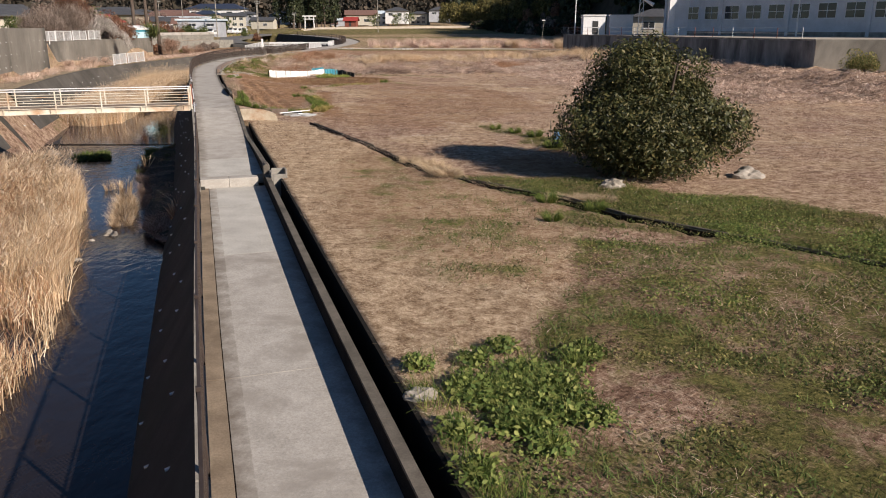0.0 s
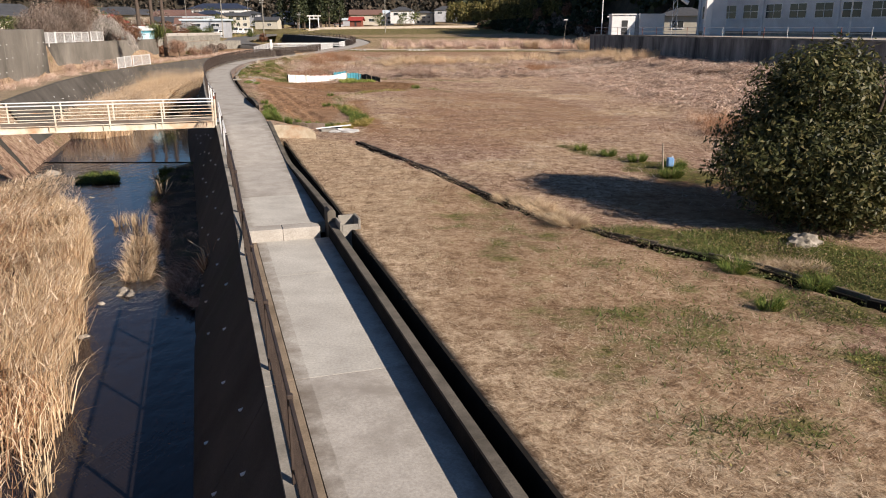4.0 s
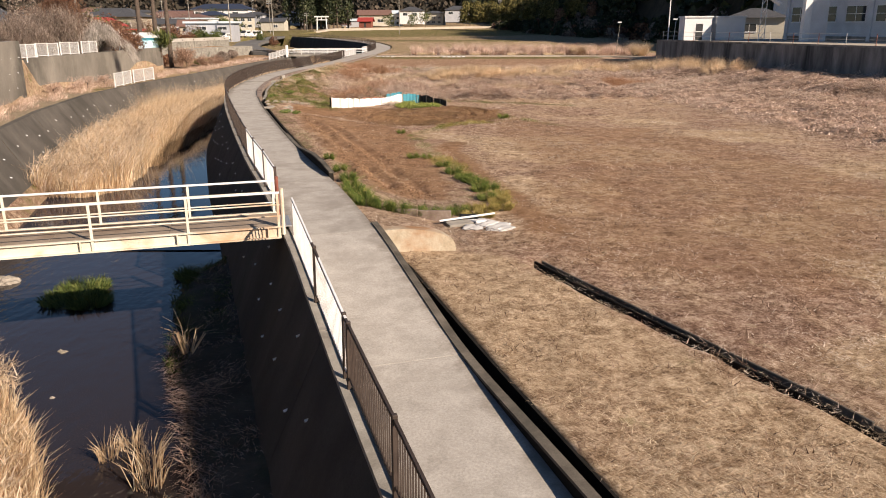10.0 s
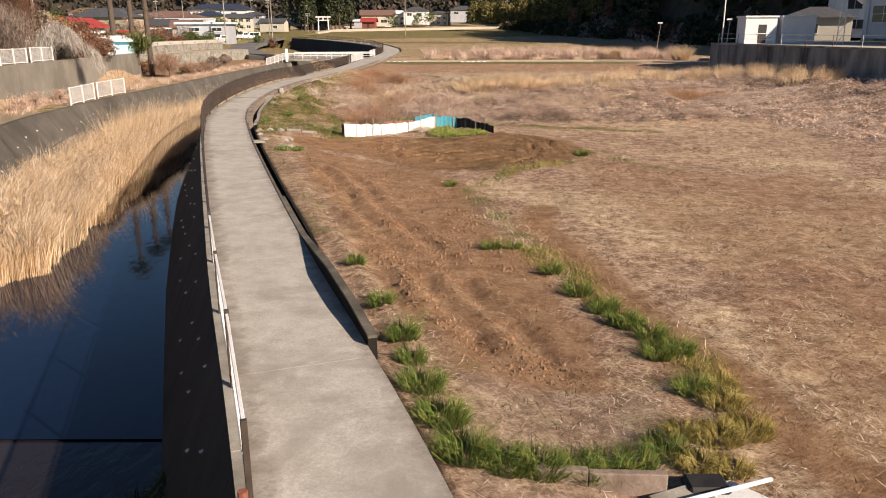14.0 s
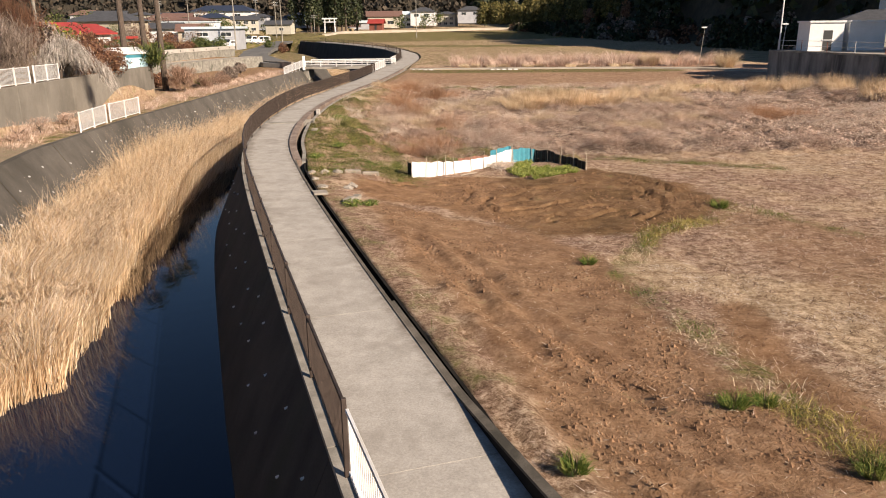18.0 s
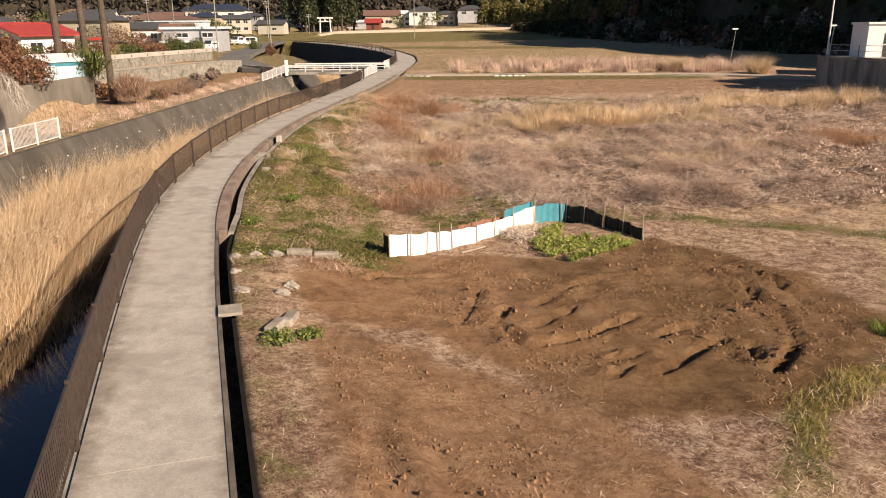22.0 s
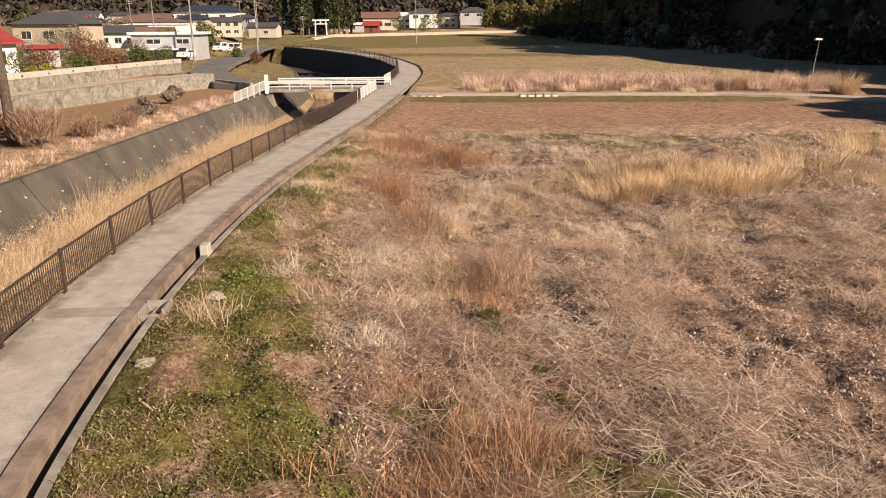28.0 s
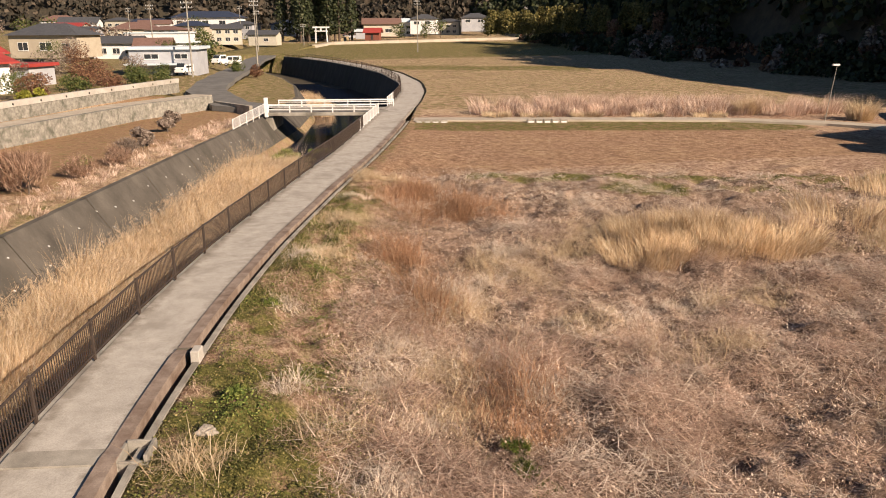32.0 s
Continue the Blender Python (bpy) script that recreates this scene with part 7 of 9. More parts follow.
# gardens of the village: clipped trees, shrubs and hedges
kinds = [("garden", "dark green garden shrub behind the wall"), ("redbrown", "red-brown leafed winter shrub in a garden"), ("garden", "clipped green garden tree behind the wall"), ("yellowgreen", "yellow-green garden shrub behind the wall"), ("twig", "bare brown winter shrub in a garden")]
spots = [(-57, 140, 1.6, 2.4, 0), (-60, 146, 2.0, 3.0, 1), (-56.5, 149, 1.4, 2.0, 3), (-58.5, 154, 2.2, 3.0, 1), (-57, 159, 1.8, 2.6, 2), (-55, 163, 1.6, 2.4, 1), (-54, 168, 1.5, 2.8, 0), (-52.5, 173, 1.8, 3.2, 2),
         (-57, 176, 1.8, 3.0, 2), (-60, 168, 2.4, 3.6, 1), (-63, 158, 2.6, 3.0, 0), (-66, 150, 3.0, 3.0, 0), (-62, 176, 2.2, 3.6, 1), (-70, 170, 2.4, 4, 4), (-59, 134, 2.4, 2.6, 2), (-63, 140, 2.6, 3.0, 1), (-61, 186, 2, 4, 4),
         (-72, 184, 2.6, 5, 4), (-52, 208, 1.8, 3.4, 2), (-50.5, 214, 1.5, 2.4, 1), (-48, 120, 1.6, 2.8, 4), (-45.5, 119, 1.3, 2.2, 4), (-46, 114.5, 2.4, 3.8, 0), (-44.5, 120.5, 1.4, 2.0, 1), (-43.0, 102.5, 2.3, 3.6, 1), (-45, 99, 2.4, 4.0, 4),
         (-43.6, 104.8, 1.8, 3.2, 1), (-47, 108, 2.6, 4, 0), (-50, 100, 2.6, 4.5, 4), (-44.5, 92, 2.2, 3.4, 4), (-47, 95, 2.8, 5.0, 4), (-46, 86, 2.0, 3.0, 0), (-49, 82, 2.6, 4.2, 0), (-52, 88, 2.8, 5, 4), (-50, 112, 2.8, 4.0, 3), (-54, 108, 3, 4.5, 1),
         (-40.6, 134, 0.9, 1.5, 4), (-41.5, 142, 0.8, 1.2, 4), (-43, 148, 0.9, 1.3, 4), (-75, 200, 3, 5, 1), (-83, 215, 3, 6, 4), (-92, 225, 3.4, 5, 0), (-70, 225, 3, 5, 2), (-66, 238, 3, 6, 0), (-98, 270, 4, 7, 4), (-80, 275, 3.5, 6, 0), (-110, 285, 4, 6, 1),
         (-125, 320, 5, 8, 4), (-95, 330, 4, 7, 0), (-150, 340, 6, 9, 0), (-180, 360, 6, 9, 4), (-88, 372, 4, 8, 0), (-118, 400, 6, 9, 0), (-35, 405, 4, 7, 2), (-25, 412, 4, 8, 0), (-18, 425, 4, 8, 2), (-45, 398, 3, 6, 0), (5, 440, 5, 9, 0), (-130, 420, 5, 9, 4), (-200, 420, 7, 10, 0)]
for k, (x, y, r, h, kd) in enumerate(spots):
    mt, lab = kinds[kd]
    far = y > 230
    shrub("garden_shrub" if h < 4.5 else "garden_tree", x, y, lz(x, y) if x < -38 else hz(x, y), r, h, 500 if far else 1700, 0.6 if far else 0.2, M[mt], lab, "shrub" if h < 4.5 else "tree", 300 + k, "village gardens", 0.0)
def twig_shrub(name, x, y, z, r, h, n_, w, mat, label, seed, group="", lean=(0.05, 0.75)):
    """A leafless shrub: shoots fanning up from the foot, forking into twigs."""
    rr = np.random.RandomState(seed)
    t = thing(name, Matrix.Translation((x, y, z)), label, "shrub", group)
    part("trunk", trunk_mesh("trunk", h * 0.6, 0.05, seed, 6, r * 0.5), None, t)
    P_, O_ = crown_points((0, 0, h * 0.42), (r, r, h * 0.42), n_, seed, 14, 0.95)
    P_[:, 2] = np.maximum(P_[:, 2], 0.02)
    part("crown", blades("crown", P_, rr.uniform(0.25, 0.7, n_) * h * 0.35, w, np.arctan2(P_[:, 1], P_[:, 0]) + rr.normal(0, 0.9, n_), rr.uniform(*lean, n_), mat, seed, 0.4), None, t)
    return t


# shrubs on the bench beside the stone walls and along the terrace edge
twig_shrub("bench_shrub", -40.3, 116.5, 0.75, 1.6, 2.9, 4000, 0.025, M["twig_pink"], "rounded pinkish-brown leafless shrub on the river bench", 411)
twig_shrub("bench_shrub", -39.6, 121.5, 0.7, 1.1, 1.7, 2200, 0.025, M["twig_pink"], "small brown leafless shrub on the river bench", 412)
twig_shrub("bench_shrub", -39.4, 126.0, 0.7, 1.1, 1.6, 2200, 0.025, M["twig_pink"], "small brown leafless shrub on the river bench", 413)
twig_shrub("bench_shrub", -40.2, 130.0, 0.7, 1.2, 1.5, 2000, 0.025, M["twig"], "low grey-brown shrub on the river bench", 415)
shrub("bench_shrub", -40.8, 124.0, 0.7, 0.9, 0.9, 1200, 0.16, M["grass_bright"], "low bright green shrub on the river bench", "shrub", 414)
for k, (x, y, r, h) in enumerate(((-42.3, 101.2, 1.9, 3.4), (-42.0, 103.6, 1.9, 3.2), (-42.6, 105.6, 1.7, 3.0))):
    q = shrub("terrace_shrub", x, y, 2.5, r, h, 2200, 0.15, M["redbrown"], "dark red-brown shrub overhanging the terrace wall", "shrub", 420 + k, "terrace shrubs")
for k, (x, y, r, h) in enumerate(((-38.9, 84.5, 0.9, 1.3), (-39.3, 87.5, 1.0, 1.2), (-39.2, 81.5, 0.9, 1.0), (-39.8, 92.0, 0.9, 1.0), (-39.9, 99.5, 0.8, 0.9))):
    twig_shrub("bench_weed", x, y, 0.7, r, h, 1200, 0.02, M["weed_pink"], "straggling pale dead weeds on the river bench", 430 + k, "bench weeds", (0.2, 1.0))

for k, (x, y, r, h) in enumerate(((36.5, 68.5, 1.6, 2.2), (39.5, 67.2, 1.8, 2.6), (43, 66.0, 2.0, 2.4), (47, 65.5, 2.0, 3.0), (35.5, 65.5, 1.3, 1.4), (51, 64, 2.2, 3.0))):
    shrub("bank_shrub", x, y, hz(x, y), r, h, 2200, 0.14, M["garden"] if k % 2 else M["leaf_olive"], "green shrub on the bank below the school yard", "shrub", 440 + k, "school bank shrubs")

# palms
for k, (x, y, h) in enumerate(((-44.2, 113.0, 12.0), (-43.2, 115.2, 11.4), (-42.4, 117.2, 10.8))):
    z = lz(x, y)
    p = thing("palm_tree", Matrix.Translation((x, y, z)), "tall dark-trunked fan palm in a garden", "palm", "garden palms")
    part("trunk", rod(bmesh.new(), (0.1, 0, -0.3), (0.0, 0.1, h), 0.3, 0.2, 10), M["bark"], p)
    r2 = np.random.RandomState(50 + k)
    n_ = 420
    fr = r2.randint(0, 34, n_)
    az = fr * 2.4 + r2.normal(0, 0.16, n_)
    el = np.interp(fr, [0, 33], [1.3, -0.9]) + r2.normal(0, 0.1, n_)
    P_ = np.stack([0.3 * np.cos(az), 0.3 * np.sin(az), h + 0 * az], 1)
    part("crown", blades("crown", P_, r2.uniform(1.0, 1.5, n_), 0.07, az, np.clip((1.57 - el) / 1.45, 0, 1.3), M["garden"], 60 + k, 0.5), None, p)
# fan of green fronds beside the blue shed
r2 = np.random.RandomState(5)
c = thing("cycad", Matrix.Translation((-41.7, 112.0, 2.6)), "broad green cycad with arching fronds on the terrace", "cycad")
part("trunk", rod(bmesh.new(), (0, 0, -0.3), (0, 0, 1.3), 0.25, 0.2, 10), M["bark"], c)
q = 700
part("fronds", blades("fronds", r2.normal(0, 0.55, (q, 3)) * [1, 1, 0.6] + [0, 0, 1.3], r2.uniform(0.9, 1.9, q), 0.1, r2.rand(q) * 6.28, r2.uniform(0.15, 1.0, q), M["garden"], 7, 0.9), None, c)
# pale weeping tree over the wall
w_ = thing("weeping_tree", Matrix.Translation((-42.3, 96.6, 2.3)), "pale leafless weeping tree overhanging the wall", "tree")
part("trunk", trunk_mesh("trunk", 3.0, 0.16, 8, 7, 1.3), None, w_)
n_ = 12000
lobe = r2.randint(0, 26, n_)
lx, ly = r2.normal(0, 1.0, 26), r2.normal(0, 1.0, 26)
px_, py_ = lx[lobe] + r2.normal(0, 0.32, n_), ly[lobe] + r2.normal(0, 0.32, n_)
rad = np.hypot(px_, py_)
P_ = np.stack([px_ * 0.95 + 0.7, py_, 3.3 - 0.42 * rad ** 1.5 + r2.normal(0, 0.3, n_)], 1)
part("crown", blades("crown", P_, -r2.uniform(0.3, 1.3, n_) * (0.5 + 0.6 * np.clip(rad / 2, 0, 1.2)), 0.018, np.arctan2(py_, px_) + 3.14 + r2.normal(0, 0.9, n_), r2.uniform(0.02, 0.55, n_), M["twig_pale"], 9, 0.4), None, w_)
for k, (x, y, z, rx_, ry_, hh, cnt) in enumerate(((-43.2, 90.0, 2.4, 2.2, 4.0, 2.2, 11000), (-43.0, 83.5, 2.4, 2.0, 3.0, 1.7, 8000), (-45.8, 97.0, 3.3, 2.4, 3.0, 2.4, 7000))):
    w_ = thing("bare_tree", Matrix.Translation((x, y, z)), "bare grey-brown tree with dense twigs behind the guard rail", "tree", "terrace trees")
    part("trunk", trunk_mesh("trunk", 4.0, 0.14, 18 + k, 8, 1.6), None, w_)
    P_, O_ = crown_points((0.5, 0, 0.6 + hh), (rx_, ry_, hh), cnt, 19 + k, 30, 0.95)
    part("crown", blades("crown", P_, r2.uniform(0.4, 1.1, cnt), 0.02, r2.rand(cnt) * 6.28, r2.uniform(0.1, 1.0, cnt), M["twig"] if k < 2 else M["redbrown"], 10 + k, 0.3), None, w_)

# ---- the large evergreen bush in the field ----
bush = thing("evergreen_bush", Matrix.Translation((6.95, 25.6, -0.1)), "large spreading dark evergreen bush standing in the field", "bush")
for k in range(5):
    a = k * 1.26
    part("trunk", rod(bmesh.new(), (0.25 * math.cos(a), 0.25 * math.sin(a), -0.2), (1.3 * math.cos(a), 1.2 * math.sin(a), 2.6 + 0.3 * k), 0.12, 0.03, 8), M["bark"], bush)
P1, O1 = crown_points((0.0, 0, 1.7), (3.3, 3.0, 1.75), 9000, 31, 40, 0.55)
P2, O2 = crown_points((-0.1, 0.2, 2.9), (2.3, 2.1, 1.75), 5500, 32, 26, 0.55)
P_, O_ = np.repeat(np.concatenate([P1, P2]), 6, 0), np.repeat(np.concatenate([O1, O2]), 6, 0)
P_ = P_ + r2.normal(0, 0.085, P_.shape)
keep = P_[:, 2] > 0.12
part("crown", leaves("crown", P_[keep], O_[keep] + [0, 0, 0.3], 0.15 * (0.6 + 0.7 * r2.rand(keep.sum())), M["bush_leaf"], 33, 0.4), None, bush)

# ---- grasses, reeds and weeds ----
def scatter(n_, x0, x1, y0, y1, dens, seed):
    """Random feet on the field, kept by a density between 0 and 1."""
    rs = np.random.RandomState(seed)
    x, y = rs.uniform(x0, x1, n_), rs.uniform(y0, y1, n_)
    ok = (x > edge_x(y) + 0.06) & (rs.rand(n_) < dens(x, y))
    x, y = x[ok], y[ok]
    return np.stack([x, y, height(x, y) - 0.01], 1), rs


def stuff(name, me, label, cat):
    return tagged(new(name, me), label, cat, kind="stuff")


def patchy(x, y, k, lo=-0.1, hi=0.35):
    return sm((lumps(x * k, y * k + 3.7) - lo) / (hi - lo))


def raster(fn, step=0.16):
    """The masks of the field, kept on a grid for quick reading."""
    gx_, gy_ = np.meshgrid(np.arange(-27, 46, step), np.arange(0, 130, step), indexing="ij")
    vals = np.stack(fn(gx_, gy_)).astype(np.float32)

    def read(x, y):
        i = np.clip(((x + 27) / step).astype(int), 0, gx_.shape[0] - 1)
        j = np.clip((y / step).astype(int), 0, gx_.shape[1] - 1)
        return vals[:, i, j]
    return read


zone_map = raster(zones)
plot_map = raster(lambda x, y: [poly_mask(x, y, MOWN, 0.8), poly_mask(x, y, PLOT_A), poly_mask(x, y, PLOT_B), weed_d(x, y)])


# straw lying on the mown and grazed land
P_, rs = scatter(330000, -12, 6, 8, 42, lambda x, y: plot_map(x, y)[0] * (1 - 0.8 * zone_map(x, y)[2]) * (0.15 + 0.85 * patchy(x, y, 3.4, -0.15, 0.2)), 1)
N = len(P_)
stuff("mown_straw", blades("mown_straw", P_, rs.uniform(0.07, 0.26, N), rs.uniform(0.006, 0.014, N), rs.rand(N) * 6.28, rs.uniform(0.8, 1.03, N), M["straw"], 2, 0.1, True), "short mown straw lying on the field", "straw")
P_, rs = scatter(170000, -20, 32, 20, 82, lambda x, y: (0.12 + 0.88 * patchy(x, y, 2.6, -0.1, 0.25)) * (1 - 0.9 * plot_map(x, y)[1]) * (1 - 0.8 * plot_map(x, y)[2]) * wall_line(x, y) * (1 - plot_map(x, y)[0]), 3)
N = len(P_)
stuff("dry_stubble", blades("dry_stubble", P_, rs.uniform(0.08, 0.3, N), rs.uniform(0.008, 0.018, N), rs.rand(N) * 6.28, rs.uniform(0.6, 1.02, N), M["weed_pink"], 4, 0.2, True), "brown dead stubble over the fields", "stubble")
P_, rs = scatter(36000, -20, -3, 46, 80, lambda x, y: np.maximum(plot_map(x, y)[2], 0.2) * patchy(x, y, 2.2, -0.1, 0.3), 5)
N = len(P_)
stuff("plot_trash", blades("plot_trash", P_, rs.uniform(0.06, 0.22, N), rs.uniform(0.008, 0.016, N), rs.rand(N) * 6.28, rs.uniform(0.8, 1.05, N), M["straw"], 6, 0.1, True), "dry stalks scattered on the dug soil", "straw")

# green grass by zone
P_, rs = scatter(340000, -25, 16, 3, 120, lambda x, y: zone_map(x, y)[2] ** 1.3 * (0.06 + 0.94 * patchy(x, y, 2.1, -0.2, 0.25)), 7)
N = len(P_)
stuff("winter_grass", blades("winter_grass", P_, rs.uniform(0.05, 0.2, N) * np.where(P_[:, 1] < 40, 0.85, 1.1), rs.uniform(0.009, 0.02, N), rs.rand(N) * 6.28, rs.uniform(0.15, 0.9, N), M["grass"], 8, 0.5, True), "patchy green winter grass", "grass")
P_, rs = scatter(300000, -0.5, 16, 4, 27, lambda x, y: zone_map(x, y)[2] ** 1.5 * (0.1 + 0.9 * patchy(x + 50, y, 2.4, -0.2, 0.15)), 12)
N = len(P_)
stuff("winter_grass", blades("winter_grass", P_, rs.uniform(0.06, 0.18, N), rs.uniform(0.012, 0.028, N), rs.rand(N) * 6.28, rs.uniform(0.2, 0.95, N), M["grass"], 13, 0.5, True), "dark green winter grass of the near field", "grass")
# tussocks round the dug plot: x, y, radius
def tussocks(name, spots, mat, seed, label, hh=(0.16, 0.5)):
    rs = np.random.RandomState(seed)
    cx = np.concatenate([np.repeat(np.array([q]), int(800 * q[2] ** 1.2 + 60), 0) for q in spots])
    a, r_ = rs.rand(len(cx)) * 6.283, np.sqrt(rs.rand(len(cx))) * cx[:, 2] * 0.4
    x, y = cx[:, 0] + r_ * np.cos(a), cx[:, 1] + r_ * np.sin(a)
    ok = x > edge_x(y) - 0.02
    x, y, a, sz = x[ok], y[ok], a[ok], (0.5 + cx[:, 2])[ok]
    N = len(x)
    stuff(name, blades(name, np.stack([x, y, height(x, y) - 0.03], 1), rs.uniform(hh[0], hh[1], N) * sz, rs.uniform(0.008, 0.018, N), a + rs.normal(0, 0.6, N), rs.uniform(0.05, 0.6, N), mat, seed, 1.0), label, "grass")


GREEN_STRIP = [(-15.7, 90.6, 0.45), (-15.5, 90.0, 0.45), (-15.2, 89.4, 0.45), (-15.1, 88.8, 0.45), (-14.8, 87.9, 0.45), (-14.6, 86.9, 0.45), (-14.3, 86.4, 0.45), (-14.3, 86.2, 0.45), (-13.6, 85.2, 0.45), (-13.2, 84.3, 0.45), (-15.9, 90.8, 0.45), (-15.7, 90.1, 0.45), (-15.4, 89.0, 0.45)]
tussocks("grass_tussocks", [(-12.1, 46.2, 0.7), (-11.8, 45.2, 0.75), (-11.5, 44.3, 0.8), (-11.0, 44.2, 0.7), (-10.55, 44.3, 0.75), (-10.0, 44.4, 0.65), (-9.6, 44.5, 0.75), (-9.2, 44.7, 0.6), (-8.7, 45.1, 0.6), (-7.75, 46.9, 0.6), (-7.55, 48.4, 0.65), (-7.85, 49.1, 0.6), (-8.1, 49.7, 0.6), (-8.35, 50.8, 0.55), (-12.5, 48.2, 0.6), (-13.0, 49.8, 0.5), (-12.3, 47.2, 0.5), (-7.9, 48.3, 0.65), (-8.2, 49.9, 0.65), (-8.5, 50.6, 0.45), (-8.8, 51.6, 0.6), (-9.2, 53.0, 0.5),
                            (-10.5, 55.2, 0.5), (-9.9, 55.3, 0.4), (-11.5, 63.9, 0.4), (-5.4, 70.6, 0.6), (4.6, 31.6, 0.8), (5.2, 33.3, 0.8), (4.2, 34.6, 0.7), (3.4, 36.0, 0.6), (2.6, 37.6, 0.5), (3.0, 21.5, 0.6), (4.2, 20.4, 0.6), (2.9, 19.4, 0.5), (-13.8, 52.5, 0.4)],
         M["grass_bright"], 10, "bright green grass tussocks round the plots")
tussocks("grass_tussocks", GREEN_STRIP, M["grass_bright"], 15, "green grass showing through the dead weeds", (0.12, 0.35))
tussocks("yellow_grass", [(-7.8, 45.5, 0.8), (-7.3, 45.7, 0.8), (-8.3, 44.8, 0.7), (-7.9, 44.7, 0.6), (-7.4, 46.5, 0.7), (-7.2, 47.2, 0.6), (-8.3, 45.6, 0.6)], M["grass_yellow"], 11, "yellowing grass at the corner of the dug plot", (0.12, 0.34))
STRIP = [(-7.2, 46.5), (-7.9, 49.6), (-8.6, 52.3), (-9.6, 56.0), (-10.3, 59.4), (-10.7, 63.0), (-8.9, 67.0), (-6.3, 68.8), (-4.6, 71.0), (-3.2, 68.0)]
for mt, cnt, wid, lo, sd, lab in (("grass_yellow", 150000, 0.6, -0.1, 111, "straggling yellow-green grass along the plot's edge"), ("grass_bright", 70000, 0.45, -0.02, 112, "green tufts in the grass strip along the plot"), ("straw", 30000, 0.8, -0.1, 113, "dry straw along the plot's edge")):
    P_, rs = scatter(cnt, -12.5, -2.5, 46, 72, lambda x, y: (1 - sm((line_dist(x + 0.5 * lumps(x * 2.5, y * 2.5), y, STRIP) - 0.1) / wid)) * patchy(x + sd, y, 2.4, lo, lo + 0.3), sd)
    N = len(P_)
    stuff("strip_grass", blades("strip_grass", P_, rs.uniform(0.08, 0.3, N), rs.uniform(0.008, 0.016, N), rs.rand(N) * 6.28, rs.uniform(0.2, 0.95, N), M[mt], sd, 0.6), lab, "grass")


# broad-leafed weeds and brassicas
def rosette(name, x, y, r, n_, mat, label, cat, group, seed, h=0.28):
    z = hz(x, y)
    t = thing(name, Matrix.Translation((x, y, z)), label, cat, group)
    rs = np.random.RandomState(seed)
    a = rs.rand(n_) * 6.283
    q = r * np.sqrt(rs.rand(n_))
    P_ = np.stack([q * np.cos(a), q * np.sin(a), h * (0.3 + 0.7 * rs.rand(n_)) * (1 - 0.5 * q / r)], 1)
    part("leaves", leaves("leaves", P_, np.stack([0.6 * np.cos(a), 0.6 * np.sin(a), np.ones(n_)], 1), rs.uniform(0.045, 0.11, n_) * (1 + r * 0.2), mat, seed, 0.6), None, t)
    part("stalk", blades("stalk", np.stack([q * np.cos(a) * 0.3, q * np.sin(a) * 0.3, 0 * a], 1), P_[:, 2] * 1.15 + q * 0.5, 0.014, a, 0.5 * q / r, mat, seed + 1, 0.2), None, t)
    return t


rw = np.random.RandomState(19)
k = 0
for x, y, r in [(1.1 + rw.normal(0, 0.55), 9.3 + rw.normal(0, 0.7), rw.uniform(0.25, 0.45)) for _ in range(22)] + [(0.2, 8.3, 0.35), (0.75, 9.2, 0.4), (1.1, 8.5, 0.35), (1.0, 10.0, 0.4), (1.45, 9.6, 0.35), (0.5, 10.4, 0.3), (1.75, 9.2, 0.3), (0.9, 10.8, 0.3), (1.3, 8.0, 0.3), (0.4, 7.4, 0.35), (-18.9, 69.2, 0.4), (-18.3, 69.6, 0.3), (-22.4, 92.0, 0.4), (-21.0, 81.8, 0.4), (-21.6, 78.2, 0.4), (-23.0, 98.5, 0.35)]:
    rosette("leafy_weed", x, y, r, 170, M["leaf_weed"], "clump of broad-leafed green weeds", "weed", "leafy weeds", 500 + 2 * k)
    k += 1
for (ax, ay), (bx, by), count in (((-11.7, 76.0), (-9.4, 78.0), 11), ((-12.3, 76.5), (-9.7, 78.5), 13), ((-12.5, 77.2), (-10.7, 78.5), 9), ((-12.6, 77.8), (-11.6, 78.9), 6), ((-12.2, 78.8), (-11.4, 80.1), 6)):
    for c in range(count):
        t = (c + 0.5) / count
        x, y = ax + (bx - ax) * t + 0.05 * math.sin(c * 5), ay + (by - ay) * t + 0.05 * math.sin(c * 3.3)
        rosette("brassica", x, y, 0.21 + 0.04 * math.sin(c * 2.1 + ay), 80, M["cabbage"], "leafy green brassica plant in a garden row", "vegetable", "brassica rows", 600 + 2 * k, 0.32)
        k += 1
mulch = thing("straw_heap", Matrix.Translation((-12.9, 79.0, hz(-12.9, 79.0))), "pale heap of cut straw beside the garden fence", "straw heap")
r4 = np.random.RandomState(77)
P_ = np.stack([r4.normal(0, 0.3, 900), r4.normal(0, 0.55, 900), r4.rand(900) * 0.14], 1)
part("straw", blades("straw", P_, r4.uniform(0.2, 0.6, 900), r4.uniform(0.015, 0.035, 900), r4.rand(900) * 6.28, r4.uniform(0.75, 1.1, 900), M["stem_pale"], 78, 0.3), None, mulch)

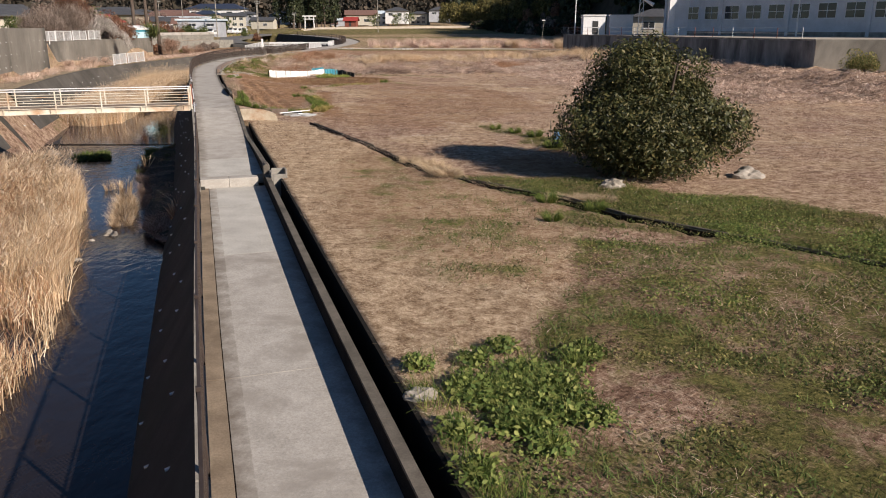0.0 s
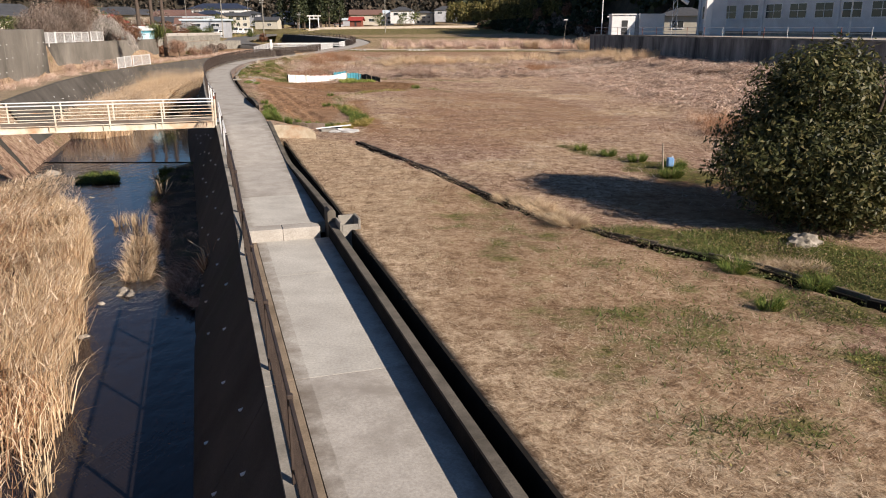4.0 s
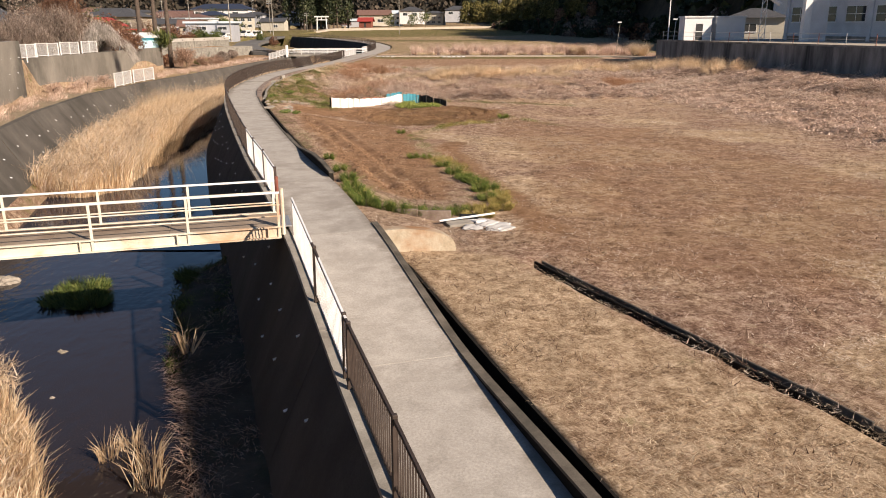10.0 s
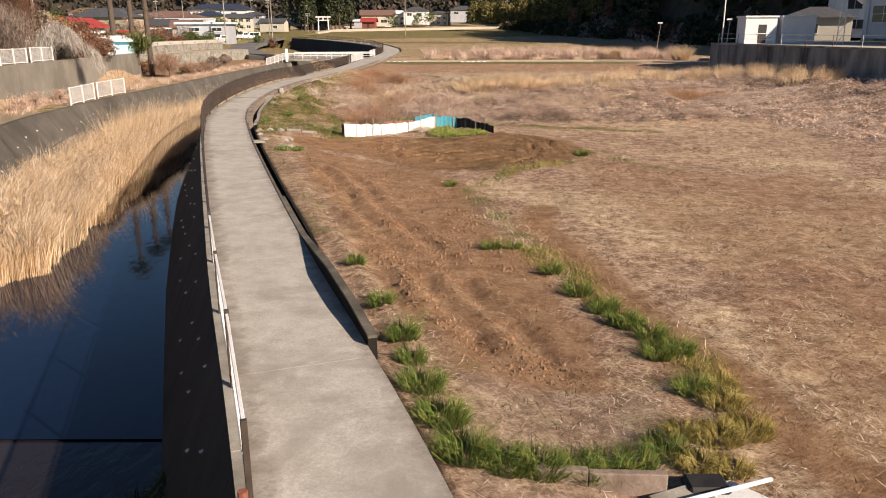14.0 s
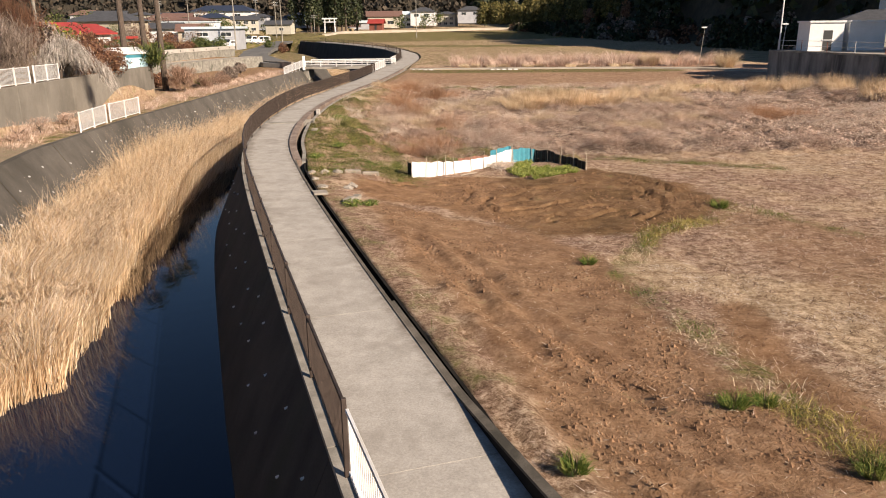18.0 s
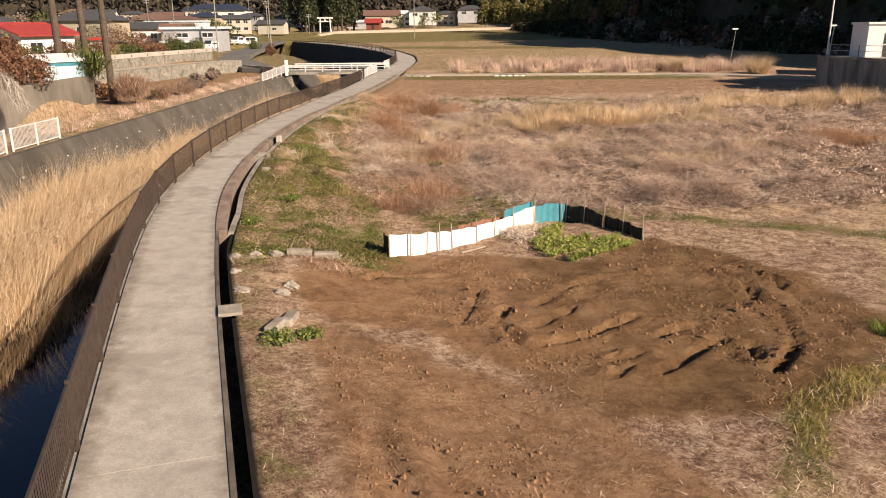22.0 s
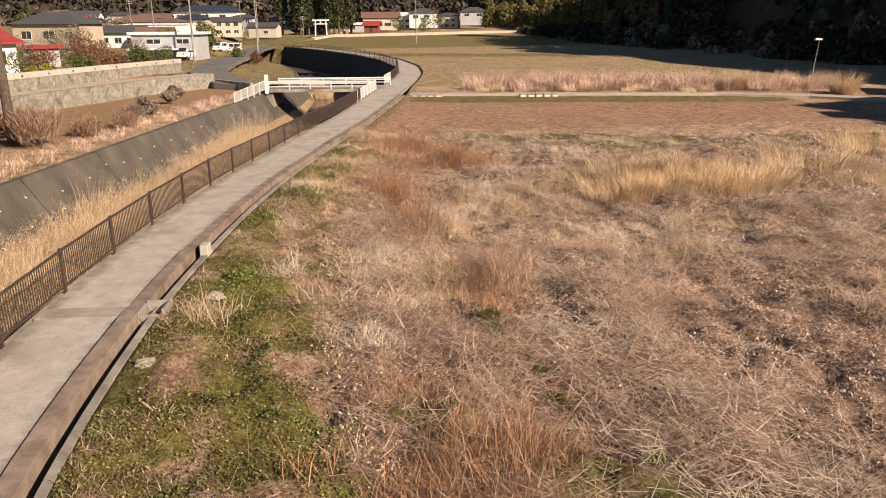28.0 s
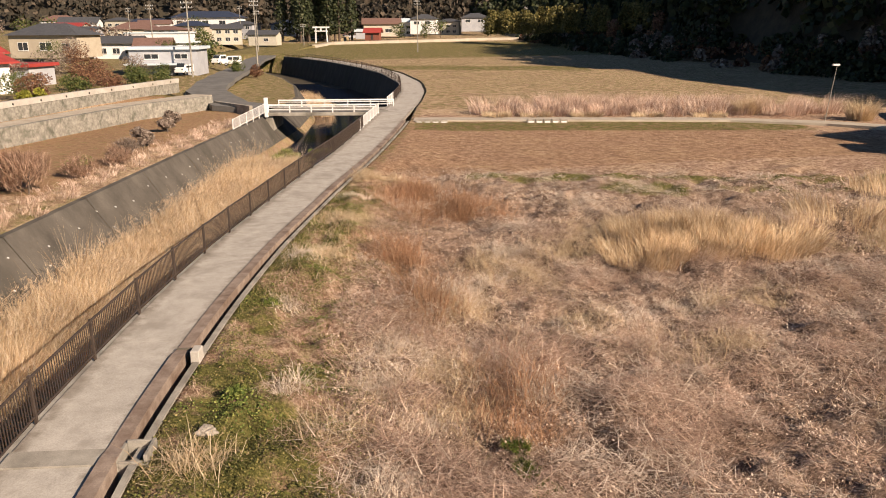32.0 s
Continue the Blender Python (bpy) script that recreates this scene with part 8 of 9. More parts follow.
# small leaves of clover and ground weeds through the green land
def leaf_carpet(name, n_, x0, x1, y0, y1, dens, size, mat, seed, label):
    P_, rs = scatter(n_, x0, x1, y0, y1, dens, seed)
    N = len(P_)
    P_[:, 2] += rs.uniform(0.02, 0.1, N)
    return stuff(name, leaves(name, P_, np.tile([0.0, 0.0, 1.2], (N, 1)), rs.uniform(size * 0.5, size * 1.4, N), mat, seed, 0.7), label, "ground weeds")


leaf_carpet("ground_leaves", 200000, -0.5, 16, 4, 27, lambda x, y: zone_map(x, y)[2] ** 2 * patchy(x + 3, y, 2.6, -0.15, 0.15), 0.042, M["leaf_olive"], 81, "small green leaves of ground weeds in the field")
leaf_carpet("ground_leaves", 150000, -25, -14, 74, 112, lambda x, y: zone_map(x, y)[2] * patchy(x + 33, y, 2.6, -0.12, 0.25), 0.055, M["leaf_weed"], 80, "bright green leaves of ground weeds on the verge")
leaf_carpet("ground_leaves", 110000, 0.8, 13, 6, 22, lambda x, y: sm((zone_map(x, y)[2] - 0.4) / 0.3) * patchy(x + 5, y, 1.6, -0.05, 0.3), 0.045, M["leaf_weed"], 86, "low green weeds spread over the grass beside the path")
leaf_carpet("ground_leaves", 330000, -25, -14, 74, 120, lambda x, y: (0.25 + 0.75 * zone_map(x, y)[2]) * (1 - sm((x - edge_x(y) - 4.2) / 1.5)) * patchy(x + 3, y, 2.4, -0.3, 0.1), 0.05, M["leaf_olive"], 82, "small green leaves of ground weeds on the verge")
P_, rs = scatter(90000, 0, 16, 4, 27, lambda x, y: patchy(x + 8, y + 2, 1.7, 0.0, 0.35) * zone_map(x, y)[2], 83)
N = len(P_)
stuff("dry_stubble", blades("dry_stubble", P_ + [0, 0, 0.03], rs.uniform(0.06, 0.25, N), rs.uniform(0.006, 0.014, N), rs.rand(N) * 6.28, rs.uniform(0.6, 1.05, N), M["weed"], 84, 0.2, True), "brown dead stalks among the green grass", "stubble")
P_, rs = scatter(26000, -1.5, 3.2, 6.2, 11.2, lambda x, y: np.maximum(np.exp(-((x - 1.1) / 0.9) ** 2 - ((y - 9.3) / 1.1) ** 2), np.exp(-((x - edge_x(y) - 0.3) / 0.5) ** 2) * (y < 9.6)) * patchy(x, y, 3.0, -0.3, 0.1), 96)
N = len(P_)
stuff("lush_grass", blades("lush_grass", P_, rs.uniform(0.12, 0.4, N), rs.uniform(0.007, 0.014, N), rs.rand(N) * 6.28, rs.uniform(0.1, 0.8, N), M["grass_bright"], 97, 0.8), "long green grass among the leafy weeds by the drain", "grass")
# pale straw strewn over the grazed land
P_, rs = scatter(170000, -10, 34, 20, 82, lambda x, y: patchy(x + 30, y, 1.1, -0.1, 0.3) * patchy(x, y + 8, 3.0, -0.2, 0.2) * (1 - plot_map(x, y)[0]) * wall_line(x, y) * (1 - zone_map(x, y)[1]), 85)
N = len(P_)
stuff("strewn_straw", blades("strewn_straw", P_ + [0, 0, 0.03], rs.uniform(0.08, 0.3, N), rs.uniform(0.007, 0.016, N), rs.rand(N) * 6.28, rs.uniform(0.8, 1.05, N), M["weed_pale"], 86, 0.15, True), "pale straw strewn over the grazed field", "straw")

P_, rs = scatter(420000, -14, 24, 28, 82, lambda x, y: (0.12 + 0.88 * zone_map(x, y)[0]) * (0.1 + 0.9 * patchy(x + 13, y, 4.0, -0.12, 0.2)) * (1 - plot_map(x, y)[0]) * (1 - zone_map(x, y)[1]) * wall_line(x, y), 87)
N = len(P_)
stuff("strewn_straw", blades("strewn_straw", P_ + [0, 0, 0.02], rs.uniform(0.07, 0.22, N), rs.uniform(0.012, 0.024, N), rs.rand(N) * 6.28, rs.uniform(0.85, 1.06, N), M["stem_pale"], 88, 0.15, True), "bleached straw in patches over the middle field", "straw")
# dark blades for the gaps between the pale straw
P_, rs = scatter(150000, -14, 24, 28, 82, lambda x, y: (0.1 + 0.9 * patchy(x + 23, y, 3.6, 0.0, 0.25)) * (1 - plot_map(x, y)[1]) * (1 - 0.7 * plot_map(x, y)[2]) * wall_line(x, y), 89)
N = len(P_)
stuff("dark_stubble", blades("dark_stubble", P_, rs.uniform(0.06, 0.2, N), rs.uniform(0.014, 0.03, N), rs.rand(N) * 6.28, rs.uniform(0.4, 1.0, N), M["weed_dark"], 90, 0.2, True), "dark stubble in the gaps of the straw", "stubble")

# dead weeds: tangles on low mounds
def tangle(name, n_, x0, x1, y0, y1, dens, hh, ww, lean, mat, seed, label, cat, lift=0.3, curl=0.6, plain=False):
    """Dead stems that sprawl over low hummocks."""
    P_, rs = scatter(n_, x0, x1, y0, y1, dens, seed)
    N = len(P_)
    hum = patchy(P_[:, 0], P_[:, 1], 1.1, -0.15, 0.35)
    P_[:, 2] += rs.rand(N) * lift * hum
    flow = 7 * lumps(P_[:, 0] * 0.8, P_[:, 1] * 0.8)
    h = rs.uniform(hh[0], hh[1], N) * (0.55 + 0.75 * hum)
    return stuff(name, blades(name, P_, h, rs.uniform(ww * 0.6, ww * 1.3, N), flow * 0.4 + rs.rand(N) * 6.28, rs.uniform(lean[0], lean[1], N), mat, seed + 1, curl, plain), label, cat)


ORANGE = [(-17.2, 83.2, 1.7, 1.3), (-15.4, 85.0, 1.3, 1.1), (-19.0, 115.5, 1.9, 2.6), (-17.6, 113.5, 1.9, 2.4), (-16.0, 114.0, 1.6, 2.0), (-19.0, 104.8, 1.6, 1.6), (11.8, 42.0, 2.0, 2.6), (12.4, 46.0, 1.8, 1.6), (8.0, 100, 2.6, 1.8), (-18.0, 99.5, 1.2, 2.0), (-17.5, 86.5, 1.2, 1.0), (-15.5, 93.0, 1.2, 2.0)]
TUFTS = [(-18.8, 96.0, 0.9, 1.2), (-18.9, 93.8, 0.7, 0.8), (-21.5, 92.6, 0.5, 0.4), (-21.4, 114.6, 1.2, 1.0), (-16.7, 101.0, 0.9, 1.2), (-18.1, 91.9, 0.7, 0.7), (-18.4, 89.2, 0.7, 0.6), (-15.9, 96.0, 0.8, 0.7), (-14.8, 93.8, 0.8, 0.6), (-22.6, 103.2, 0.6, 0.9), (-22.4, 99.0, 0.5, 0.7), (-11.0, 98.6, 0.9, 0.7), (-8.8, 101.0, 1.0, 0.8), (-14.6, 106.2, 1.0, 1.2)]
PALE = [(-17.6, 94.0, 1.7, 2.6), (-16.6, 98.4, 1.6, 2.2), (-15.0, 103.6, 1.8, 2.0), (-21.9, 104, 1.0, 1.6), (-22.2, 99.8, 0.8, 1.0), (-21.9, 109, 1.1, 1.4), (-21.6, 120.6, 1.9, 1.3), (-12.4, 106.6, 1.5, 1.4), (-6, 101, 2.4, 1.0), (-9.5, 97, 1.6, 1.2), (-4, 92.5, 2.4, 1.2), (1, 97, 2.5, 1.4), (-20.2, 91.0, 0.8, 0.7), (-22.6, 89.0, 0.7, 0.5), (-13.2, 98.5, 1.4, 1.2), (-9, 110, 2.4, 1.6), (2, 108, 3, 1.6)]


def spots_d(x, y, spots):
    d = np.zeros(np.shape(x))
    for cx_, cy_, rx_, ry_ in spots:
        r = np.hypot((x - cx_) / rx_, (y - cy_) / ry_) + 0.3 * lumps(x * 3.1, y * 3.1)
        d = np.maximum(d, 1 - sm((r - 0.35) / 0.75))
    return d


def spot_tangle(name, spots, dens, hh, ww, lean, mat, seed, label, cat, curl):
    """Dead stems in soft-edged patches: spots are x, y and two radii."""
    rs = np.random.RandomState(seed)
    xs, ys_ = [], []
    for cx_, cy_, rx_, ry_ in spots:
        k = int(dens * rx_ * ry_ * 3.1)
        xs.append(cx_ + rs.normal(0, 0.6, k) * rx_)
        ys_.append(cy_ + rs.normal(0, 0.6, k) * ry_)
    x, y = np.concatenate(xs), np.concatenate(ys_)
    ok = (x > edge_x(y) + 0.1) & (patchy(x, y, 2.2, -0.35, 0.15) > rs.rand(len(x)))
    x, y = x[ok], y[ok]
    N = len(x)
    h = rs.uniform(hh[0], hh[1], N) * (0.6 + 0.6 * patchy(x + 5, y, 1.6))
    return stuff(name, blades(name, np.stack([x, y, height(x, y) - 0.02], 1), h, rs.uniform(ww * 0.6, ww * 1.3, N), rs.rand(N) * 6.28, rs.uniform(lean[0], lean[1], N), mat, seed, curl), label, cat)


def scar(x, y):
    return 1 - 0.9 * (1 - sm((line_dist(x, y, [(-17.6, 86), (-15.0, 84.0), (-12.0, 82.6), (-7.5, 81.4), (-4, 80.0), (0, 78.5)]) - 0.4) / 0.9)) - 0.0


tangle("weed_litter", 230000, -23, 8, 80, 114, lambda x, y: plot_map(x, y)[3] * scar(x, y) * (0.3 + 0.7 * patchy(x + 2, y, 3.0, -0.15, 0.25)), (0.15, 0.5), 0.02, (0.65, 1.08), M["weed_pink"], 61, "low litter of pinkish dead weeds", "weeds", 0.12, 0.6, True)
tangle("dead_weeds", 300000, -23, 6, 80, 112, lambda x, y: plot_map(x, y)[3] * (0.06 + 0.94 * patchy(x, y, 2.0, -0.12, 0.25)) * scar(x, y), (0.35, 1.0), 0.017, (0.45, 1.12), M["weed"], 21, "tangle of dead grey-brown weeds", "weeds", 0.5, 0.8, True)
tangle("dead_weeds", 50000, -23, 6, 80, 112, lambda x, y: plot_map(x, y)[3] * patchy(x + 17, y, 1.0, 0.05, 0.35), (0.5, 1.1), 0.011, (0.3, 1.0), M["weed_dark"], 27, "dark brown dead stems among the weeds", "weeds", 0.2)
tangle("dead_weeds", 420000, 0, 46, 44, 128, lambda x, y: plot_map(x, y)[3] * (0.1 + 0.9 * patchy(x, y, 2.2, -0.15, 0.25)), (0.35, 1.0), 0.034, (0.55, 1.08), M["weed_pink"], 23, "dead pinkish weeds over the rough land", "weeds", 0.35, 0.7, True)
P_, rs = scatter(240000, -23, 10, 80, 116, lambda x, y: plot_map(x, y)[3] * scar(x, y) * (0.1 + 0.9 * patchy(x + 2, y + 6, 4.5, -0.1, 0.22)), 29)
N = len(P_)
P_[:, 2] += rs.rand(N) * 0.16
stuff("dead_leaves", leaves("dead_leaves", P_, np.tile([0.2, -0.3, 0.9], (N, 1)), rs.uniform(0.035, 0.095, N), M["dry_leaf"], 30, 0.6), "curled dead leaves and seed heads on the weeds", "dead leaves")
P_, rs = scatter(80000, 0, 40, 48, 122, lambda x, y: plot_map(x, y)[3] * (0.1 + 0.9 * patchy(x + 2, y + 6, 3.0, -0.1, 0.22)), 39)
N = len(P_)
P_[:, 2] += rs.rand(N) * 0.25
stuff("dead_leaves", leaves("dead_leaves", P_, np.tile([0.2, -0.3, 0.9], (N, 1)), rs.uniform(0.08, 0.2, N), M["weed_pink"], 40, 0.5), "matted pale dead leaves over the rough land", "dead leaves")
tangle("bleached_stems", 240000, -23, 30, 80, 124, lambda x, y: plot_map(x, y)[3] * (0.2 + 0.8 * patchy(x + 4, y + 9, 1.5, -0.1, 0.3)), (0.3, 0.9), 0.02, (0.55, 1.1), M["stem_pale"], 28, "bleached fallen stems over the weeds", "weeds", 0.55, 0.7, True)
tangle("pale_dead_grass", 90000, -23, 36, 80, 127, lambda x, y: np.maximum(0.5 * plot_map(x, y)[3] * patchy(x + 40, y, 1.7, 0.1, 0.4), 0.0), (0.3, 0.9), 0.014, (0.3, 1.0), M["weed_pale"], 25, "pale bleached tufts of dead grass", "dead grass", 0.3, 0.8)
spot_tangle("tall_dead_grass", PALE, 480, (0.4, 1.2), 0.012, (0.2, 1.0), M["weed_pale"], 32, "tall bleached grass among the weeds", "dead grass", 0.9)
spot_tangle("bleached_tufts", TUFTS, 700, (0.4, 1.0), 0.011, (0.15, 1.05), M["stem_pale"], 34, "bleached drooping grass tufts among the weeds", "dead grass", 1.1)
spot_tangle("orange_stems", ORANGE, 420, (0.5, 1.5), 0.013, (0.1, 0.9), M["weed_orange"], 31, "orange-brown dead stems in dense patches", "dead stems", 0.5)
tangle("verge_weeds", 90000, -25, -17, 74, 120, lambda x, y: (1 - sm((x - edge_x(y) - 3.4) / 1.2)) * patchy(x + 9, y, 2.3, 0.0, 0.35) * 0.8, (0.15, 0.5), 0.012, (0.3, 1.0), M["weed"], 71, "dry stalks through the green verge", "weeds", 0.0)


def clumps(name, spots, mat, label, cat, per, hh, ww, seed, lean=(0.05, 0.5), base=None, curl=0.4):
    rs = np.random.RandomState(seed)
    s = np.repeat(np.array(spots, float), per, 0)
    a, r_ = rs.rand(len(s)) * 6.283, np.sqrt(rs.rand(len(s))) * s[:, 2]
    x, y = s[:, 0] + r_ * np.cos(a), s[:, 1] + r_ * np.sin(a)
    z = height(x, y) - 0.02 if base is None else np.full(len(x), base)
    N = len(x)
    return stuff(name, blades(name, np.stack([x, y, z], 1), rs.uniform(hh[0], hh[1], N) * s[:, 3], rs.uniform(ww * 0.6, ww * 1.3, N), a + rs.normal(0, 0.8, N), rs.uniform(lean[0], lean[1], N), mat, seed, curl), label, cat)


clumps("field_reeds", [(x, y, 1.9, 0.75) for x, y in ((-9, 106.2), (-7.6, 107.2), (-6.2, 106.8), (-5, 107.8), (-3.8, 107), (-2.4, 108.2), (-8.0, 109.2), (-5.8, 110.2))] + [(x, y, 2.8, 0.8) for x, y in ((2.5, 112), (9, 118), (13.0, 116.5), (16.5, 117.5), (18.5, 114), (20.5, 110.5), (21.5, 106))], M["reed"], "stand of tall golden reeds below the terrace wall", "reeds", 1500, (0.6, 2.0), 0.02, 33, (0.0, 0.5))
clumps("track_grass", [(x, 154.5 + 1.2 * math.sin(x), 2.6, 1.0 + 0.35 * math.sin(x * 0.9)) for x in np.arange(-12, 22, 2.4)] + [(x, 158 + math.sin(x), 2.4, 1.1) for x in np.arange(-8, 14, 3)], M["weed_pink"], "tall pinkish dead grass along the far side of the track", "dead grass", 900, (0.6, 2.0), 0.035, 34, (0.02, 0.45))
clumps("track_grass", [(22.4, 148.2, 1.0, 1.9), (13.5, 153.5, 1.2, 1.5), (15, 154.5, 1.0, 1.4), (-12, 151.8, 1.4, 0.6), (-8, 152, 1.6, 0.5), (-3, 152, 1.6, 0.5), (3, 151.6, 1.6, 0.5), (9, 151, 1.6, 0.5)], M["weed_pale"], "tall pale plumed grass beside the track", "dead grass", 800, (0.8, 1.5), 0.03, 35, (0.05, 0.5))
clumps("bank_weeds", [(3.4 + 0.42 * k, 21.9 - 0.05 * k, 0.4, 0.5) for k in range(4)] + [(-1.20, 28.10, 0.3, 0.9), (-0.70, 27.50, 0.3, 0.9), (-0.40, 26.80, 0.3, 0.9), (-0.20, 26.10, 0.3, 0.9), (0.00, 25.40, 0.3, 0.9), (0.20, 25.10, 0.3, 0.9)], M["weed_pale"], "dry cut stalks heaped beside the ditch", "dead grass", 900, (0.3, 0.7), 0.012, 36, (0.4, 1.0))
clumps("bench_weeds", [(crest(y) - 2.4 + 0.7 * math.sin(y), y, 1.3, 0.6) for y in np.arange(60, 112, 1.6)], M["weed_pink"], "dry dead weeds along the bench of the far bank", "weeds", 260, (0.3, 1.0), 0.02, 37, (0.1, 0.8), 0.65)
clumps("bench_weeds", [(crest(y) - 2.2 + 0.8 * math.sin(y * 1.7), y, 1.3, 0.6) for y in np.arange(112, 152, 2.0)], M["weed_pink"], "dry dead weeds along the bench of the far bank", "weeds", 300, (0.3, 1.0), 0.025, 38, (0.1, 0.8), 0.65)


# reeds in the river
def river_reeds(name, n_, ys, xl, xr, hgt, mat, seed, label, water, matted=0.0, plain=False):
    rs = np.random.RandomState(seed)
    y = rs.uniform(ys[0], ys[-1], n_)
    a, b = np.interp(y, ys, xl), np.interp(y, ys, xr)
    wob = 0.5 * lumps(y * 3, y * 0 + 2) + 0.25 * lumps(y * 9, y * 0)
    t = rs.rand(n_)
    x = a + (b + wob - a) * t
    ok = (patchy(x * 1.3, y * 1.3, 1.8, -0.5, 0.1) > rs.rand(n_) * 0.8)
    x, y, t = x[ok], y[ok], t[ok]
    N = len(x)
    mat_down = (1 - sm((t - 0.6) / 0.25)) * matted
    h = rs.uniform(hgt[0], hgt[1], N) * (0.7 + 0.5 * patchy(x, y, 1.4)) * (1 - 0.3 * mat_down * rs.rand(N))
    lean = np.abs(rs.normal(0.07, 0.13, N)) + mat_down * rs.uniform(0.2, 0.9, N)
    zf = water - 0.05 + mat_down * rs.rand(N) * 0.9
    me = blades(name, np.stack([x, y, zf], 1), h, rs.uniform(0.014, 0.03, N), rs.normal(0.6, 1.4, N) + 3 * lumps(x, y), lean, mat, seed, 0.55, plain)
    return stuff(name, me, label, "reeds")


ry_ = [59.3, 61.2, 66, 70, 77, 85, 94, 104, 118, 130, 139]
river_reeds("river_reeds", 105000, ry_, [crest(y) + 1.4 for y in ry_], [-27.0, -25.9, -26.6, -27.6, -29.3, -30.0, -30.2, -29.6, -28.8, -28.4, -28.6], (1.4, 2.3), M["reed"], 41, "dense bed of tall golden reeds in the river", WATER_UP, 0.35)
river_reeds("river_reeds", 26000, ry_, [crest(y) + 1.4 for y in ry_], [x_ - 0.2 for x_ in (-27.0, -25.9, -26.6, -27.6, -29.3, -30.0, -30.2, -29.6, -28.8, -28.4, -28.6)], (1.3, 2.5), M["stem_pale"], 52, "bleached upright stems over the river reeds", WATER_UP, 0.5)
river_reeds("river_reeds", 30000, ry_, [crest(y) + 1.4 for y in ry_], [-28.5, -27.5, -28.3, -29, -30.3, -31.0, -31.2, -30.6, -29.8, -29.4, -29.6], (0.9, 1.9), M["weed"], 51, "rusty brown stems among the river reeds", WATER_UP, 0.3, True)
river_reeds("river_reeds", 45000, ry_[4:], [crest(y) + 1.8 for y in ry_[4:]], [-28.9, -29.6, -29.8, -29.2, -28.4, -28.0, -28.2], (2.1, 3.5), M["reed"], 53, "dense tall golden reeds along the upper river", WATER_UP, 0.1, True)
river_reeds("river_reeds", 5000, [68, 74, 84, 92], [-27.6, -28.4, -29.6, -30.0], [-26.6, -27.4, -28.4, -29.0], (0.4, 0.8), M["reed_dark"], 42, "short brown reeds at the water's edge", WATER_UP)
river_reeds("river_reeds", 16000, [184, 190, 200, 215], [-37, -38, -40.5, -46], [-33, -33.5, -36, -41], (1.2, 1.9), M["reed"], 43, "pale reeds in the river beyond the road bridge", WATER_UP)
ry2 = [8, 12, 16, 20, 25, 29, 33, 35.5, 37.8]
LEFT2 = [-17, -18, -19, -20, -21.5, -22, -22.5, -22.5, -22]
EDGE2 = [-8.5, -8.6, -9.3, -10.8, -12.6, -14.4, -16.0, -17.4, -19.2]
river_reeds("river_reeds", 44000, ry2, LEFT2, EDGE2, (0.7, 1.3), M["reed"], 44, "dense stand of golden reeds on the river bar", WATER_DOWN, 1.0)
river_reeds("river_reeds", 50000, ry2, LEFT2, [x - 0.3 for x in EDGE2], (0.5, 1.25), M["weed_orange"], 50, "rusty brown dead leaves among the reeds", WATER_DOWN, 1.0, True)
river_reeds("river_reeds", 4500, ry2[3:], [x - 1.6 for x in EDGE2[3:]], [x - 0.1 for x in EDGE2[3:]], (1.0, 1.8), M["reed"], 54, "upright bleached reeds at the edge of the bar", WATER_DOWN)
river_reeds("river_reeds", 9000, ry2[5:], [-22.0, -22.5, -22.6, -22.2], [-18.5, -19.5, -20.2, -20.6], (0.2, 0.7), M["grass"], 55, "green shoots among the cut reeds", WATER_DOWN)
# silt bar along the foot of the river wall, grown over with flattened grass
BAR_Y = [25.4, 27.7, 30, 32.3, 35, 37.5, 40, 42.3, 44.8, 47, 48.8]
BAR_X = [-9.6, -11.3, -12.2, -13.2, -14.4, -15.4, -16.5, -17.0, -18.0, -17.8, -16.9]
by_ = np.arange(25.4, 48.81, 0.3)
bx0 = np.interp(by_, BAR_Y, BAR_X) + 0.5 * lumps(by_ * 4, by_ * 0)
bx1 = at(XS, by_) - 1.2
t_ = np.linspace(0, 1, 9)[None, :]
bxs = bx0[:, None] * (1 - t_) + bx1[:, None] * t_
bys = np.broadcast_to(by_[:, None], bxs.shape)
bzs = WATER_DOWN - 0.1 + (0.34 * sm(t_ / 0.35) + 0.16 * lumps(bxs * 4, bys * 4)) * sm((by_ - 25.4) / 1.5)[:, None] * sm((48.8 - by_) / 1.5)[:, None]
i = np.arange(bxs.size).reshape(bxs.shape)
tagged(new("silt_bar", mesh_np("silt_bar", np.stack([bxs, bys, bzs], -1).reshape(-1, 3), np.stack([i[:-1, :-1], i[:-1, 1:], i[1:, 1:], i[1:, :-1]], -1).reshape(-1, 4), M["silt"], True)), "dark wet silt bar below the river wall", "river bar", kind="structure")


def on_bar(n_, y0, y1, hh, ww, lean, mat, seed, label, inner=0.05):
    rs = np.random.RandomState(seed)
    y = rs.uniform(y0, y1, n_)
    t = inner + (0.98 - inner) * rs.rand(n_)
    x = np.interp(y, BAR_Y, BAR_X) * (1 - t) + (at(XS, y) - 1.3) * t
    h = rs.uniform(hh[0], hh[1], n_) * (0.5 + 0.7 * patchy(x, y, 1.6))
    stuff("bar_grass", blades("bar_grass", np.stack([x, y, np.full(n_, WATER_DOWN + 0.12)], 1), h, rs.uniform(ww * 0.6, ww * 1.3, n_), rs.normal(-1.4, 0.8, n_), rs.uniform(*lean, n_), mat, seed, 0.7), label, "grass")


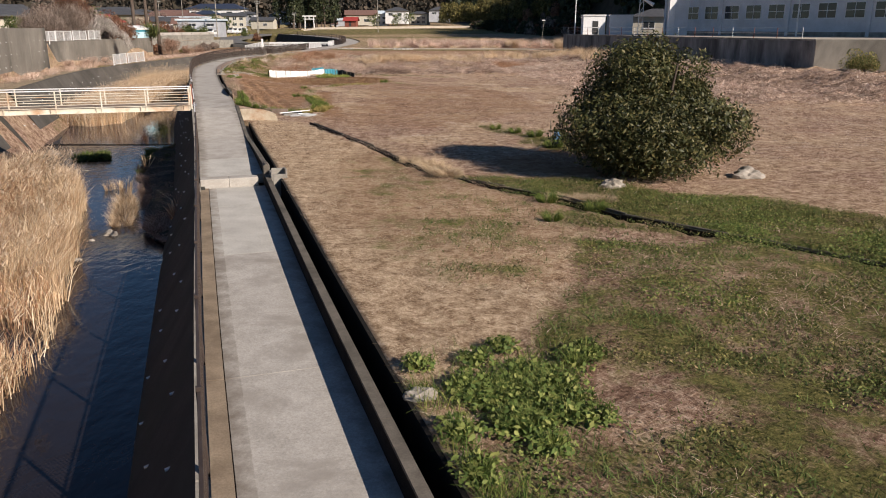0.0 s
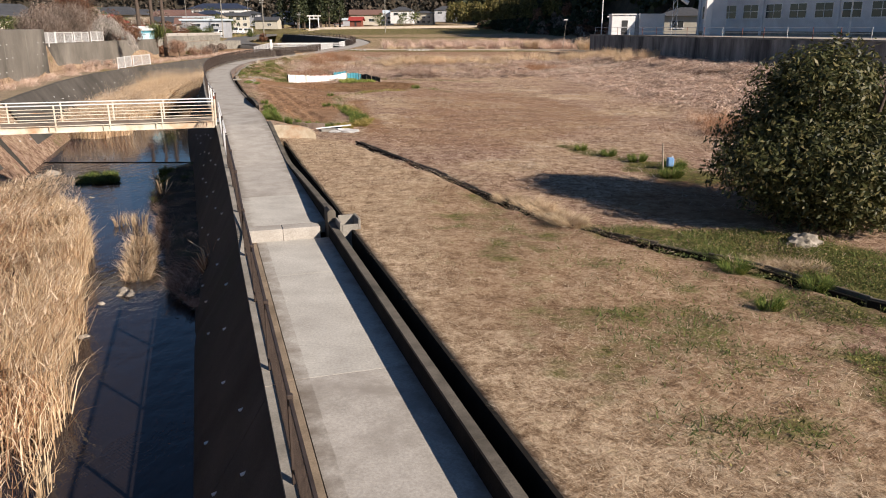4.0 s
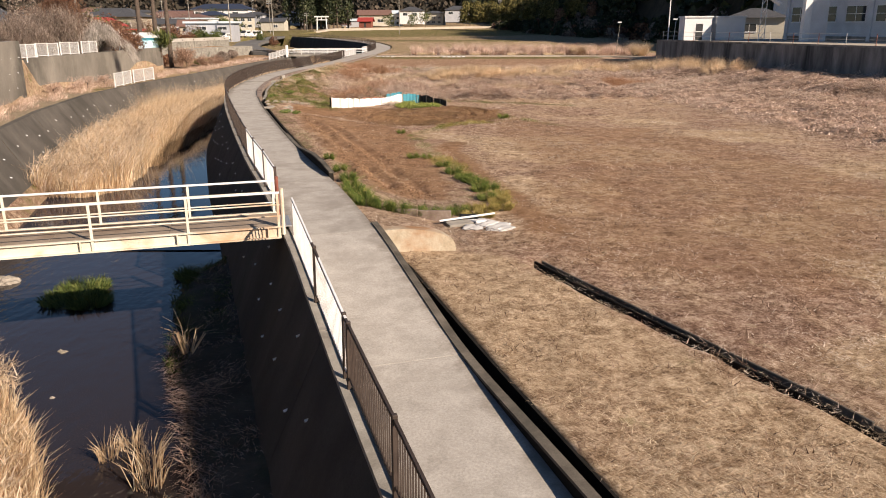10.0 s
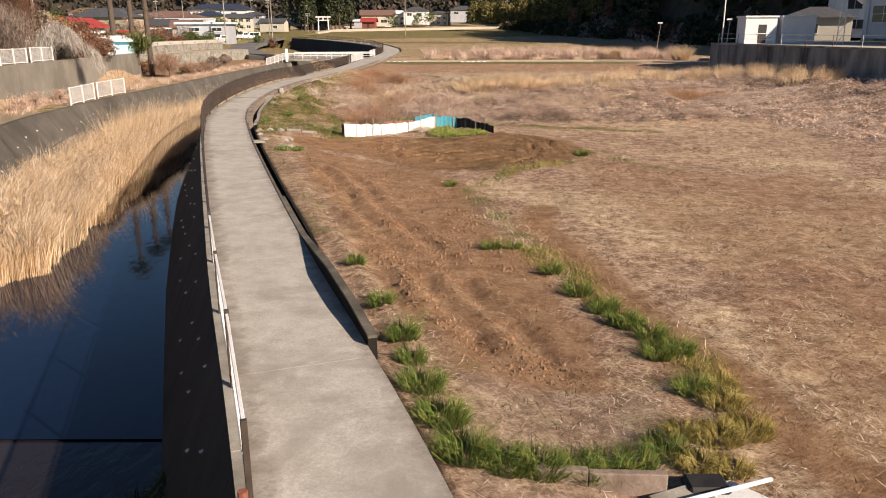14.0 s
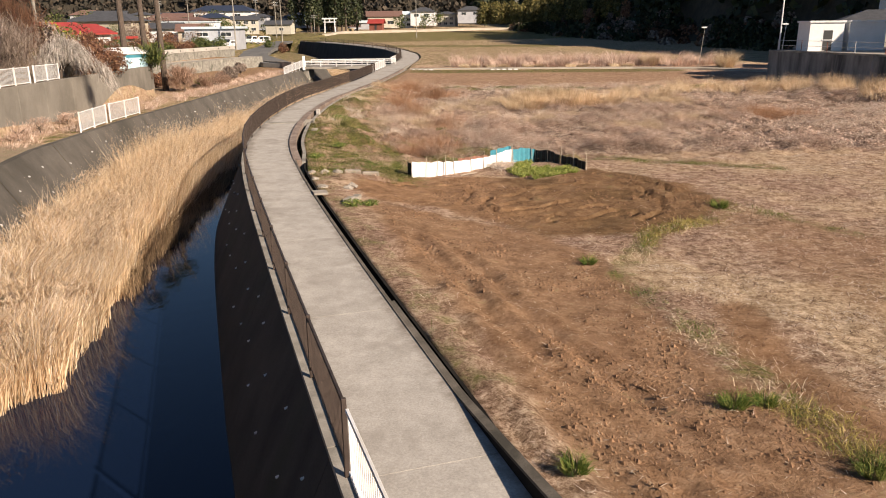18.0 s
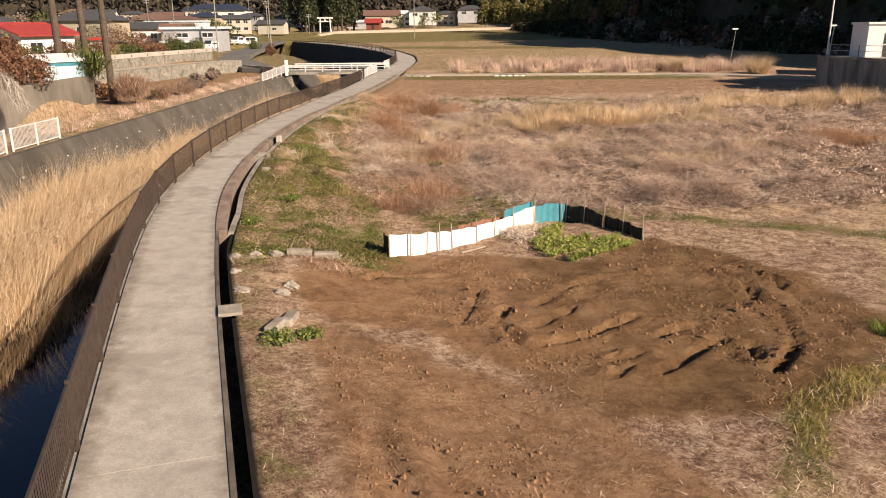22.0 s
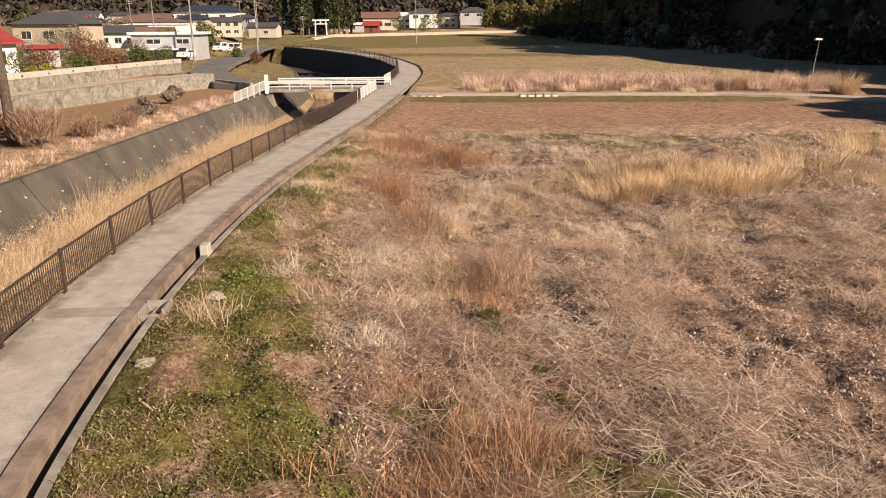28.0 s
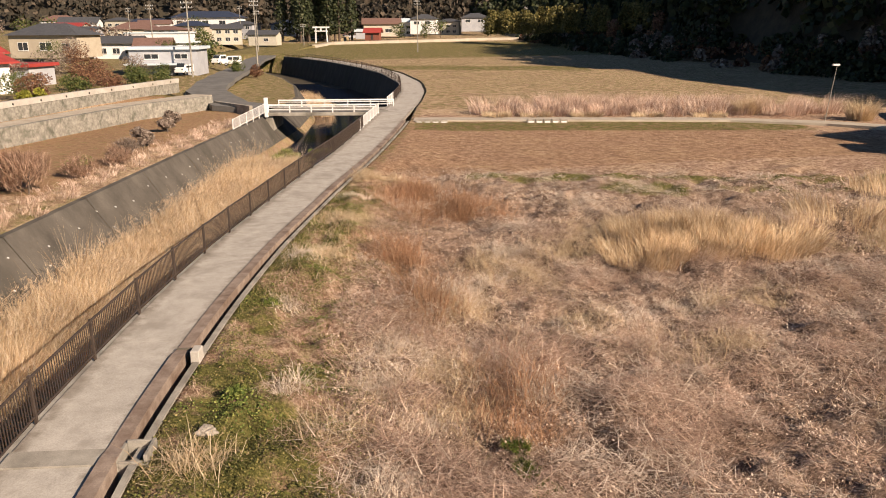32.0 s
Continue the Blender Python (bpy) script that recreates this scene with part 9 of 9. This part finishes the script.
on_bar(9000, 26, 41, (0.4, 0.9), 0.016, (0.5, 1.0), M["weed"], 47, "flattened brown grass on the silt bar")
on_bar(5000, 39, 48.4, (0.15, 0.45), 0.02, (0.2, 0.9), M["grass"], 56, "dark green weeds on the silt bar")
on_bar(2500, 38, 48, (0.3, 0.7), 0.014, (0.4, 1.0), M["weed"], 57, "thin brown grass on the silt bar", 0.4)
clumps("reed_clumps", [(-12.6, 28.8, 0.4, 0.7), (-12.9, 29.8, 0.45, 0.9), (-13.3, 30.9, 0.45, 0.9), (-13.7, 32.0, 0.4, 0.9), (-14.1, 33.0, 0.3, 0.7)], M["reed"], "golden-brown reed clumps on the silt bar", "reeds", 300, (0.4, 1.1), 0.014, 45, (0.1, 0.8), WATER_DOWN, 0.9)
clumps("reed_clumps", [(-14.7, 34.4, 0.28, 0.9), (-14.9, 35.0, 0.22, 0.9), (-15.9, 35.4, 0.2, 0.6), (-15.6, 35.8, 0.2, 0.5)], M["reed"], "pale upright reed tufts on the silt bar", "reeds", 60, (0.6, 1.2), 0.016, 58, (0.02, 0.3), WATER_DOWN, 0.5)
clumps("plume_grass", [(-10.0, 28.0, 0.28, 1.0)], M["weed_orange"], "plumed grass clump leaning from the river wall", "grass", 190, (0.7, 1.25), 0.018, 46, (0.1, 0.55), WATER_DOWN + 0.4, 1.0)
clumps("plume_grass", [(-10.0, 28.0, 0.2, 1.0), (-15.6, 39.6, 0.15, 0.75)], M["reed"], "tall plumed stalks over the silt bar", "grass", 26, (1.2, 1.75), 0.035, 59, (0.1, 0.5), WATER_DOWN + 0.4, 0.9)
clumps("water_plants", [(-20.9, 44.6, 0.9, 0.5), (-20.2, 44.2, 0.6, 0.5), (-21.0, 45.6, 0.8, 0.5), (-17.6, 47.0, 0.8, 0.5), (-16.6, 44.0, 0.6, 0.5)], M["grass"], "low green plants on small islands in the river", "water plants", 900, (0.4, 0.9), 0.03, 48, (0.1, 0.8), WATER_DOWN)
clumps("water_plants", [(-33, 150, 1.5, 0.5), (-31, 147.5, 1.4, 0.5), (-30, 143, 1.2, 0.5), (-34, 152.5, 1.2, 0.5), (-30, 153, 1.2, 0.4)], M["grass_bright"], "green plants in the river bed below the bridge", "water plants", 700, (0.4, 0.9), 0.05, 49, (0.1, 0.8), WATER_UP)
for k, (x, y, r) in enumerate([(-14.7, 39.6, 0.3), (-19.3, 40.6, 0.14), (-18.3, 38.0, 0.1), (-12.2, 24.2, 0.15), (-11.2, 21.0, 0.12), (-12.8, 26.6, 0.14), (-23.9, 46.3, 0.4), (-24.2, 45.5, 0.3), (-11.6, 19.4, 0.1), (-20.6, 38.8, 0.12), (-12.4, 27.4, 0.3)]):
    o = thing("river_stone", Matrix.Translation((x, y, WATER_DOWN - 0.05)), "pale rounded stone in the shallow river", "stone", "river stones")
    crumple("rock", o, 0, 0, r, r * 0.7, 700 + k, M["stone"])


def plumes(name, n_, ys, xl, xr, z0, z1, seed, label):
    """Feathery seed heads over a reed bed."""
    rs = np.random.RandomState(seed)
    y = rs.uniform(ys[0], ys[-1], n_)
    t = rs.rand(n_) ** 0.8
    x = np.interp(y, ys, xl) * (1 - t) + np.interp(y, ys, xr) * t
    ok = patchy(x * 1.3, y * 1.3, 1.8, -0.4, 0.15) > rs.rand(n_) * 0.8
    x, y = x[ok], y[ok]
    N = len(x)
    z = rs.uniform(z0, z1, N) * (0.75 + 0.4 * patchy(x, y, 1.4))
    P_ = np.repeat(np.stack([x, y, z], 1), 3, 0) + rs.normal(0, 0.05, (N * 3, 3))
    stuff(name, blades(name, P_, rs.uniform(0.18, 0.42, N * 3), rs.uniform(0.02, 0.045, N * 3), np.repeat(rs.normal(0.6, 1.2, N), 3) + rs.normal(0, 0.5, N * 3), rs.uniform(0.1, 0.9, N * 3), M["plume"], seed, 0.8, True), label, "reeds")


plumes("reed_plumes", 14000, ry_, [crest(y) + 1.6 for y in ry_], [-27.2, -26.1, -26.8, -27.8, -29.5, -30.2, -30.4, -29.8, -29.0, -28.6, -28.8], WATER_UP + 0.9, WATER_UP + 1.7, 91, "pale feathery seed heads of the river reeds")
plumes("reed_plumes", 5000, ry2, LEFT2, EDGE2, WATER_DOWN + 0.8, WATER_DOWN + 1.6, 92, "pale feathery seed heads of the river reeds")
# clods on the dug plots
rs = np.random.RandomState(95)
x, y = rs.uniform(-19, -5, 34000), rs.uniform(46, 79, 34000)
ok = (np.maximum(plot_map(x, y)[1], plot_map(x, y)[2]) > 0.9) & (patchy(x, y, 2.4, -0.1, 0.3) > rs.rand(len(x)))
x, y = x[ok], y[ok]
N = len(x)
r_ = rs.uniform(0.015, 0.05, N) * (0.6 + 0.8 * rs.rand(N) ** 3)
base = np.array([(1, 0, 0), (0, 1, 0), (-1, 0, 0), (0, -1, 0), (0, 0, 1), (0, 0, -1)], float)
v = np.stack([x, y, height(x, y)], 1)[:, None, :] + base[None] * r_[:, None, None] * rs.uniform(0.6, 1.4, (N, 6, 3))
tri = np.array([(0, 1, 4), (1, 2, 4), (2, 3, 4), (3, 0, 4), (1, 0, 5), (2, 1, 5), (3, 2, 5), (0, 3, 5)])
f = (np.arange(N) * 6)[:, None, None] + tri[None]
stuff("soil_clods", mesh_np("soil_clods", v.reshape(-1, 3), f.reshape(-1, 3), M["clod"]), "small clods of turned soil on the plots", "clods")
